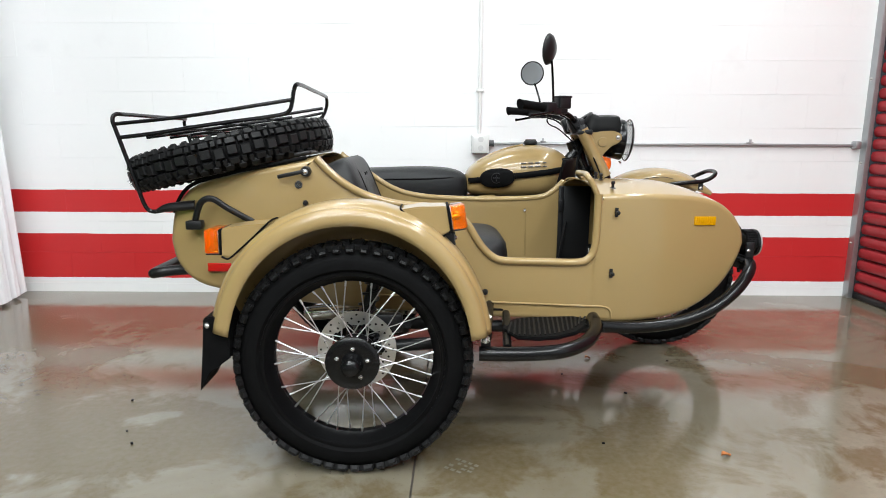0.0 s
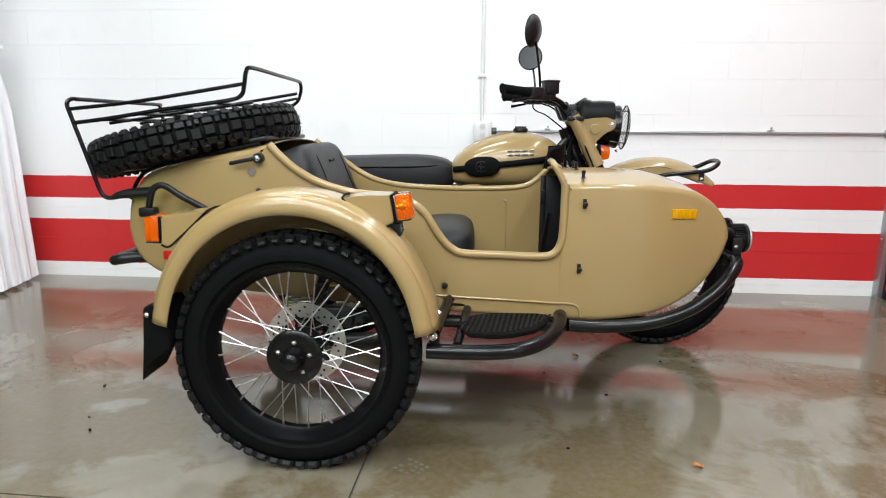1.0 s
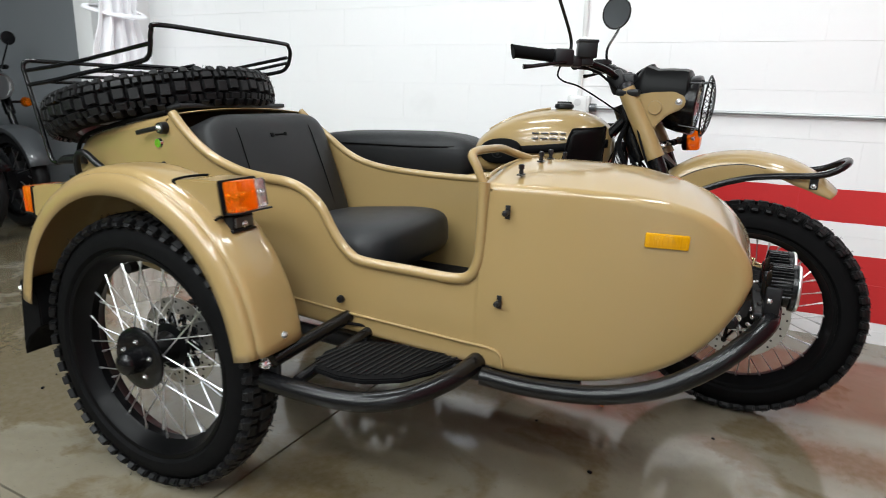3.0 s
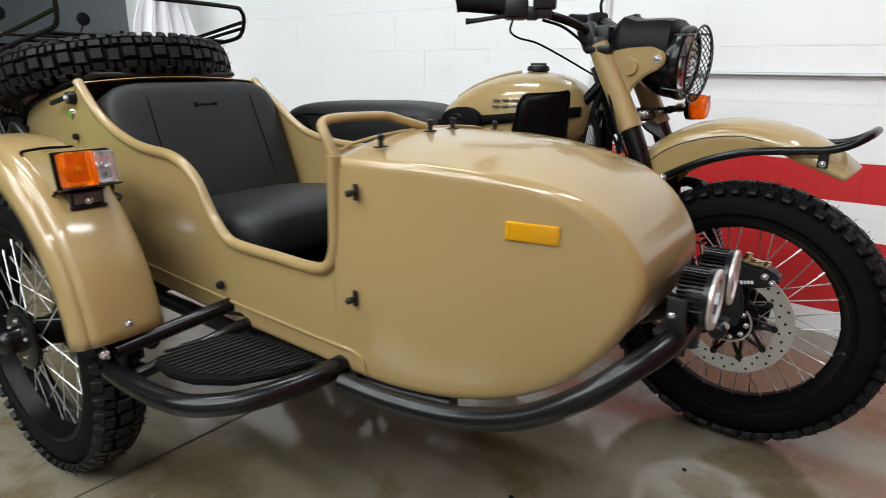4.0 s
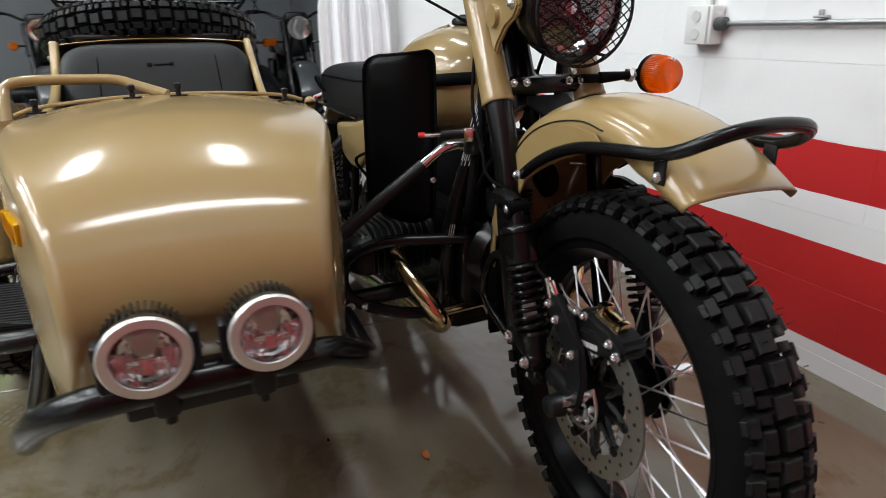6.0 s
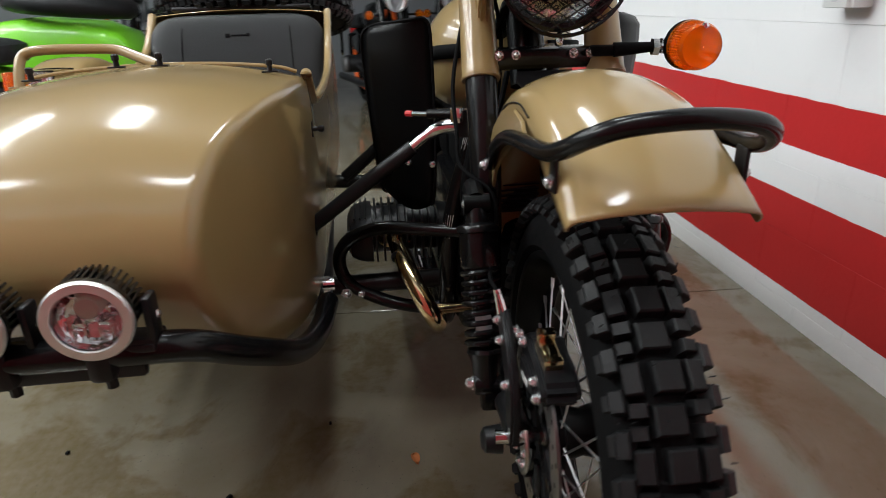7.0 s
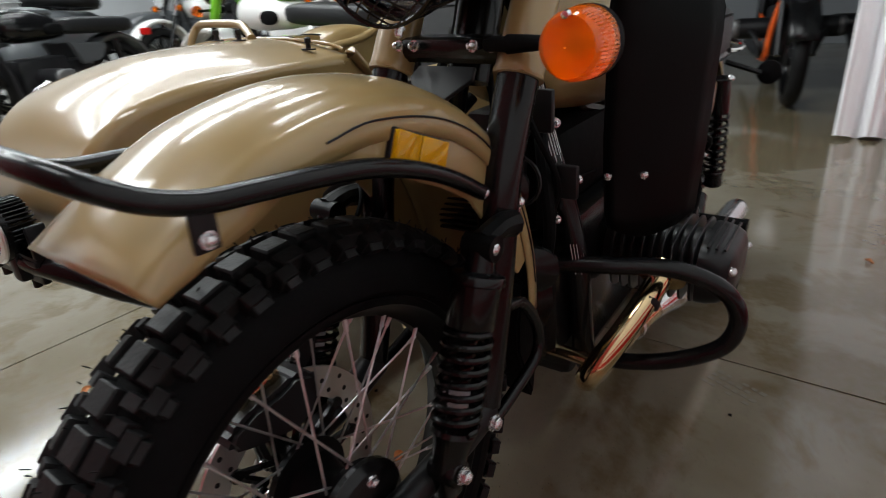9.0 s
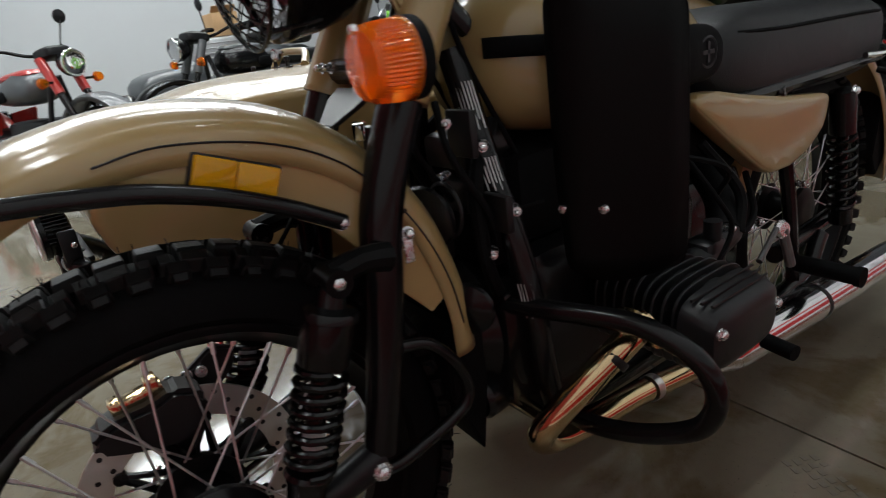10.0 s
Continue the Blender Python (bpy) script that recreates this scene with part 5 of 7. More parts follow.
def front_guard():
    prof = [(-0.0865, -0.066), (-0.087, -0.050), (-0.084, -0.036), (-0.078, -0.0265), (-0.071, -0.0220), (-0.066, -0.0200), (-0.0625, -0.0165), (-0.050, -0.0102), (-0.036, -0.0053), (-0.020, -0.0017), (0, 0)]
    prof = [(y * 1.05, h * 0.85) for y, h in prof]
    prof = prof + [(-y, h) for y, h in prof[-2::-1]]
    path = smooth_path([V(x, 0, z) for x, z in CROWN], 6)
    rows = []
    for i, p in enumerate(path):
        d = (path[min(i + 1, len(path) - 1)] - path[max(i - 1, 0)]).normalized()
        nrm = V(-d.z, 0, d.x)
        t = i / (len(path) - 1)
        tip = max(0, (t - 0.80) / 0.20)
        rows.append([V(0, CY + y, 0) + p + nrm * h * (1 - 0.5 * tip) for y, h in prof])
    return moved(grid(rows), Matrix.Translation((0, 0.005, 0)))


fg = part("front_mudguard", st(front_guard()), TAN, rig, "glossy tan front mudguard with pressed ridges", angle=60)
gm = fg.modifiers.new("thickness", "SOLIDIFY")
gm.thickness, gm.offset = 0.003, 1


def guard_side(s):
    skirt = [(0.99, 0.57), (1.02, 0.645), (1.06, 0.71), (1.115, 0.762), (1.19, 0.797), (1.28, 0.812), (1.33, 0.807), (1.345, 0.793), (1.33, 0.780), (1.29, 0.768), (1.24, 0.752), (1.18, 0.724), (1.13, 0.694), (1.095, 0.650), (1.06, 0.595), (1.02, 0.55)]
    part("skirt", st(side_plate(skirt, 0.005, CY + s * 0.0935, 0.0015)), TAN, fg, "tan skirt panel")
    part("skirt_bead", st(tube([V(x, CY + 0.005 + s * 0.0945, z) for x, z in ((0.978, 0.52), (0.99, 0.585), (1.018, 0.655), (1.06, 0.718), (1.115, 0.770), (1.19, 0.804), (1.28, 0.819), (1.34, 0.812))], 0.0012, 6, 5)), SATIN, fg)
    part("mudguard_bracket", st(join(box(0.022, 0.005, 0.038, (1.468, CY + 0.005 + s * 0.0945, 0.780), 0.002))), SATIN, fg)
    part("mudguard_bolt", st(bolt((1.468, CY + 0.005 + s * 0.0975, 0.771), (0, s, 0), 0.0065, 0.006)), ZINC, fg)
    part("fork_bolt", st(bolt((1.125, CY + s * 0.110, 0.704), (0, s, 0), 0.008, 0.008)), ZINC, fg)
    part("rear_bolt", st(bolt((1.048, CY + s * 0.112, 0.668), (0, s, 0.2), 0.008, 0.009)), ZINC, fg)
    part("rear_strap", st(join(box(0.012, 0.004, 0.034, (1.050, CY + s * 0.113, 0.650), 0.001))), ZINC, fg, "short bright strap")
    part("cable_ferrule", st(rod((1.046, CY + s * 0.10, 0.692), (1.012, CY + s * 0.075, 0.690), 0.0045, 8)), CHROME, fg, "chrome cable end")


both(guard_side)
loop = [(1.122, 0.104, 0.703), (1.18, 0.110, 0.736), (1.24, 0.112, 0.763), (1.305, 0.112, 0.783), (1.365, 0.110, 0.792), (1.42, 0.107, 0.797), (1.468, 0.102, 0.801), (1.503, 0.095, 0.811), (1.530, 0.081, 0.826), (1.546, 0.053, 0.838), (1.551, 0.0, 0.843)]
part("guard_loop", st(tube([V(x, CY + 0.005 + y, z) for x, y, z in loop] + [V(x, CY + 0.005 - y, z) for x, y, z in loop[-2::-1]], 0.0094, 14, 5)), BLACK, fg, "black tubular loop round the mudguard nose")
part("mud_flap", st(side_plate([(0.935, 0.52), (0.985, 0.515), (1.0, 0.45), (1.0, 0.40), (0.955, 0.29), (0.938, 0.40)], 0.165, CY, 0.004)), RUBBER, fg, "black rubber mud flap")
part("flap_bolt", st(bolt((0.972, CY + 0.089, 0.503), (0, 1, 0), 0.007, 0.006)), ZINC, fg)
RF = Matrix.Translation((1.222, CY + 0.098, 0.774)) @ Matrix.Rotation(radians(-22), 4, "Y")
refl = part("side_reflector", st(moved(box(0.090, 0.010, 0.041, (0, -0.001, 0), 0.003), RF)), SATIN, fg, "two-part amber reflector in a dark frame")
for s, turn in ((-1, -5), (1, 6)):
    part("reflector_half", st(moved(box(0.042, 0.008, 0.037, (0, 0, 0), 0.002), RF @ pose(s * 0.0213, 0.004, 0, 0, 0, turn))), YELLOW, refl, "amber ribbed half")

# headlamp
HL = Matrix.Translation((1.114, CY, 0.985)) @ Matrix.Rotation(radians(94), 4, "Y")
head = part("headlamp", st(moved(lathe([(0.001, -0.125), (0.03, -0.122), (0.06, -0.105), (0.08, -0.075), (0.088, -0.04), (0.090, -0.01), (0.088, 0.0), (0.080, 0.0), (0.080, -0.02), (0.001, -0.03)], 40), HL)), BLACK, rig, "round black headlamp with wire stone guard")
part("bezel", st(moved(lathe([(0.080, 0.008), (0.086, 0.010), (0.092, 0.006), (0.093, -0.004), (0.090, -0.016), (0.080, -0.002)], 44, caps=False), HL)), BLACK, head, "glossy black headlamp rim")
part("bowl", st(moved(lathe([(0.080, 0.002), (0.074, -0.012), (0.060, -0.026), (0.042, -0.036), (0.022, -0.040), (0.018, -0.030), (0.001, -0.026)], 22, caps=False), HL)), REFLECTOR, head, "bright faceted reflector bowl", 8)
part("bulb_shield", st(moved(lathe([(0.001, -0.012), (0.011, -0.014), (0.012, -0.04)], 16), HL)), CHROME, head)
part("glass", st(moved(lathe([(0.001, 0.022), (0.03, 0.020), (0.055, 0.014), (0.080, 0.004), (0.080, 0.001), (0.055, 0.011), (0.03, 0.017), (0.001, 0.019)], 40), HL)), CLEAR, head, "clear headlamp glass").visible_shadow = False


GUARD_R, GUARD_Z = 0.094, 0.032
ring = [V(GUARD_R * math.cos(2 * math.pi * k / 40), GUARD_R * math.sin(2 * math.pi * k / 40), GUARD_Z) for k in range(40)]
stone = part("stone_guard", st(moved(tube(ring, 0.0030, 6, 1, closed=True), HL)), BLACK, head, "black wire mesh stone guard")


def dome(u, v):
    r2 = min(u * u + v * v, GUARD_R * GUARD_R)
    return V(u, v, GUARD_Z + 0.001 + 0.022 * (1 - r2 / (GUARD_R * GUARD_R)) ** 0.7)


for sgn in (-1, 1):
    for k in range(-6, 7):
        off = k * 0.0145
        half = math.sqrt(GUARD_R * GUARD_R - off * off)
        a = radians(57 * sgn)
        run = [-half + 2 * half * j / 8 for j in range(9)]
        part("guard_wire", st(moved(tube([dome(t * math.cos(a) - off * math.sin(a), t * math.sin(a) + off * math.cos(a)) for t in run], 0.0012, 4, 1), HL)), BLACK, head)
for a in (0.6, 2.5, 3.9, 5.5):
    part("guard_stay", st(moved(rod((GUARD_R * math.cos(a), GUARD_R * math.sin(a), GUARD_Z), (0.09 * math.cos(a), 0.09 * math.sin(a), -0.03), 0.0028, 6), HL)), BLACK, head)
part("low_bolt", st(bolt((1.118, CY, 0.886), (0.4, 0, -1), 0.006, 0.010)), ZINC, head)
for y in (-0.075, -0.048, 0.045, 0.072):
    part("yoke_bolt", st(bolt((1.035, CY + y, 0.857), (1, 0, 0.1), 0.0065, 0.010)), ZINC, head)
part("lower_yoke", st(join(box(0.06, 0.165, 0.026, (0.998, CY, 0.853), 0.008))), BLACK, head, "black lower fork yoke")
part("yoke_plate", st(join(plate([(0, -0.045), (0.02, -0.05), (0.06, -0.02), (0.06, 0.02), (0.02, 0.05), (0, 0.045)], 0.006, Matrix.Translation((1.03, CY, 0.83)) @ Matrix.Rotation(radians(40), 4, "Y"), 0.001))), SATIN, head, "dark steel mudguard bracket")
# instrument cover
rows = []
for x, z0, z1, w in ((0.912, 1.022, 1.040, 0.066), (0.930, 1.024, 1.068, 0.08), (0.952, 1.028, 1.096, 0.09), (0.966, 1.030, 1.107, 0.092), (0.985, 1.030, 1.101, 0.09), (1.0, 1.03, 1.096, 0.09), (1.04, 1.03, 1.097, 0.088), (1.078, 1.022, 1.096, 0.086), (1.092, 1.018, 1.093, 0.085), (1.096, 1.020, 1.086, 0.080)):
    rows.append([V(x, CY - w, z0 - 0.012), V(x, CY - w * 0.97, (z0 + z1) / 2), V(x, CY - w * 0.75, z1 - 0.008), V(x, CY - w * 0.3, z1), V(x, CY + w * 0.3, z1), V(x, CY + w * 0.75, z1 - 0.008), V(x, CY + w * 0.97, (z0 + z1) / 2), V(x, CY + w, z0 - 0.012)])
part("instrument_cover", st(grid(rows, closed_v=True, caps=True)), SHIELD, head, "black leather instrument cover")
part("speedometer", st(moved(lathe([(0.001, 0.012), (0.03, 0.012), (0.036, 0.008), (0.036, -0.02)], 24), facing((0.952, CY, 1.085), (-0.55, 0, 0.85)))), BLACK, head)
# turn signal on the kerb-free side
sig = part("turn_signal", st(moved(lathe([(0.001, -0.004), (0.030, -0.004), (0.037, 0.0), (0.0375, 0.012), (0.001, 0.012)], 30), Matrix.Translation((1.068, CY + 0.214, 0.866)) @ Matrix.Rotation(radians(90), 4, "Y"))), RUBBER, rig, "orange round turn signal on a black stalk")
lens_rows = []
for r, h, flute in ((0.0372, 0.010, 0), (0.0372, 0.014, 0), (0.0366, 0.018, 1), (0.0358, 0.030, 1), (0.0345, 0.044, 1), (0.0325, 0.050, 0.4), (0.030, 0.054, 0), (0.022, 0.0565, 0), (0.010, 0.0575, 0), (0.001, 0.0575, 0)):
    lens_rows.append([V((r - 0.0011 * flute * (k % 2)) * math.cos(math.pi * k / 56), (r - 0.0011 * flute * (k % 2)) * math.sin(math.pi * k / 56), h) for k in range(112)])
SIG = Matrix.Translation((1.068, CY + 0.214, 0.866)) @ Matrix.Rotation(radians(90), 4, "Y")
part("lens", st(moved(grid(lens_rows, closed_v=True), SIG)), SIGNAL, sig, "ribbed orange lens", angle=25).visible_shadow = False
part("lens_bowl", st(moved(lathe([(0.034, 0.020), (0.030, 0.014), (0.001, 0.0125)], 24, caps=False), SIG)), BOWL, sig)
part("bulb", st(moved(lathe([(0.001, 0.035), (0.008, 0.032), (0.010, 0.022), (0.006, 0.012)], 14), SIG)), FROST, sig)
part("lens_screw", st(moved(lathe([(0.001, 0.006), (0.004, 0.005), (0.005, 0)], 10, facing((-0.030, 0, 0.0545), (0, 0, 1))), SIG)), CHROME, sig)
part("stalk", st(join(rod((1.050, CY + 0.105, 0.861), (1.057, CY + 0.166, 0.864), 0.0115, 12, 0.0075), box(0.03, 0.05, 0.016, (1.04, CY + 0.095, 0.86), 0.005))), RUBBER, sig)
part("stalk_nut", st(join(rod((1.057, CY + 0.158, 0.864), (1.058, CY + 0.192, 0.865), 0.006, 10), lathe([(0.014, 0.009), (0.014, 0)], 6, facing((1.057, CY + 0.164, 0.864), (0.1, 1, 0))), lathe([(0.013, 0.008), (0.013, 0)], 6, facing((1.058, CY + 0.178, 0.865), (0.1, 1, 0))))), CHROME, sig)

# handlebars
bar = part("handlebar", st(tube([(0.632, CY - 0.315, 1.127), (0.70, CY - 0.268, 1.120), (0.775, CY - 0.218, 1.112), (0.85, CY - 0.15, 1.088), (0.885, CY - 0.09, 1.062), (0.895, CY, 1.055),
                                 (0.885, CY + 0.09, 1.062), (0.85, CY + 0.15, 1.088), (0.775, CY + 0.218, 1.112), (0.70, CY + 0.268, 1.120), (0.632, CY + 0.315, 1.127)], 0.0112, 12, 5)), BLACK, rig, "black handlebar with rubber grips")


def bar_side(s):
    part("grip", st(tube([(0.615, CY + s * 0.327, 1.128), (0.625, CY + s * 0.320, 1.128), (0.70, CY + s * 0.268, 1.121), (0.718, CY + s * 0.256, 1.119)], [0.0225, 0.019, 0.0185, 0.022], 14, 4)), RUBBER, bar, "black rubber grip")
    part("switch_box", st(moved(box(0.062, 0.048, 0.052, (0, 0, 0), 0.010), Matrix.Translation((0.745, CY + s * 0.242, 1.115)) @ Matrix.Rotation(radians(s * -35), 4, "Z"))), SATIN, bar, "black switch housing")
    part("reservoir", st(moved(join(box(0.058, 0.05, 0.05, (0, 0, 0.012), 0.006), box(0.062, 0.054, 0.010, (0, 0, 0.036), 0.003), box(0.04, 0.03, 0.03, (0, 0, -0.02), 0.005)), Matrix.Translation((0.808, CY + s * 0.205, 1.128)) @ Matrix.Rotation(radians(s * -25), 4, "Z"))), SATIN, bar, "black fluid reservoir") if s < 0 else None
    part("lever", st(tube([(0.775, CY + s * 0.235, 1.105), (0.73, CY + s * 0.288, 1.095), (0.675, CY + s * 0.325, 1.085), (0.655, CY + s * 0.338, 1.083)], [0.007, 0.0055, 0.006, 0.008], 8, 4)), BLACK, bar, "black hand lever")
    mx, my, mz = (0.727, -0.325, 1.345) if s < 0 else (0.742, 0.415, 1.325)
    part("mirror_stalk", st(tube([(0.765, CY + s * 0.228, 1.13), (0.762, CY + s * 0.235, 1.18), (mx + 0.015, CY + my * 0.97, mz - 0.06), (mx + 0.006, CY + my, mz - 0.02)], 0.005, 8, 5)), BLACK, bar, "black mirror stalk")
    way = (-1, 0.55, 0.12) if s < 0 else (-0.3, -1, 0.0)
    f = facing((mx, CY + my, mz), way)
    shell = part("mirror", st(moved(lathe([(0.001, -0.024), (0.035, -0.019), (0.057, -0.006), (0.062, 0.004), (0.059, 0.006), (0.056, 0.003), (0.001, 0.003)], 36), f)), SATIN, bar, "round black mirror")
    part("cable", st(tube([(0.80, CY + s * 0.20, 1.09), (0.845, CY + s * 0.155, 1.07), (0.90, CY + s * 0.10, 1.01), (0.925, CY + s * 0.07, 0.95), (0.90, CY + s * 0.05, 0.86), (0.82, CY + s * 0.05, 0.70)], 0.0038, 8, 6)), RUBBER, bar, "black control cable")


both(bar_side)
for s in (-1, 1):
    mx, my, mz = (0.727, -0.325, 1.345) if s < 0 else (0.742, 0.415, 1.325)
    part("mirror_glass", st(moved(lathe([(0.001, 0.0045), (0.0555, 0.0045), (0.0555, 0.003)], 36), facing((mx, CY + my, mz), (-1, 0.55, 0.12) if s < 0 else (-0.3, -1, 0.0)))), MIRROR, bar, "mirror glass")
part("clamp", st(join(box(0.06, 0.06, 0.07, (0.905, CY - 0.055, 1.045), 0.012), box(0.05, 0.05, 0.05, (0.90, CY + 0.045, 1.045), 0.01), box(0.07, 0.26, 0.022, (0.925, CY, 1.018), 0.006))), SATIN, bar)
part("cable", st(tube([(0.742, CY - 0.25, 1.09), (0.738, CY - 0.255, 1.062), (0.755, CY - 0.24, 1.045), (0.79, CY - 0.205, 1.033), (0.84, CY - 0.155, 1.0), (0.90, CY - 0.09, 0.955)], 0.0028, 8, 6)), RUBBER, bar, "black control cable")

for s in (-1, 1):
    part("bar_riser", st(moved(box(0.05, 0.045, 0.075, (0, 0, 0), 0.012), Matrix.Translation((0.882, CY + s * 0.085, 1.05)) @ Matrix.Rotation(radians(-25), 4, "Y"))), SATIN, bar, "black handlebar riser")
    part("lever_perch", st(moved(box(0.035, 0.03, 0.034, (0, 0, 0), 0.008), Matrix.Translation((0.782, CY + s * 0.222, 1.105)) @ Matrix.Rotation(radians(s * -35), 4, "Z"))), SATIN, bar)

# -- tank, seat, side panels --
def tank():
    rows = []
    table = [  # x, bottom, top, half width, height of widest
        (0.385, 0.765, 0.800, 0.035, 0.78), (0.395, 0.74, 0.838, 0.085, 0.785), (0.42, 0.728, 0.868, 0.112, 0.79), (0.47, 0.722, 0.902, 0.134, 0.795), (0.53, 0.718, 0.932, 0.146, 0.80), (0.60, 0.716, 0.952, 0.153, 0.81),
        (0.67, 0.716, 0.962, 0.156, 0.815), (0.73, 0.72, 0.962, 0.155, 0.82), (0.78, 0.726, 0.952, 0.143, 0.825), (0.82, 0.74, 0.936, 0.120, 0.83), (0.85, 0.76, 0.915, 0.088, 0.835), (0.868, 0.785, 0.892, 0.055, 0.838), (0.876, 0.815, 0.862, 0.025, 0.838)]
    for x, b, t, w, zm in table:
        row = []
        for k in range(28):
            a = 2 * math.pi * k / 28
            c, s = math.cos(a), math.sin(a)
            y = w * math.copysign(abs(c) ** 0.75, c)
            z = zm + (t - zm) * s**1 if s > 0 else zm + (zm - b) * math.copysign(abs(s) ** 0.7, s)
            if s > 0:
                z = zm + (t - zm) * s ** 0.95
            row.append(V(x, CY + y, z))
        rows.append(row)
    return grid(rows, closed_v=True, caps=True)


tk = part("fuel_tank", tank(), TAN, rig, "glossy tan teardrop fuel tank", angle=60)
ts = tk.modifiers.new("smooth", "SUBSURF")
ts.levels = ts.render_levels = 1
part("filler_cap", join(lathe([(0.001, 0.020), (0.018, 0.020), (0.030, 0.016), (0.033, 0.010), (0.033, 0.004), (0.026, 0.0)], 24, facing((0.695, CY, 0.960), (0, 0, 1))), box(0.05, 0.012, 0.008, (0.695, CY, 0.981), 0.003)), SATIN, tk, "black filler cap")
part("seam_rail", tube([(0.445, CY - 0.05, 0.880), (0.50, CY - 0.045, 0.913), (0.56, CY - 0.04, 0.937), (0.61, CY - 0.033, 0.951), (0.655, CY - 0.025, 0.959)], 0.005, 8, 4), TAN, tk, "tan rail on the tank top")


def tank_side(s):
    band = [V(x, CY + s * y, z) for x, y, z in ((0.40, 0.098, 0.798), (0.45, 0.132, 0.805), (0.52, 0.149, 0.815), (0.60, 0.1585, 0.824), (0.68, 0.161, 0.833), (0.76, 0.154, 0.843), (0.80, 0.137, 0.849), (0.83, 0.116, 0.852), (0.852, 0.090, 0.854), (0.866, 0.062, 0.855))]
    part("tank_band", grid([[p + V(0, s * 0.0015, dz) for dz in (-0.013, 0, 0.013)] for p in smooth_path(band, 5)]), RUBBER, tk, "black rubber band").modifiers.new("t", "SOLIDIFY").thickness = 0.006
    pad = cushion(0, 0, 0, 0.155, 0.034, 0.086, 0, m=12, power=2.3)
    part("knee_pad", moved(pad, Matrix.Translation((0.526, CY + s * 0.155, 0.815 if s < 0 else 0.802)) @ Matrix.Rotation(radians(s * 8), 4, "Z") @ Matrix.Rotation(radians(-5), 4, "Y")), RUBBER, tk, "black oval rubber knee pad")
    part("pad_mark", moved(join(lathe([(0.022, 0.001), (0.024, 0.0), (0.020, 0.0)], 24, caps=False), box(0.03, 0.006, 0.002), box(0.006, 0.03, 0.002)), facing((0.521, CY + s * 0.1725, 0.816 if s < 0 else 0.803), (0, s, 0))), SATIN, tk)
    plate_m = Matrix.Translation((0.690, CY + s * 0.152, 0.874)) @ Matrix.Rotation(radians(-s * 1 - 3), 4, "Y") @ Matrix.Rotation(radians(s * 17), 4, "X")
    # the maker's name as four plain pairs of level bars
    for k, w in enumerate((0.022, 0.023, 0.025, 0.017)):
        for dz in (-0.0085, 0.0085):
            part("tank_badge", moved(box(w, 0.0065, 0.0045, (-0.047 + 0.031 * k, 0, dz), 0.0008), plate_m), GREY, tk, "dark grey badge bar")


both(tank_side)
seat = part("saddle", cushion(0.030, CY, 0.758, 0.75, 0.262, 0.192, -2, m=18, power=3.4), VINYL, rig, "black vinyl two-up saddle")
part("saddle_piping", tube([V(0.030 + 0.352 * math.copysign(abs(math.cos(t)) ** 0.45, math.cos(t)), CY + 0.130 * math.copysign(abs(math.sin(t)) ** 0.45, math.sin(t)), 0.806 + 0.012 * math.cos(t)) for t in [2 * math.pi * k / 40 for k in range(40)]], 0.0035, 6, 1, closed=True), RUBBER, seat)
part("saddle_handle", tube([V(-0.21, CY - 0.136, 0.76), V(-0.215, CY - 0.150, 0.79), V(-0.17, CY - 0.152, 0.795), V(-0.155, CY - 0.148, 0.765), V(-0.15, CY - 0.136, 0.75)], 0.006, 8, 4), RUBBER, seat, "black rubber grab loop")
part("saddle_base", box(0.70, 0.20, 0.02, (0.07, CY, 0.695), 0.006), SATIN, seat)


def side_panel(s):
    outline = [(0.530, 0.742), (0.46, 0.738), (0.385, 0.720), (0.23, 0.690), (0.07, 0.672), (0.045, 0.660), (0.07, 0.600), (0.13, 0.566), (0.20, 0.550), (0.27, 0.552), (0.315, 0.573), (0.42, 0.642), (0.525, 0.715)]
    p = part("side_panel", side_plate(outline, 0.05, CY + s * 0.137, 0.007), TAN, rig, "tan triangular side panel", 80)
    m = p.modifiers.new("smooth", "SUBSURF")
    m.levels = m.render_levels = 2


both(side_panel)
part("tail_lamp", box(0.05, 0.07, 0.05, (-0.44, CY, 0.72), 0.012), REDLENS, rig, "red tail lamp")
part("rear_mudguard", grid([[V(RW.x + r * math.cos(radians(d)), CY + y, RW.z + r * math.sin(radians(d))) for y, r in ((-0.085, 0.375), (-0.08, 0.405), (-0.045, 0.42), (0, 0.424), (0.045, 0.42), (0.08, 0.405), (0.085, 0.375))] for d in range(20, 186, 6)]), TAN, rig, "tan rear mudguard").modifiers.new("t", "SOLIDIFY").thickness = 0.003


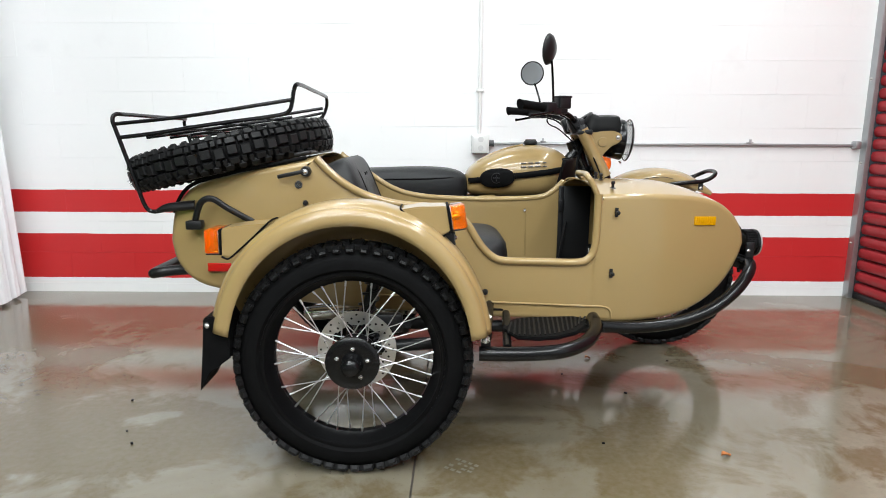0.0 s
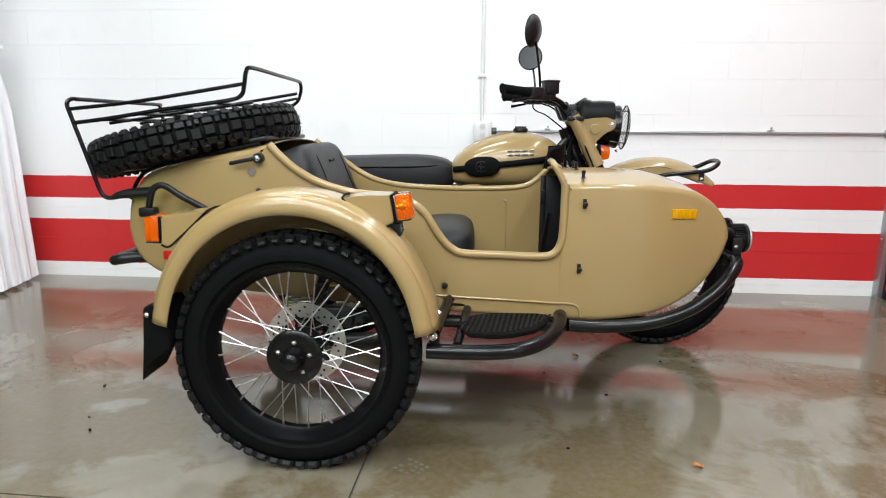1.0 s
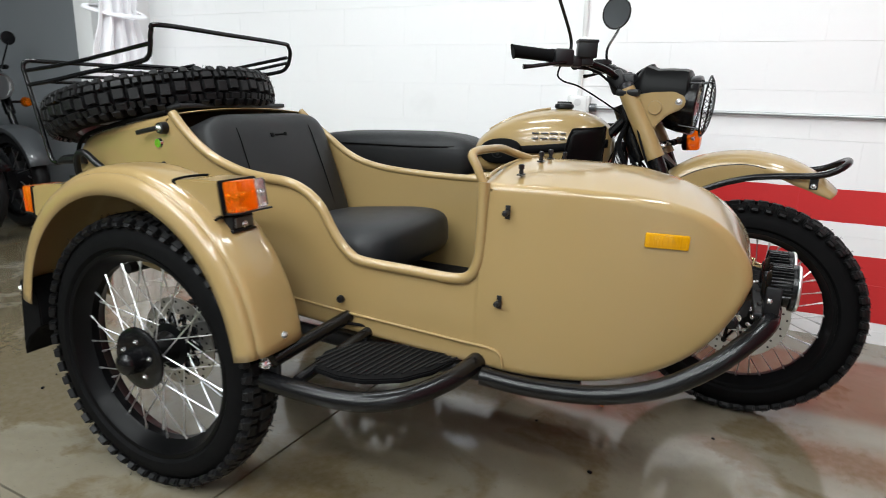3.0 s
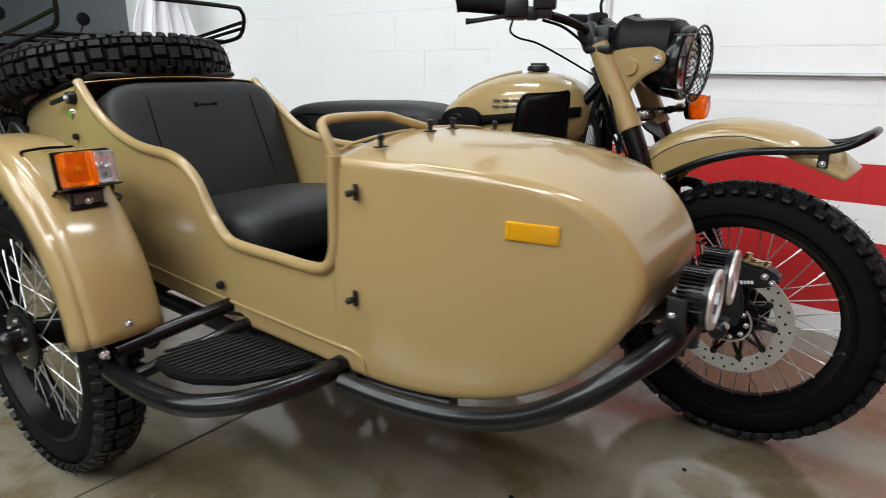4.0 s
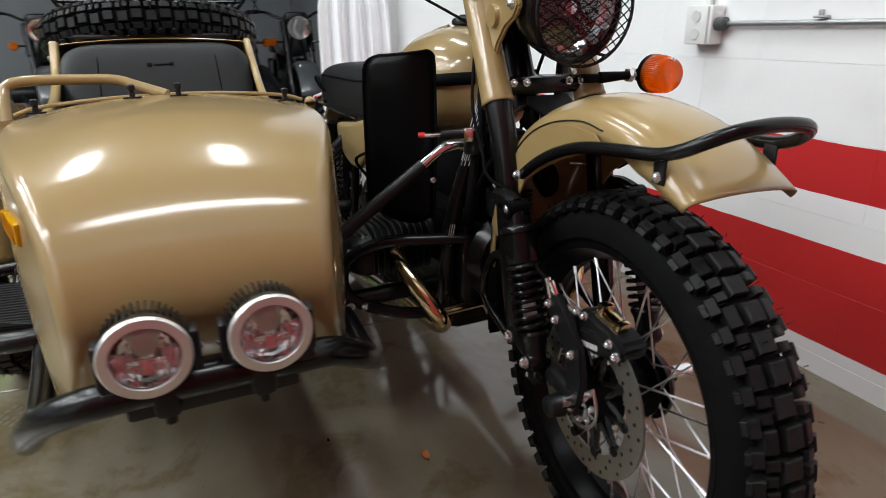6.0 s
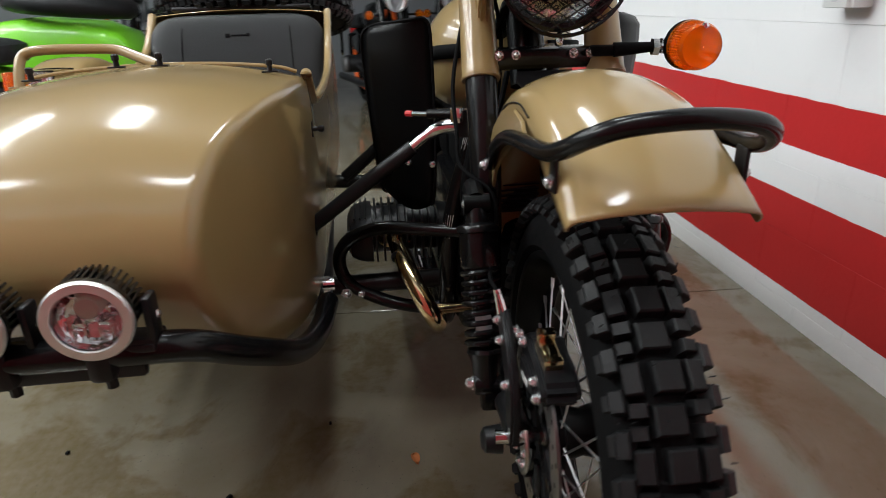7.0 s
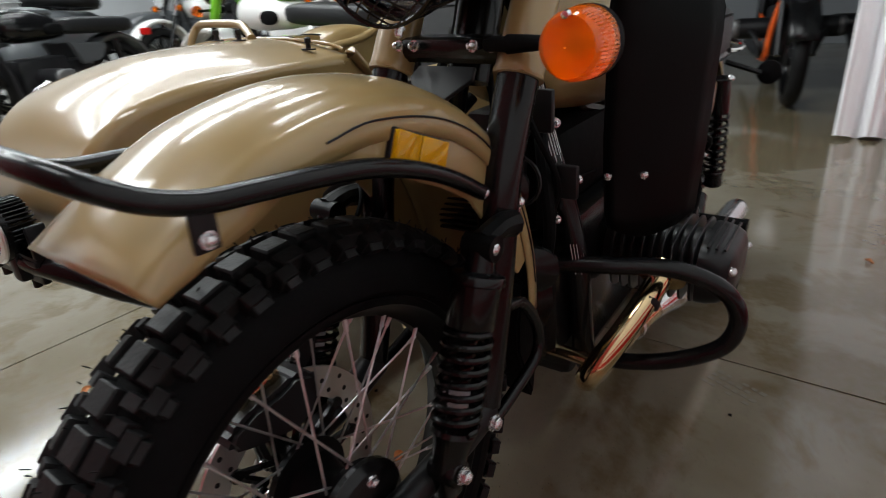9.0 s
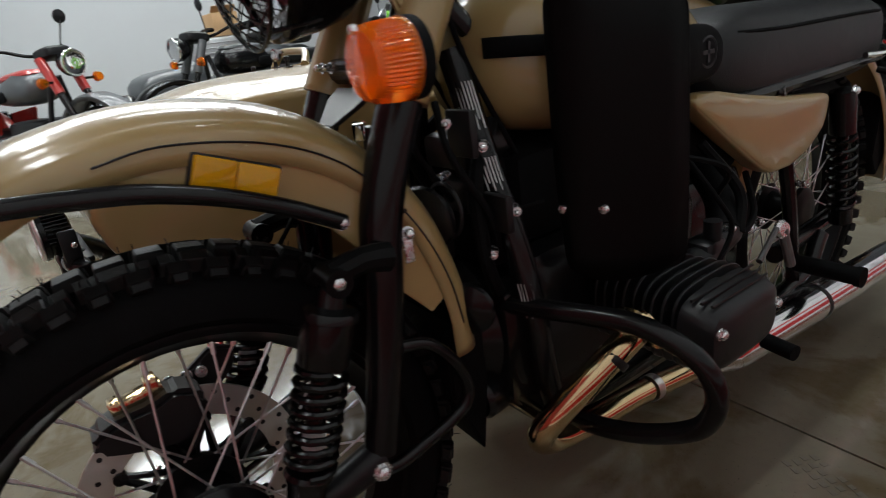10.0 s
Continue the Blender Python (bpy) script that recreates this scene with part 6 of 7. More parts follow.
def rear_side(s):
    y = CY + s * 0.15
    top, low = V(-0.02, y, 0.66), V(-0.07, y, 0.36)
    f = facing(top, low - top)
    L = (low - top).length
    sh = part("rear_shock", join(rod(top, low, 0.012, 12), rod(top, top.lerp(low, 0.3), 0.026, 16), rod(top.lerp(low, 0.88), low, 0.024, 14)), BLACK, rig, "black rear shock absorber")
    part("spring", tube([f @ V(0.026 * math.cos(k * 0.6), 0.026 * math.sin(k * 0.6), L * (0.3 + 0.58 * k / 84)) for k in range(85)], 0.0045, 6, 1), BLACK, sh, "black coil spring")
    part("bolt", bolt(top + V(0, s * 0.02, 0), (0, s, 0), 0.01, 0.01), ZINC, sh)
    part("grab_handle", tube([(-0.14, CY + s * 0.14, 0.715), (-0.20, CY + s * 0.155, 0.712), (-0.28, CY + s * 0.15, 0.715), (-0.36, CY + s * 0.10, 0.72)], 0.007, 8, 4), CHROME, sh, "chrome tail rail")
    part("tail_indicator", join(lathe([(0.001, 0.04), (0.025, 0.036), (0.033, 0.02), (0.034, 0.0), (0.001, -0.01)], 20, facing((-0.34, CY + s * 0.22, 0.63), (-1, 0, 0)))), RUBBER, sh)
    part("indicator_stalk", rod((-0.33, CY + s * 0.10, 0.66), (-0.33, CY + s * 0.20, 0.63), 0.008, 8), SATIN, sh)


both(rear_side)
part("tail_flap", side_plate([(-0.50, 0.58), (-0.47, 0.60), (-0.43, 0.42), (-0.47, 0.36), (-0.51, 0.40)], 0.15, CY, 0.003), RUBBER, rig, "black rubber rear flap")

# -- frame and engine --
fr = part("frame", tube([(0.89, CY, 0.98), (0.95, CY, 0.84), (0.965, CY, 0.80)], 0.032, 14, 2), BLACK, rig, "black tubular motorcycle frame")


def frame_side(s):
    part("down_tube", tube([(0.905, CY + s * 0.045, 0.86), (0.899, CY + s * 0.060, 0.795), (0.892, CY + s * 0.085, 0.70), (0.884, CY + s * 0.115, 0.60), (0.878, CY + s * 0.134, 0.50), (0.86, CY + s * 0.14, 0.36), (0.80, CY + s * 0.14, 0.28), (0.5, CY + s * 0.14, 0.262), (0.1, CY + s * 0.14, 0.27), (-0.02, CY + s * 0.13, 0.34)], 0.0185, 12, 5), BLACK, fr, "black frame down tube")
    part("top_tube", tube([(0.90, CY + s * 0.02, 0.93), (0.7, CY + s * 0.06, 0.72), (0.4, CY + s * 0.10, 0.70), (0.1, CY + s * 0.12, 0.70), (-0.3, CY + s * 0.11, 0.70)], 0.015, 10, 4), BLACK, fr)
    part("seat_tube", tube([(0.20, CY + s * 0.12, 0.70), (0.15, CY + s * 0.13, 0.5), (0.12, CY + s * 0.14, 0.28)], 0.0145, 10, 4), BLACK, fr)
    part("swing_arm", rod((0.15, CY + s * 0.11, 0.34), (-0.12, CY + s * 0.11, 0.352), 0.02, 12), BLACK, fr)
    run = smooth_path([V(0.899, CY + s * 0.054, 0.82), V(0.892, CY + s * 0.085, 0.70), V(0.884, CY + s * 0.115, 0.60), V(0.878, CY + s * 0.134, 0.50)], 10)
    for k, (a, b) in enumerate(((0, 5), (8, 12), (25, 30))):
        for j in range(7):
            t = radians(10 + 14 * j)
            out = V(math.cos(t), s * math.sin(t), 0) * 0.0188
            part("tube_label", tube([p + out for p in run[a:b + 1 - (j + k) % 2]], 0.0009, 4, 1), GREYLINE, fr, "pale printed line on the frame tube")


both(frame_side)
eng = part("engine", box(0.40, 0.25, 0.30, (0.66, CY, 0.43), 0.03), BLACK, rig, "black flat-twin engine")
part("timing_case", box(0.12, 0.24, 0.20, (0.86, CY, 0.44), 0.03), BLACK, eng)
part("gearbox", box(0.26, 0.18, 0.26, (0.36, CY, 0.44), 0.04), BLACK, eng)
part("sump", box(0.36, 0.22, 0.07, (0.66, CY, 0.29), 0.02), BLACK, eng)
part("alternator_case", lathe([(0.001, 0.03), (0.09, 0.028), (0.11, 0.0)], 28, facing((0.92, CY, 0.46), (1, 0, 0))), BLACK, eng)
part("oil_filter", lathe([(0.001, 0.05), (0.03, 0.048), (0.036, 0.04), (0.036, 0.0)], 20, facing((0.90, CY + 0.06, 0.36), (1, 0.1, 0))), BLACK, eng)
part("electrics_tray", box(0.06, 0.14, 0.17, (0.86, CY, 0.63), 0.025), RUBBER, eng)
part("regulator", box(0.04, 0.09, 0.06, (0.94, CY - 0.02, 0.60), 0.006), SATIN, eng)
for k in range(6):
    part("regulator_fin", box(0.012, 0.085, 0.003, (0.966, CY - 0.02, 0.575 + 0.010 * k), 0), SATIN, eng)
part("breather_hose", tube([(0.90, CY + 0.09, 0.52), (0.935, CY + 0.11, 0.60), (0.92, CY + 0.09, 0.70), (0.86, CY + 0.06, 0.76)], 0.010, 10, 6), RUBBER, eng)
part("breather_hose", tube([(0.90, CY - 0.09, 0.52), (0.935, CY - 0.11, 0.60), (0.92, CY - 0.09, 0.70), (0.86, CY - 0.06, 0.76)], 0.010, 10, 6), RUBBER, eng)
part("front_cover", lathe([(0.04, 0.012), (0.07, 0.014), (0.075, 0.0)], 28, facing((0.95, CY, 0.46), (1, 0, 0))), SATIN, eng)
part("air_box", box(0.26, 0.20, 0.14, (0.40, CY, 0.63), 0.03), RUBBER, eng)
part("air_filter", box(0.28, 0.19, 0.14, (0.71, CY, 0.645), 0.03), RUBBER, eng)
part("horn", lathe([(0.001, 0.014), (0.02, 0.012), (0.042, 0.006), (0.045, 0.0), (0.03, -0.02), (0.012, -0.04)], 24, facing((0.985, CY + 0.055, 0.655), (0.9, 0.4, 0))), BLACK, eng, "round black horn")
part("horn", lathe([(0.001, 0.014), (0.02, 0.012), (0.036, 0.006), (0.038, 0.0), (0.03, -0.02), (0.012, -0.04)], 24, facing((0.965, CY + 0.10, 0.53), (0.9, 0.5, 0))), BLACK, eng, "round black horn")


def shield_x(t, z, s):
    """How far forward the curved leg shield stands, t across it from its inner edge."""
    if s > 0:
        return 0.832 + (z - 0.545) * 0.04 - (0.118 - 0.075 * (z - 0.545)) * t ** 1.3 + 0.010 * math.sin(math.pi * t)
    return 0.872 - (0.90 - z) * 0.045 - (0.082 + 0.19 * (0.90 - z)) * t ** 1.4 + 0.010 * math.sin(math.pi * t)


def cylinder(s):
    x, z = 0.711 - 0.02 * s, 0.472
    cyl = part("cylinder", rod((x, CY + s * 0.12, z), (x, CY + s * 0.30, z), 0.052, 24), SATIN, rig, "black finned engine cylinder")
    for k in range(9):
        y = CY + s * (0.150 + 0.0165 * k)
        w = 0.160 if k < 6 else 0.172
        part("fin", grid([[V(x + w / 2 * q * math.copysign(abs(math.cos(t)) ** 0.55, math.cos(t)), yy, z + 0.060 * q * math.copysign(abs(math.sin(t)) ** 0.55, math.sin(t))) for t in [2 * math.pi * j / 28 for j in range(28)]] for yy, q in ((y - 0.0022, 0.985), (y - 0.0012, 1), (y + 0.0012, 1), (y + 0.0022, 0.985))], closed_v=True, caps=True), SATIN, cyl)
    rows = []
    for y, w, h in ((0.290, 0.088, 0.054), (0.305, 0.089, 0.053), (0.322, 0.086, 0.049), (0.336, 0.078, 0.042), (0.343, 0.060, 0.030)):
        rows.append([V(x + w * math.copysign(abs(math.cos(t)) ** 0.5, math.cos(t)), CY + s * y, z - 0.002 + h * math.copysign(abs(math.sin(t)) ** 0.5, math.sin(t))) for t in [2 * math.pi * k / 28 for k in range(28)]])
    part("rocker_cover", grid(rows, closed_v=True, caps=True), SATIN, cyl, "black rocker cover")
    for k in range(3):
        part("cover_rib", tube([V(x - 0.074 + 0.004 * k, CY + s * (0.302 + 0.012 * k), z + 0.0515 - 0.002 * k), V(x, CY + s * (0.302 + 0.012 * k), z + 0.0520 - 0.002 * k), V(x + 0.074 - 0.004 * k, CY + s * (0.302 + 0.012 * k), z + 0.0515 - 0.002 * k)], 0.0022, 6, 3), SATIN, cyl)
    for dx, dz in ((0.066, 0.014), (-0.070, 0.006)):
        part("cover_bolt", bolt((x + dx, CY + s * 0.338, z + dz), (0, s, 0), 0.008, 0.008), ZINC, cyl)
    part("carburettor", join(box(0.06, 0.05, 0.065, (0.575, CY + s * 0.205, 0.50), 0.014), rod((0.50, CY + s * 0.20, 0.52), (0.66, CY + s * 0.215, 0.49), 0.024, 14), rod((0.57, CY + s * 0.215, 0.53), (0.57, CY + s * 0.215, 0.56), 0.014, 12)), SATIN, cyl, "black throttle body")
    part("intake_hose", tube([(0.51, CY + s * 0.20, 0.52), (0.46, CY + s * 0.16, 0.56), (0.42, CY + s * 0.10, 0.60)], 0.026, 12, 4), RUBBER, cyl)
    part("cable", tube([(0.57, CY + s * 0.22, 0.60), (0.62, CY + s * 0.26, 0.66), (0.72, CY + s * 0.2, 0.70)], 0.004, 6, 5), RUBBER, cyl)
    # exhaust
    hp = part("exhaust_header", tube([(0.775, CY + s * 0.243, 0.482), (0.815, CY + s * 0.238, 0.463), (0.875, CY + s * 0.218, 0.418), (0.920, CY + s * 0.190, 0.366), (0.922, CY + s * 0.172, 0.332), (0.885, CY + s * 0.164, 0.307), (0.81, CY + s * 0.164, 0.295), (0.70, CY + s * 0.165, 0.288), (0.55, CY + s * 0.172, 0.270)], 0.0195, 16, 6), HEAT, rig, "heat-tinted chrome exhaust header")
    part("flange", lathe([(0.02, 0.012), (0.038, 0.010), (0.040, 0.0), (0.02, -0.004)], 22, facing((0.785, CY + s * 0.243, 0.478), (0.8, 0, -0.5))), HEAT, hp, "finned header flange")
    part("clamp", lathe([(0.0215, 0.006), (0.0225, 0.004), (0.0225, -0.004), (0.0215, -0.006)], 18, facing((0.835, CY + s * 0.232, 0.445), (0.7, -0.2 * s, -0.6)), caps=False), SATIN, hp)
    part("probe", rod((0.815, CY + s * 0.238, 0.475), (0.852, CY + s * 0.232, 0.52), 0.0045, 8), CHROME, hp)
    part("muffler", tube([(0.55, CY + s * 0.172, 0.270), (0.47, CY + s * 0.178, 0.262), (0.40, CY + s * 0.18, 0.256), (0.0, CY + s * 0.185, 0.228), (-0.30, CY + s * 0.185, 0.208), (-0.34, CY + s * 0.185, 0.205)], [0.021, 0.03, 0.039, 0.039, 0.037, 0.020], 22, 5), CHROME, hp, "long chrome muffler")
    part("band", lathe([(0.041, 0.006), (0.041, -0.006)], 20, facing((0.12, CY + s * 0.183, 0.236), (1, 0, 0.05)), caps=False), SATIN, hp)
    part("clamp", lathe([(0.0225, 0.008), (0.0225, -0.008)], 18, facing((0.66, CY + s * 0.167, 0.284), (1, 0, 0.1)), caps=False), STEEL, hp)
    part("crash_bar", tube([(0.90, CY + s * 0.10, 0.512), (0.875, CY + s * 0.18, 0.515), (0.84, CY + s * 0.27, 0.512), (0.818, CY + s * 0.336, 0.485), (0.808, CY + s * 0.364, 0.437), (0.812, CY + s * 0.348, 0.382), (0.825, CY + s * 0.28, 0.343), (0.84, CY + s * 0.20, 0.325), (0.845, CY + s * 0.13, 0.325)], 0.0142, 14, 6), BLACK, rig, "black rubber-covered crash bar")
    part("foot_peg", join(rod((0.13, CY + s * 0.15, 0.325), (0.135, CY + s * 0.27, 0.325), 0.0185, 12), lathe([(0.021, 0.006), (0.021, -0.006)], 14, facing((0.135, CY + s * 0.272, 0.325), (0, 1, 0)))), RUBBER, rig, "black rubber foot peg")
    # leg shield
    rows = []
    for z, w0, w1 in ((0.560, 0.168, 0.250), (0.580, 0.160, 0.263), (0.70, 0.155, 0.273), (0.86, 0.158, 0.283), (0.895, 0.160, 0.281), (0.908, 0.164, 0.270), (0.914, 0.175, 0.250)):
        row = []
        for k in range(9):
            t = k / 8
            row.append(V(shield_x(t, z, s), CY + s * (w0 + (w1 - w0) * t), z - 0.010 * t - (0.014 * math.sin(math.pi * t) if z < 0.57 else 0)))
        rows.append(row)
    shield = part("leg_shield", grid(rows), SHIELD, rig, "curved black leg shield", angle=60)
    shield.modifiers.new("t", "SOLIDIFY").thickness = 0.005
    edge = [r[0] for r in rows] + rows[-1][1:-1] + [r[-1] for r in rows[::-1]]
    part("edging", tube(edge, 0.003, 6, 2), RUBBER, shield, "black rubber edging")
    for y, z in ((0.208, 0.645), (0.162, 0.645)):
        part("screw", lathe([(0.001, 0.006), (0.005, 0.005), (0.007, 0.0)], 12, facing((shield_x((y - 0.155) / 0.125, z, s) + 0.003, CY + s * y, z), (1, s * 0.3, 0))), ZINC, shield)


both(cylinder)
cross = part("exhaust_crossover", tube([(0.908, CY - 0.185, 0.350), (0.903, CY - 0.06, 0.352), (0.898, CY + 0.06, 0.354), (0.905, CY + 0.18, 0.354)], 0.0115, 12, 4), HEAT, rig, "tinted chrome pipe joining the two headers")
for y in (-0.055, 0.03):
    part("clamp", join(lathe([(0.0135, 0.006), (0.0145, 0.004), (0.0145, -0.004), (0.0135, -0.006)], 14, facing((0.902, CY + y, 0.353), (0, 1, 0)), caps=False), rod((0.906, CY + y, 0.338), (0.922, CY + y, 0.330), 0.004, 8)), STEEL, cross)
part("shift_pedal", join(rod((0.47, CY + 0.20, 0.335), (0.485, CY + 0.27, 0.332), 0.006, 8), rod((0.484, CY + 0.262, 0.332), (0.492, CY + 0.315, 0.330), 0.0135, 12)), RUBBER, rig, "black rubber gear pedal")
lv = part("brake_lever", rod((0.912, 0.968, 0.753), (0.934, 1.002, 0.7546), 0.0045, 10), CHROME, rig, "chrome parking lever with red tip")
part("tip", rod((0.907, 0.960, 0.753), (0.914, 0.971, 0.7533), 0.0056, 10), REDBIT, lv, "red plastic tip")
part("lever_head", box(0.020, 0.020, 0.027, (0, 0, 0), 0.003, pose(0.9625, 1.046, 0.756, 0, 0, 57)), CHROME, lv)
part("lever_sleeve", rod((0.932, 0.999, 0.7545), (0.958, 1.039, 0.757), 0.0095, 14), BLACK, lv, "black lever sleeve")
part("lever_block", box(0.018, 0.03, 0.05, (0.950, 1.058, 0.738), 0.004), SATIN, lv)
part("wiring", tube([(0.93, CY - 0.02, 0.95), (0.90, CY - 0.06, 0.86), (0.93, CY - 0.08, 0.78), (0.90, CY - 0.05, 0.66), (0.86, CY - 0.02, 0.60)], 0.008, 8, 6), RUBBER, rig, "black wiring loom")
part("ignition_coil", join(box(0.09, 0.10, 0.05, (0.86, CY, 0.72), 0.012), box(0.06, 0.06, 0.05, (0.88, CY + 0.02, 0.66), 0.01)), SATIN, rig, "black electrical box")

part("gear_linkage", lathe([(0.001, 0.012), (0.014, 0.012), (0.019, 0.006), (0.019, 0.0)], 20, facing((0.225, CY + 0.155, 0.43), (0.2, 1, 0.2))), ZINC, eng, "bright gearbox cap")
part("gear_lever", join(rod((0.225, CY + 0.16, 0.43), (0.19, CY + 0.165, 0.345), 0.010, 10), rod((0.25, CY + 0.16, 0.44), (0.33, CY + 0.17, 0.40), 0.006, 8)), ALU, eng)
part("horn_ring", tube([V(0.965, CY + 0.075 + 0.034 * math.cos(t), 0.665 + 0.036 * math.sin(t)) for t in [2 * math.pi * k / 20 for k in range(20)]], 0.003, 6, 1, closed=True), SATIN, eng)
for pts, r in (([(0.95, CY + 0.06, 0.80), (0.965, CY + 0.10, 0.74), (0.93, CY + 0.12, 0.66), (0.90, CY + 0.10, 0.60)], 0.005),
               ([(0.94, CY + 0.02, 0.82), (0.985, CY + 0.05, 0.76), (0.96, CY + 0.06, 0.70), (0.92, CY + 0.03, 0.66)], 0.004),
               ([(0.93, CY - 0.03, 0.82), (0.98, CY - 0.06, 0.75), (0.95, CY - 0.09, 0.66), (0.90, CY - 0.11, 0.55)], 0.005),
               ([(0.86, CY + 0.15, 0.66), (0.89, CY + 0.13, 0.655), (0.92, CY + 0.10, 0.648)], 0.003),
               ([(0.60, CY + 0.19, 0.66), (0.585, CY + 0.23, 0.60), (0.56, CY + 0.24, 0.55), (0.60, CY + 0.24, 0.50)], 0.004),
               ([(0.50, CY + 0.15, 0.66), (0.47, CY + 0.20, 0.58), (0.50, CY + 0.22, 0.52)], 0.009),
               ([(0.30, CY + 0.12, 0.56), (0.36, CY + 0.17, 0.50), (0.46, CY + 0.18, 0.47)], 0.006)):
    part("hose", tube(pts, r, 8, 6), RUBBER, eng)
for at, way in (((0.955, CY + 0.085, 0.775), (0.7, 0.7, 0)), ((0.925, CY + 0.115, 0.742), (0.7, 0.7, 0)), ((0.95, CY + 0.05, 0.70), (1, 0.4, 0)), ((0.90, CY + 0.14, 0.655), (0.6, 0.8, 0)), ((0.93, CY + 0.12, 0.60), (0.7, 0.7, 0)), ((0.55, CY + 0.235, 0.545), (0.3, 1, 0.3)), ((0.48, CY + 0.20, 0.53), (0.3, 1, 0)), ((0.40, CY + 0.17, 0.50), (0.3, 1, 0)), ((0.32, CY + 0.165, 0.475), (0.2, 1, 0)), ((0.14, CY + 0.16, 0.50), (0.2, 1, 0))):
    part("small_bolt", join(lathe([(0.0065, 0.0), (0.0065, -0.02)], 10, facing(at, way)), bolt(at, way, 0.005, 0.006)), ZINC, eng)
part("bracket", box(0.012, 0.05, 0.06, (0.935, CY + 0.09, 0.76), 0.003), SATIN, eng)
part("bracket", box(0.012, 0.05, 0.05, (0.915, CY + 0.12, 0.655), 0.003), SATIN, eng)

# ---- other parked machines ----
def simple_wheel(name, at, parent, r=0.33):
    rows = []
    for s in range(40):
        a = 2 * math.pi * s / 40
        rr = r + (0.006 if s % 2 else 0)
        rows.append([V(at[0] + (r - 0.05 + (rr - r + 0.05) * math.sin(t)) * math.cos(a), at[1] - 0.052 * math.cos(t), at[2] + (r - 0.05 + (rr - r + 0.05) * math.sin(t)) * math.sin(a)) for t in [math.pi * (k / 8 * 1.3 - 0.15) for k in range(9)]])
    w = part(name, grid(rows, closed_u=True), TREAD, parent, "black tyred spoked wheel")
    rim = [[V(at[0] + q * math.cos(a), at[1] + y, at[2] + q * math.sin(a)) for y, q in ((-0.03, r - 0.085), (0.03, r - 0.085), (0.036, r - 0.1), (0, r - 0.11), (-0.036, r - 0.1))] for a in [2 * math.pi * s / 32 for s in range(32)]]
    part("rim", grid(rim, closed_u=True, closed_v=True), BLACK, w)
    part("hub", lathe([(0.02, 0.06), (0.07, 0.05), (0.07, -0.05), (0.02, -0.06)], 18, facing(at, (0, 1, 0))), SATIN, w)
    for s in range(14):
        a = 2 * math.pi * s / 14
        part("spoke", rod(V(at[0] + 0.06 * math.cos(a + .5), at[1] + 0.03 * (-1) ** s, at[2] + 0.06 * math.sin(a + .5)), V(at[0] + (r - .1) * math.cos(a), at[1], at[2] + (r - .1) * math.sin(a)), 0.0025, 5), SPOKE, w)
    return w


def simple_guard(name, at, r, d0, d1, paint, parent, w=0.085):
    rows = [[V(at[0] + (r + h) * math.cos(radians(d)), at[1] + y, at[2] + (r + h) * math.sin(radians(d))) for y, h in ((-w, -0.05), (-w, -0.02), (-w * .6, -0.004), (0, 0), (w * .6, -0.004), (w, -0.02), (w, -0.05))] for d in range(d0, d1 + 1, 8)]
    g = part(name, grid(rows), paint, parent)
    g.modifiers.new("t", "SOLIDIFY").thickness = 0.004
    return g


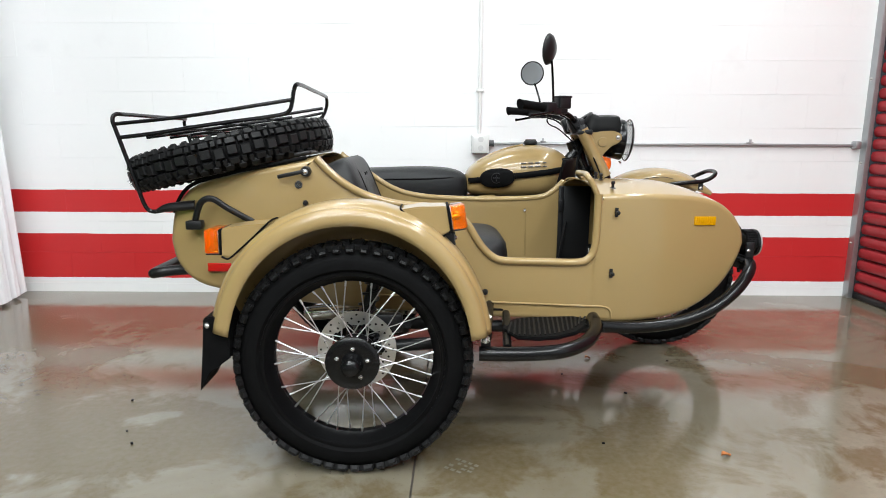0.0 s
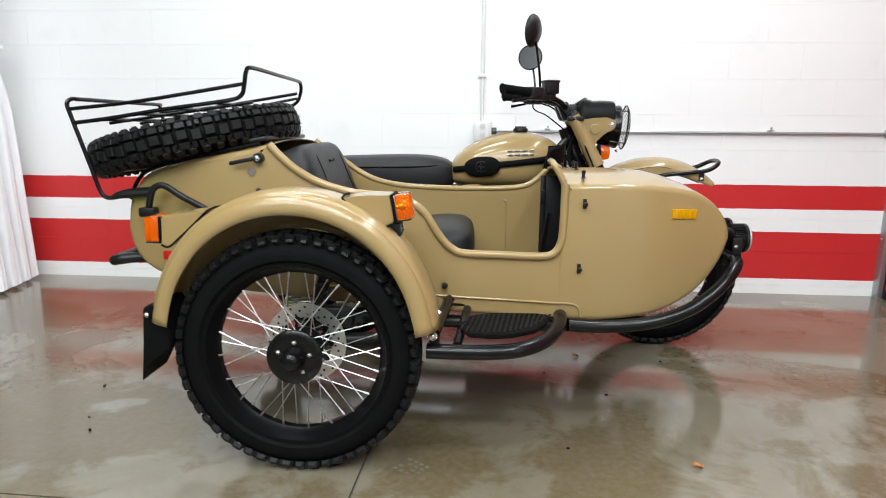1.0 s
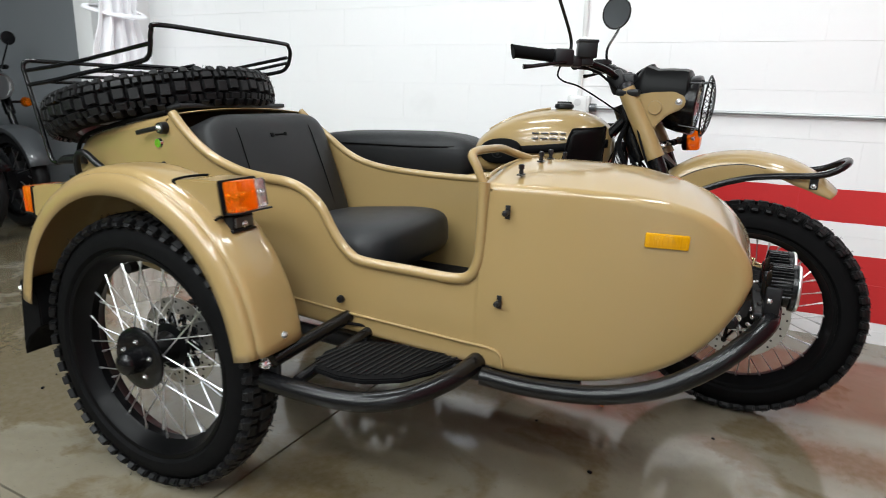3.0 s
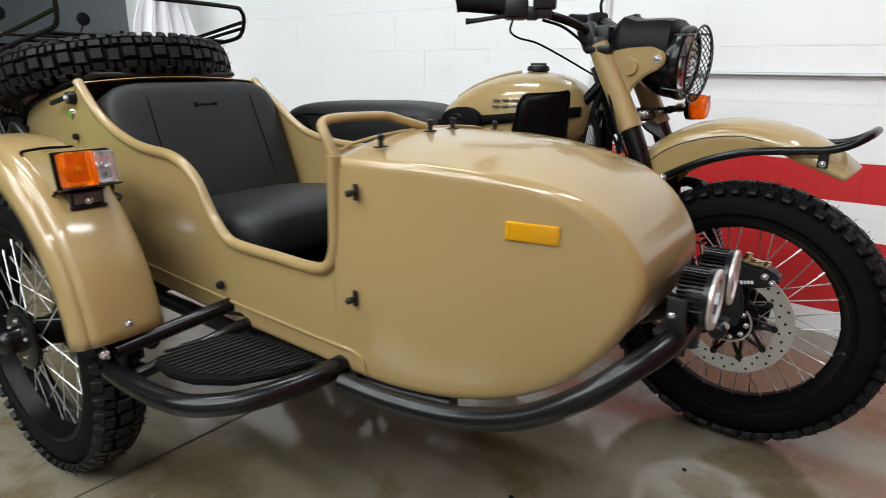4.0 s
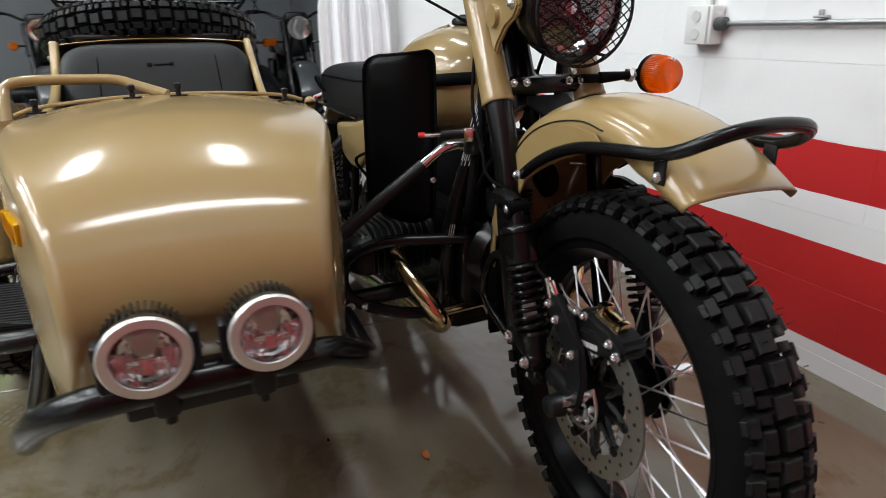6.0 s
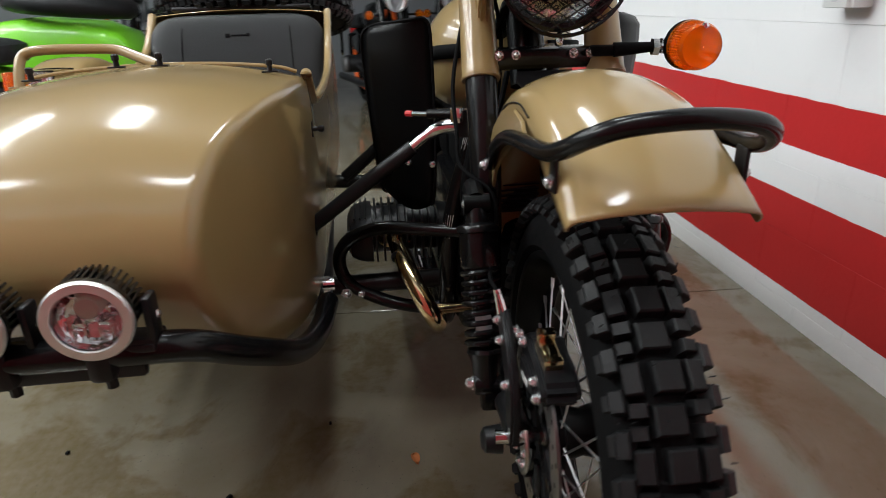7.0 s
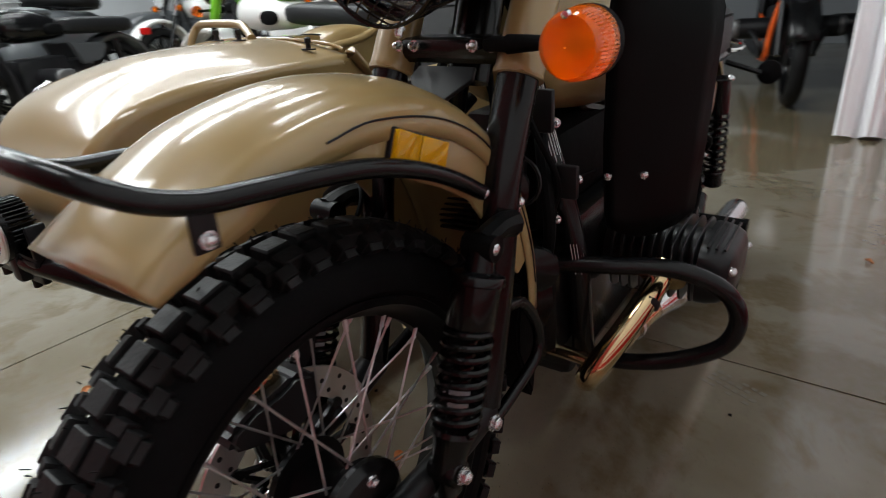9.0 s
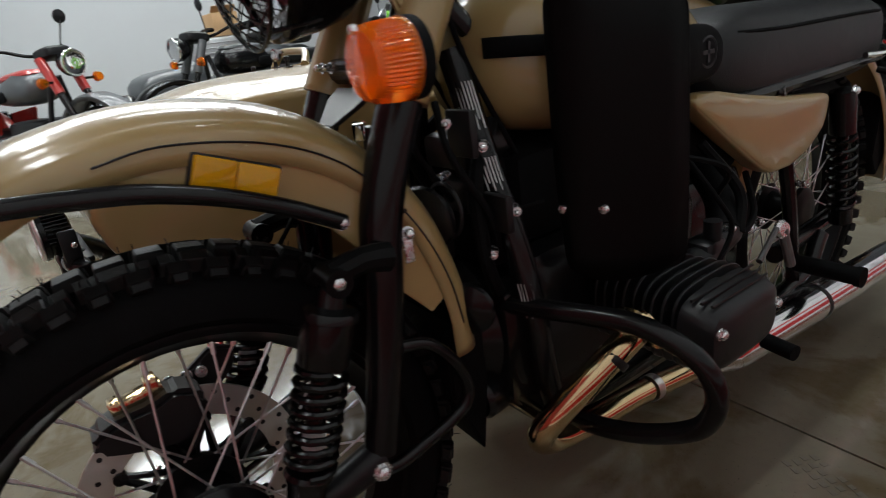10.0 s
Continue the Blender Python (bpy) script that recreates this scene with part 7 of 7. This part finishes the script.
def parked_machine(label, paint, second, sidecar=None, frame_paint=None, naked=False):
    """A simpler parked motorcycle, facing +x, its front axle over the origin; sidecar: the paint of one at its right."""
    frame_paint = frame_paint or SATIN
    t = thing("parked_motorcycle", label, "motorcycle", group="parked motorcycles")
    ORIGIN[t.name] = V(0, 0, 0)
    simple_wheel("front_wheel", (0, 0, 0.335), t)
    simple_wheel("rear_wheel", (-1.45, 0, 0.335), t)
    simple_guard("front_mudguard", (0, 0, 0.335), 0.43 if not naked else 0.38, 20, 168, second, t)
    simple_guard("rear_mudguard", (-1.45, 0, 0.335), 0.40, 10, 178, paint, t)
    for s in (-1, 1):
        f = part("fork_leg", rod((0.0, s * 0.10, 0.335), (-0.30, s * 0.10, 1.0), 0.024, 12), BLACK, t)
        part("fork_cover", rod((-0.20, s * 0.10, 0.78), (-0.31, s * 0.10, 1.02), 0.034, 14), paint, f)
        part("rear_shock", rod((-1.42, s * 0.14, 0.38), (-1.36, s * 0.14, 0.68), 0.03, 12), BLACK, t)
        c = part("cylinder", rod((-0.66, s * 0.10, 0.46), (-0.66, s * 0.34, 0.46), 0.075, 16), SATIN, t)
        part("rocker_cover", cushion(-0.66, s * 0.35, 0.46, 0.16, 0.05, 0.14, m=8), ALU, c)
        part("exhaust", tube([(-0.60, s * 0.25, 0.45), (-0.48, s * 0.2, 0.38), (-0.50, s * 0.17, 0.29), (-0.8, s * 0.17, 0.27), (-1.8, s * 0.19, 0.25)], [0.02, 0.02, 0.02, 0.036, 0.036], 12, 5), CHROME if not naked else SATIN, t)
        part("frame_tube", tube([(-0.36, s * 0.03, 0.90), (-0.42, s * 0.12, 0.5), (-0.5, s * 0.14, 0.26), (-1.2, s * 0.14, 0.26), (-1.25, s * 0.13, 0.66)], 0.019, 10, 4), frame_paint, t)
        part("side_panel", side_plate([(-0.92, 0.70), (-1.28, 0.66), (-1.2, 0.54), (-1.0, 0.52)], 0.04, s * 0.14, 0.012), paint, t)
        part("grip", rod((-0.70, s * 0.36, 1.11), (-0.60, s * 0.29, 1.105), 0.018, 10), RUBBER, t)
        part("mirror", lathe([(0.001, -0.02), (0.05, -0.004), (0.052, 0.004), (0.001, 0.005)], 18, facing((-0.62, s * 0.36, 1.32), (-1, 0, 0.1))), SATIN, t)
        part("mirror_stalk", rod((-0.58, s * 0.27, 1.11), (-0.615, s * 0.36, 1.31), 0.006, 6), BLACK, t)
        ind = part("turn_signal", lathe([(0.001, 0.045), (0.028, 0.04), (0.036, 0.01), (0.036, 0.0)], 16, facing((-0.20, s * 0.21, 0.86), (1, 0, 0))), AMBER, t, "orange turn signal")
        part("stalk", rod((-0.22, s * 0.09, 0.86), (-0.20, s * 0.2, 0.86), 0.009, 8), BLACK, ind)
    part("engine", box(0.42, 0.26, 0.34, (-0.70, 0, 0.44), 0.04), SATIN, t)
    part("gearbox", box(0.30, 0.2, 0.28, (-1.0, 0, 0.43), 0.05), SATIN, t)
    part("handlebar", tube([(-0.68, -0.34, 1.11), (-0.52, -0.22, 1.10), (-0.42, -0.1, 1.05), (-0.42, 0.1, 1.05), (-0.52, 0.22, 1.10), (-0.68, 0.34, 1.11)], 0.012, 10, 5), BLACK, t)
    tank_rows = []
    for x, b, tp, w in ((-0.98, 0.76, 0.80, 0.05), (-0.95, 0.73, 0.86, 0.11), (-0.85, 0.72, 0.92, 0.145), (-0.70, 0.715, 0.962, 0.158), (-0.58, 0.72, 0.955, 0.152), (-0.50, 0.74, 0.93, 0.13), (-0.46, 0.79, 0.88, 0.07)):
        zm = b + (tp - b) * 0.42
        tank_rows.append([V(x, w * math.copysign(abs(math.cos(a)) ** .75, math.cos(a)), zm + ((tp - zm) if math.sin(a) > 0 else (zm - b)) * math.sin(a)) for a in [2 * math.pi * k / 24 for k in range(24)]])
    tankp = part("fuel_tank", grid(tank_rows, closed_v=True, caps=True), second, t, angle=60)
    part("tank_top", moved(cushion(-0.72, 0, 0.925, 0.42, 0.20, 0.085, -4, m=8, power=2.4), pose(0, 0, 0)), paint, tankp)
    for s in (-1, 1):
        part("knee_pad", cushion(-0.83, s * 0.148, 0.80, 0.16, 0.03, 0.085, m=8, power=2.4), RUBBER, tankp)
    part("saddle", cushion(-1.28, 0, 0.80, 0.74, 0.27, 0.13, -3, m=10, power=4), VINYL, t)
    hl = part("headlamp", lathe([(0.001, -0.13), (0.06, -0.11), (0.09, -0.05), (0.092, 0.0), (0.001, 0.0)], 28, facing((-0.10, 0, 0.97), (1, 0, -0.05))), BLACK if not naked else GREYPAINT, t, "round headlamp")
    part("bezel", lathe([(0.078, 0.008), (0.092, 0.008), (0.096, 0.0), (0.092, -0.012)], 28, facing((-0.10, 0, 0.97), (1, 0, -0.05)), caps=False), CHROME, hl)
    part("bowl", lathe([(0.08, 0.006), (0.07, 0.003), (0.04, 0.001), (0.001, 0.0015)], 28, facing((-0.10, 0, 0.97), (1, 0, -0.05)), caps=False), REFLECTOR, hl)
    part("instrument_panel", cushion(-0.30, 0, 1.05, 0.2, 0.2, 0.09, -8, m=8), SATIN, t)
    part("tail_lamp", box(0.05, 0.1, 0.06, (-1.86, 0, 0.70), 0.012), REDLENS, t, "red tail lamp")
    if sidecar:
        rows = []
        for x, zb, zt, w in ((0.0, 0.60, 0.66, 0.10), (-0.02, 0.52, 0.74, 0.17), (-0.08, 0.45, 0.79, 0.205), (-0.18, 0.41, 0.82, 0.225), (-0.35, 0.39, 0.835, 0.25), (-0.58, 0.39, 0.84, 0.262)):
            rows.append([V(x, -0.66 + w * math.copysign(abs(math.cos(a)) ** .3, math.cos(a)), (zb + zt) / 2 + (zt - zb) / 2 * math.copysign(abs(math.sin(a)) ** .4, math.sin(a))) for a in [2 * math.pi * k / 28 for k in range(28)]])
        sc = part("sidecar_nose", grid(rows, closed_v=True, caps=True), sidecar, t, "rounded sidecar nose", angle=60)
        tail = []
        for x, zb, zt, w in ((-1.20, 0.43, 0.90, 0.262), (-1.45, 0.47, 0.93, 0.262), (-1.75, 0.50, 0.90, 0.25), (-1.90, 0.55, 0.84, 0.22), (-1.95, 0.62, 0.74, 0.15)):
            tail.append([V(x, -0.66 + w * math.copysign(abs(math.cos(a)) ** .3, math.cos(a)), (zb + zt) / 2 + (zt - zb) / 2 * math.copysign(abs(math.sin(a)) ** .4, math.sin(a))) for a in [2 * math.pi * k / 28 for k in range(28)]])
        part("sidecar_tail", grid(tail, closed_v=True, caps=True), paint, t, "sidecar tail with luggage lid", angle=60)
        tub = [[V(x, y, z) for y, z in ((-0.92, ze), (-0.92, 0.44), (-0.88, 0.41), (-0.44, 0.41), (-0.40, 0.44), (-0.40, ze + 0.05))] for x, ze in ((-1.21, 0.88), (-1.1, 0.80), (-0.95, 0.74), (-0.85, 0.64), (-0.62, 0.62), (-0.57, 0.75))]
        part("sidecar_tub", grid(tub), sidecar, t).modifiers.new("t", "SOLIDIFY").thickness = 0.006
        part("sidecar_seat", cushion(-1.08, -0.66, 0.70, 0.16, 0.46, 0.40, -22, m=10, power=5), VINYL, t, "black sidecar backrest")
        part("sidecar_cushion", cushion(-0.86, -0.66, 0.56, 0.40, 0.44, 0.12, 0, m=8), VINYL, t)
        simple_wheel("sidecar_wheel", (-1.33, -1.12, 0.335), t)
        simple_guard("sidecar_mudguard", (-1.33, -1.12, 0.335), 0.44, 14, 168, paint, t)
        sp = simple_wheel("spare_wheel", (0, 0, 0), t)
        m = Matrix.Translation((-1.62, -0.66, 0.985)) @ Matrix.Rotation(radians(-6), 4, "Y") @ Matrix.Rotation(radians(90), 4, "X")
        sp.matrix_basis = m
        part("sidecar_bar", tube([(-0.55, -0.95, 0.38), (-0.1, -0.92, 0.40), (0.06, -0.8, 0.52), (0.07, -0.66, 0.54), (0.06, -0.5, 0.52), (-0.1, -0.4, 0.40), (-0.55, -0.38, 0.38)], 0.02, 10, 5), SATIN, t)
        for y in (-0.75, -0.60):
            lp = part("driving_lamp", lathe([(0.001, -0.06), (0.045, -0.05), (0.055, 0.0), (0.001, 0.0)], 20, facing((0.10, y, 0.62), (1, 0, 0))), SATIN, t)
            part("lens", lathe([(0.05, 0.002), (0.056, 0.004), (0.058, -0.004)], 20, facing((0.10, y, 0.62), (1, 0, 0)), caps=False), STEEL, lp)
            part("bowl", lathe([(0.05, 0.003), (0.03, 0.0015), (0.001, 0.002)], 20, facing((0.10, y, 0.62), (1, 0, 0)), caps=False), REFLECTOR, lp)
        for x, y in ((-0.4, -0.5), (-1.2, -0.5)):
            part("chassis_tube", rod((x, -0.95, 0.38), (x, 0.0, 0.37), 0.02, 10), SATIN, t)
    return t


green_rig = parked_machine("lime green and white motorcycle with sidecar, parked beside the wall aisle", GREEN, WHITE, WHITE)
green_rig.matrix_world = pose(-1.2, -2.32, 0, 0, 0, -92)
black_rig = parked_machine("black motorcycle with grey sidecar, parked in the row", GREYPAINT, BLACK, GREYPAINT)
black_rig.matrix_world = pose(0.15, -3.45, 0, 0, 0, 14)
red_bike = parked_machine("dark red motorcycle with chrome headlamp, parked", RED, GREYPAINT, None)
red_bike.matrix_world = pose(0.75, -3.10, 0, 0, 0, 118)
white_rig = parked_machine("white and red motorcycle with sidecar, parked far back", WHITE, RED, WHITE)
white_rig.matrix_world = pose(-2.75, -2.9, 0, 0, 0, -5)
grey_rig = parked_machine("grey motorcycle with black sidecar, parked far back", GREYPAINT, WHITE, GREYPAINT)
grey_rig.matrix_world = pose(-2.6, -5.2, 0, 0, 0, 4)
for k, (x, y, a, p, q, fp) in enumerate(((-3.1, 1.2, 12, BLACK, BLACK, ORANGE), (-3.25, 1.64, -4, BLACK, GREYPAINT, SATIN), (-3.75, -0.25, 6, BLACK, GREYPAINT, SATIN), (-3.9, -1.15, 0, GREYPAINT, BLACK, SATIN))):
    b = parked_machine(("black motorcycle with bright orange frame, parked" if fp is ORANGE else "dark motorcycle parked beyond the curtain"), p, q, None, fp, naked=True)
    b.matrix_world = pose(x, y, 0, 0, 0, a)

# luggage on the black rig's sidecar: silver case and cardboard box
case = thing("luggage_case", "ribbed silver metal case on the sidecar nose", "case", (-0.55, -4.25, 0.84))
ORIGIN[case.name] = V(-0.55, -4.25, 0.84)
part("shell", box(0.42, 0.40, 0.20, (-0.55, -4.25, 0.945), 0.02), SILVER, case)
for k in range(4):
    part("rib", box(0.43, 0.41, 0.012, (-0.55, -4.25, 0.875 + k * 0.042), 0.004), SILVER, case)
carton = thing("carton", "brown cardboard box with open flaps on the sidecar", "box", (-0.62, -4.22, 1.05))
ORIGIN[carton.name] = V(-0.62, -4.22, 1.05)
part("box", box(0.24, 0.28, 0.20, (-0.62, -4.22, 1.155), 0.004), BOXCARD, carton)
part("flap", moved(box(0.22, 0.10, 0.004, (0, 0, 0)), pose(-0.62, -4.11, 1.28, 40, 0, 0)), BOXCARD, carton)

# ---- pieces of the floor and the wall ----
def slab_mesh():
    me = finish(box(SLAB - 0.006, SLAB - 0.006, 0.05, (0, 0, -0.025), 0.0006, seg=1), "slab", CONCRETE)
    return me


slab = slab_mesh()
turn = Matrix.Rotation(radians(-2.6), 4, "Z")
for i in range(-3, 2):
    for j in range(-3, 2):
        ob = new("slab", slab)
        at = turn @ V((i + 0.5) * SLAB, (j + 0.5) * SLAB, 0) + V(0.17, -0.225, 0)
        ob.matrix_world = Matrix.Translation(at) @ turn
        ob.parent = floor
        ob.matrix_parent_inverse = Matrix.Translation(floor.location).inverted()


def block_mesh(w, h):
    return finish(box(w - 0.0003, 0.03, h - 0.0007, (0, 0, 0), 0.0006, seg=1), "block", WALL)


full, half = block_mesh(0.4, 0.2), block_mesh(0.2, 0.2)
wm = Matrix.Translation((0, 2.133, 0)) @ Matrix.Rotation(radians(WALL_TURN), 4, "Z")
inv = (Matrix.Translation(wall_back.location) @ Matrix.Rotation(radians(WALL_TURN), 4, "Z")).inverted()
rng = random.Random(4)
for k in range(-1, 18):
    zc = 0.058 + 0.2 * k + 0.1
    if zc > CEILING - 0.05:
        continue
    x = -2.47
    first = True
    while x < 2.86:
        w = 0.2 if (first and k % 2) or x + 0.4 > 2.93 else 0.4
        first = False
        ob = new("block", full if w == 0.4 else half)
        ob.parent = wall_back
        ob.matrix_parent_inverse = inv
        ob.matrix_basis = wm @ Matrix.Translation((x + w / 2, 0.0145 + rng.uniform(-0.0004, 0.0004), zc if k >= 0 else zc))
        x += w
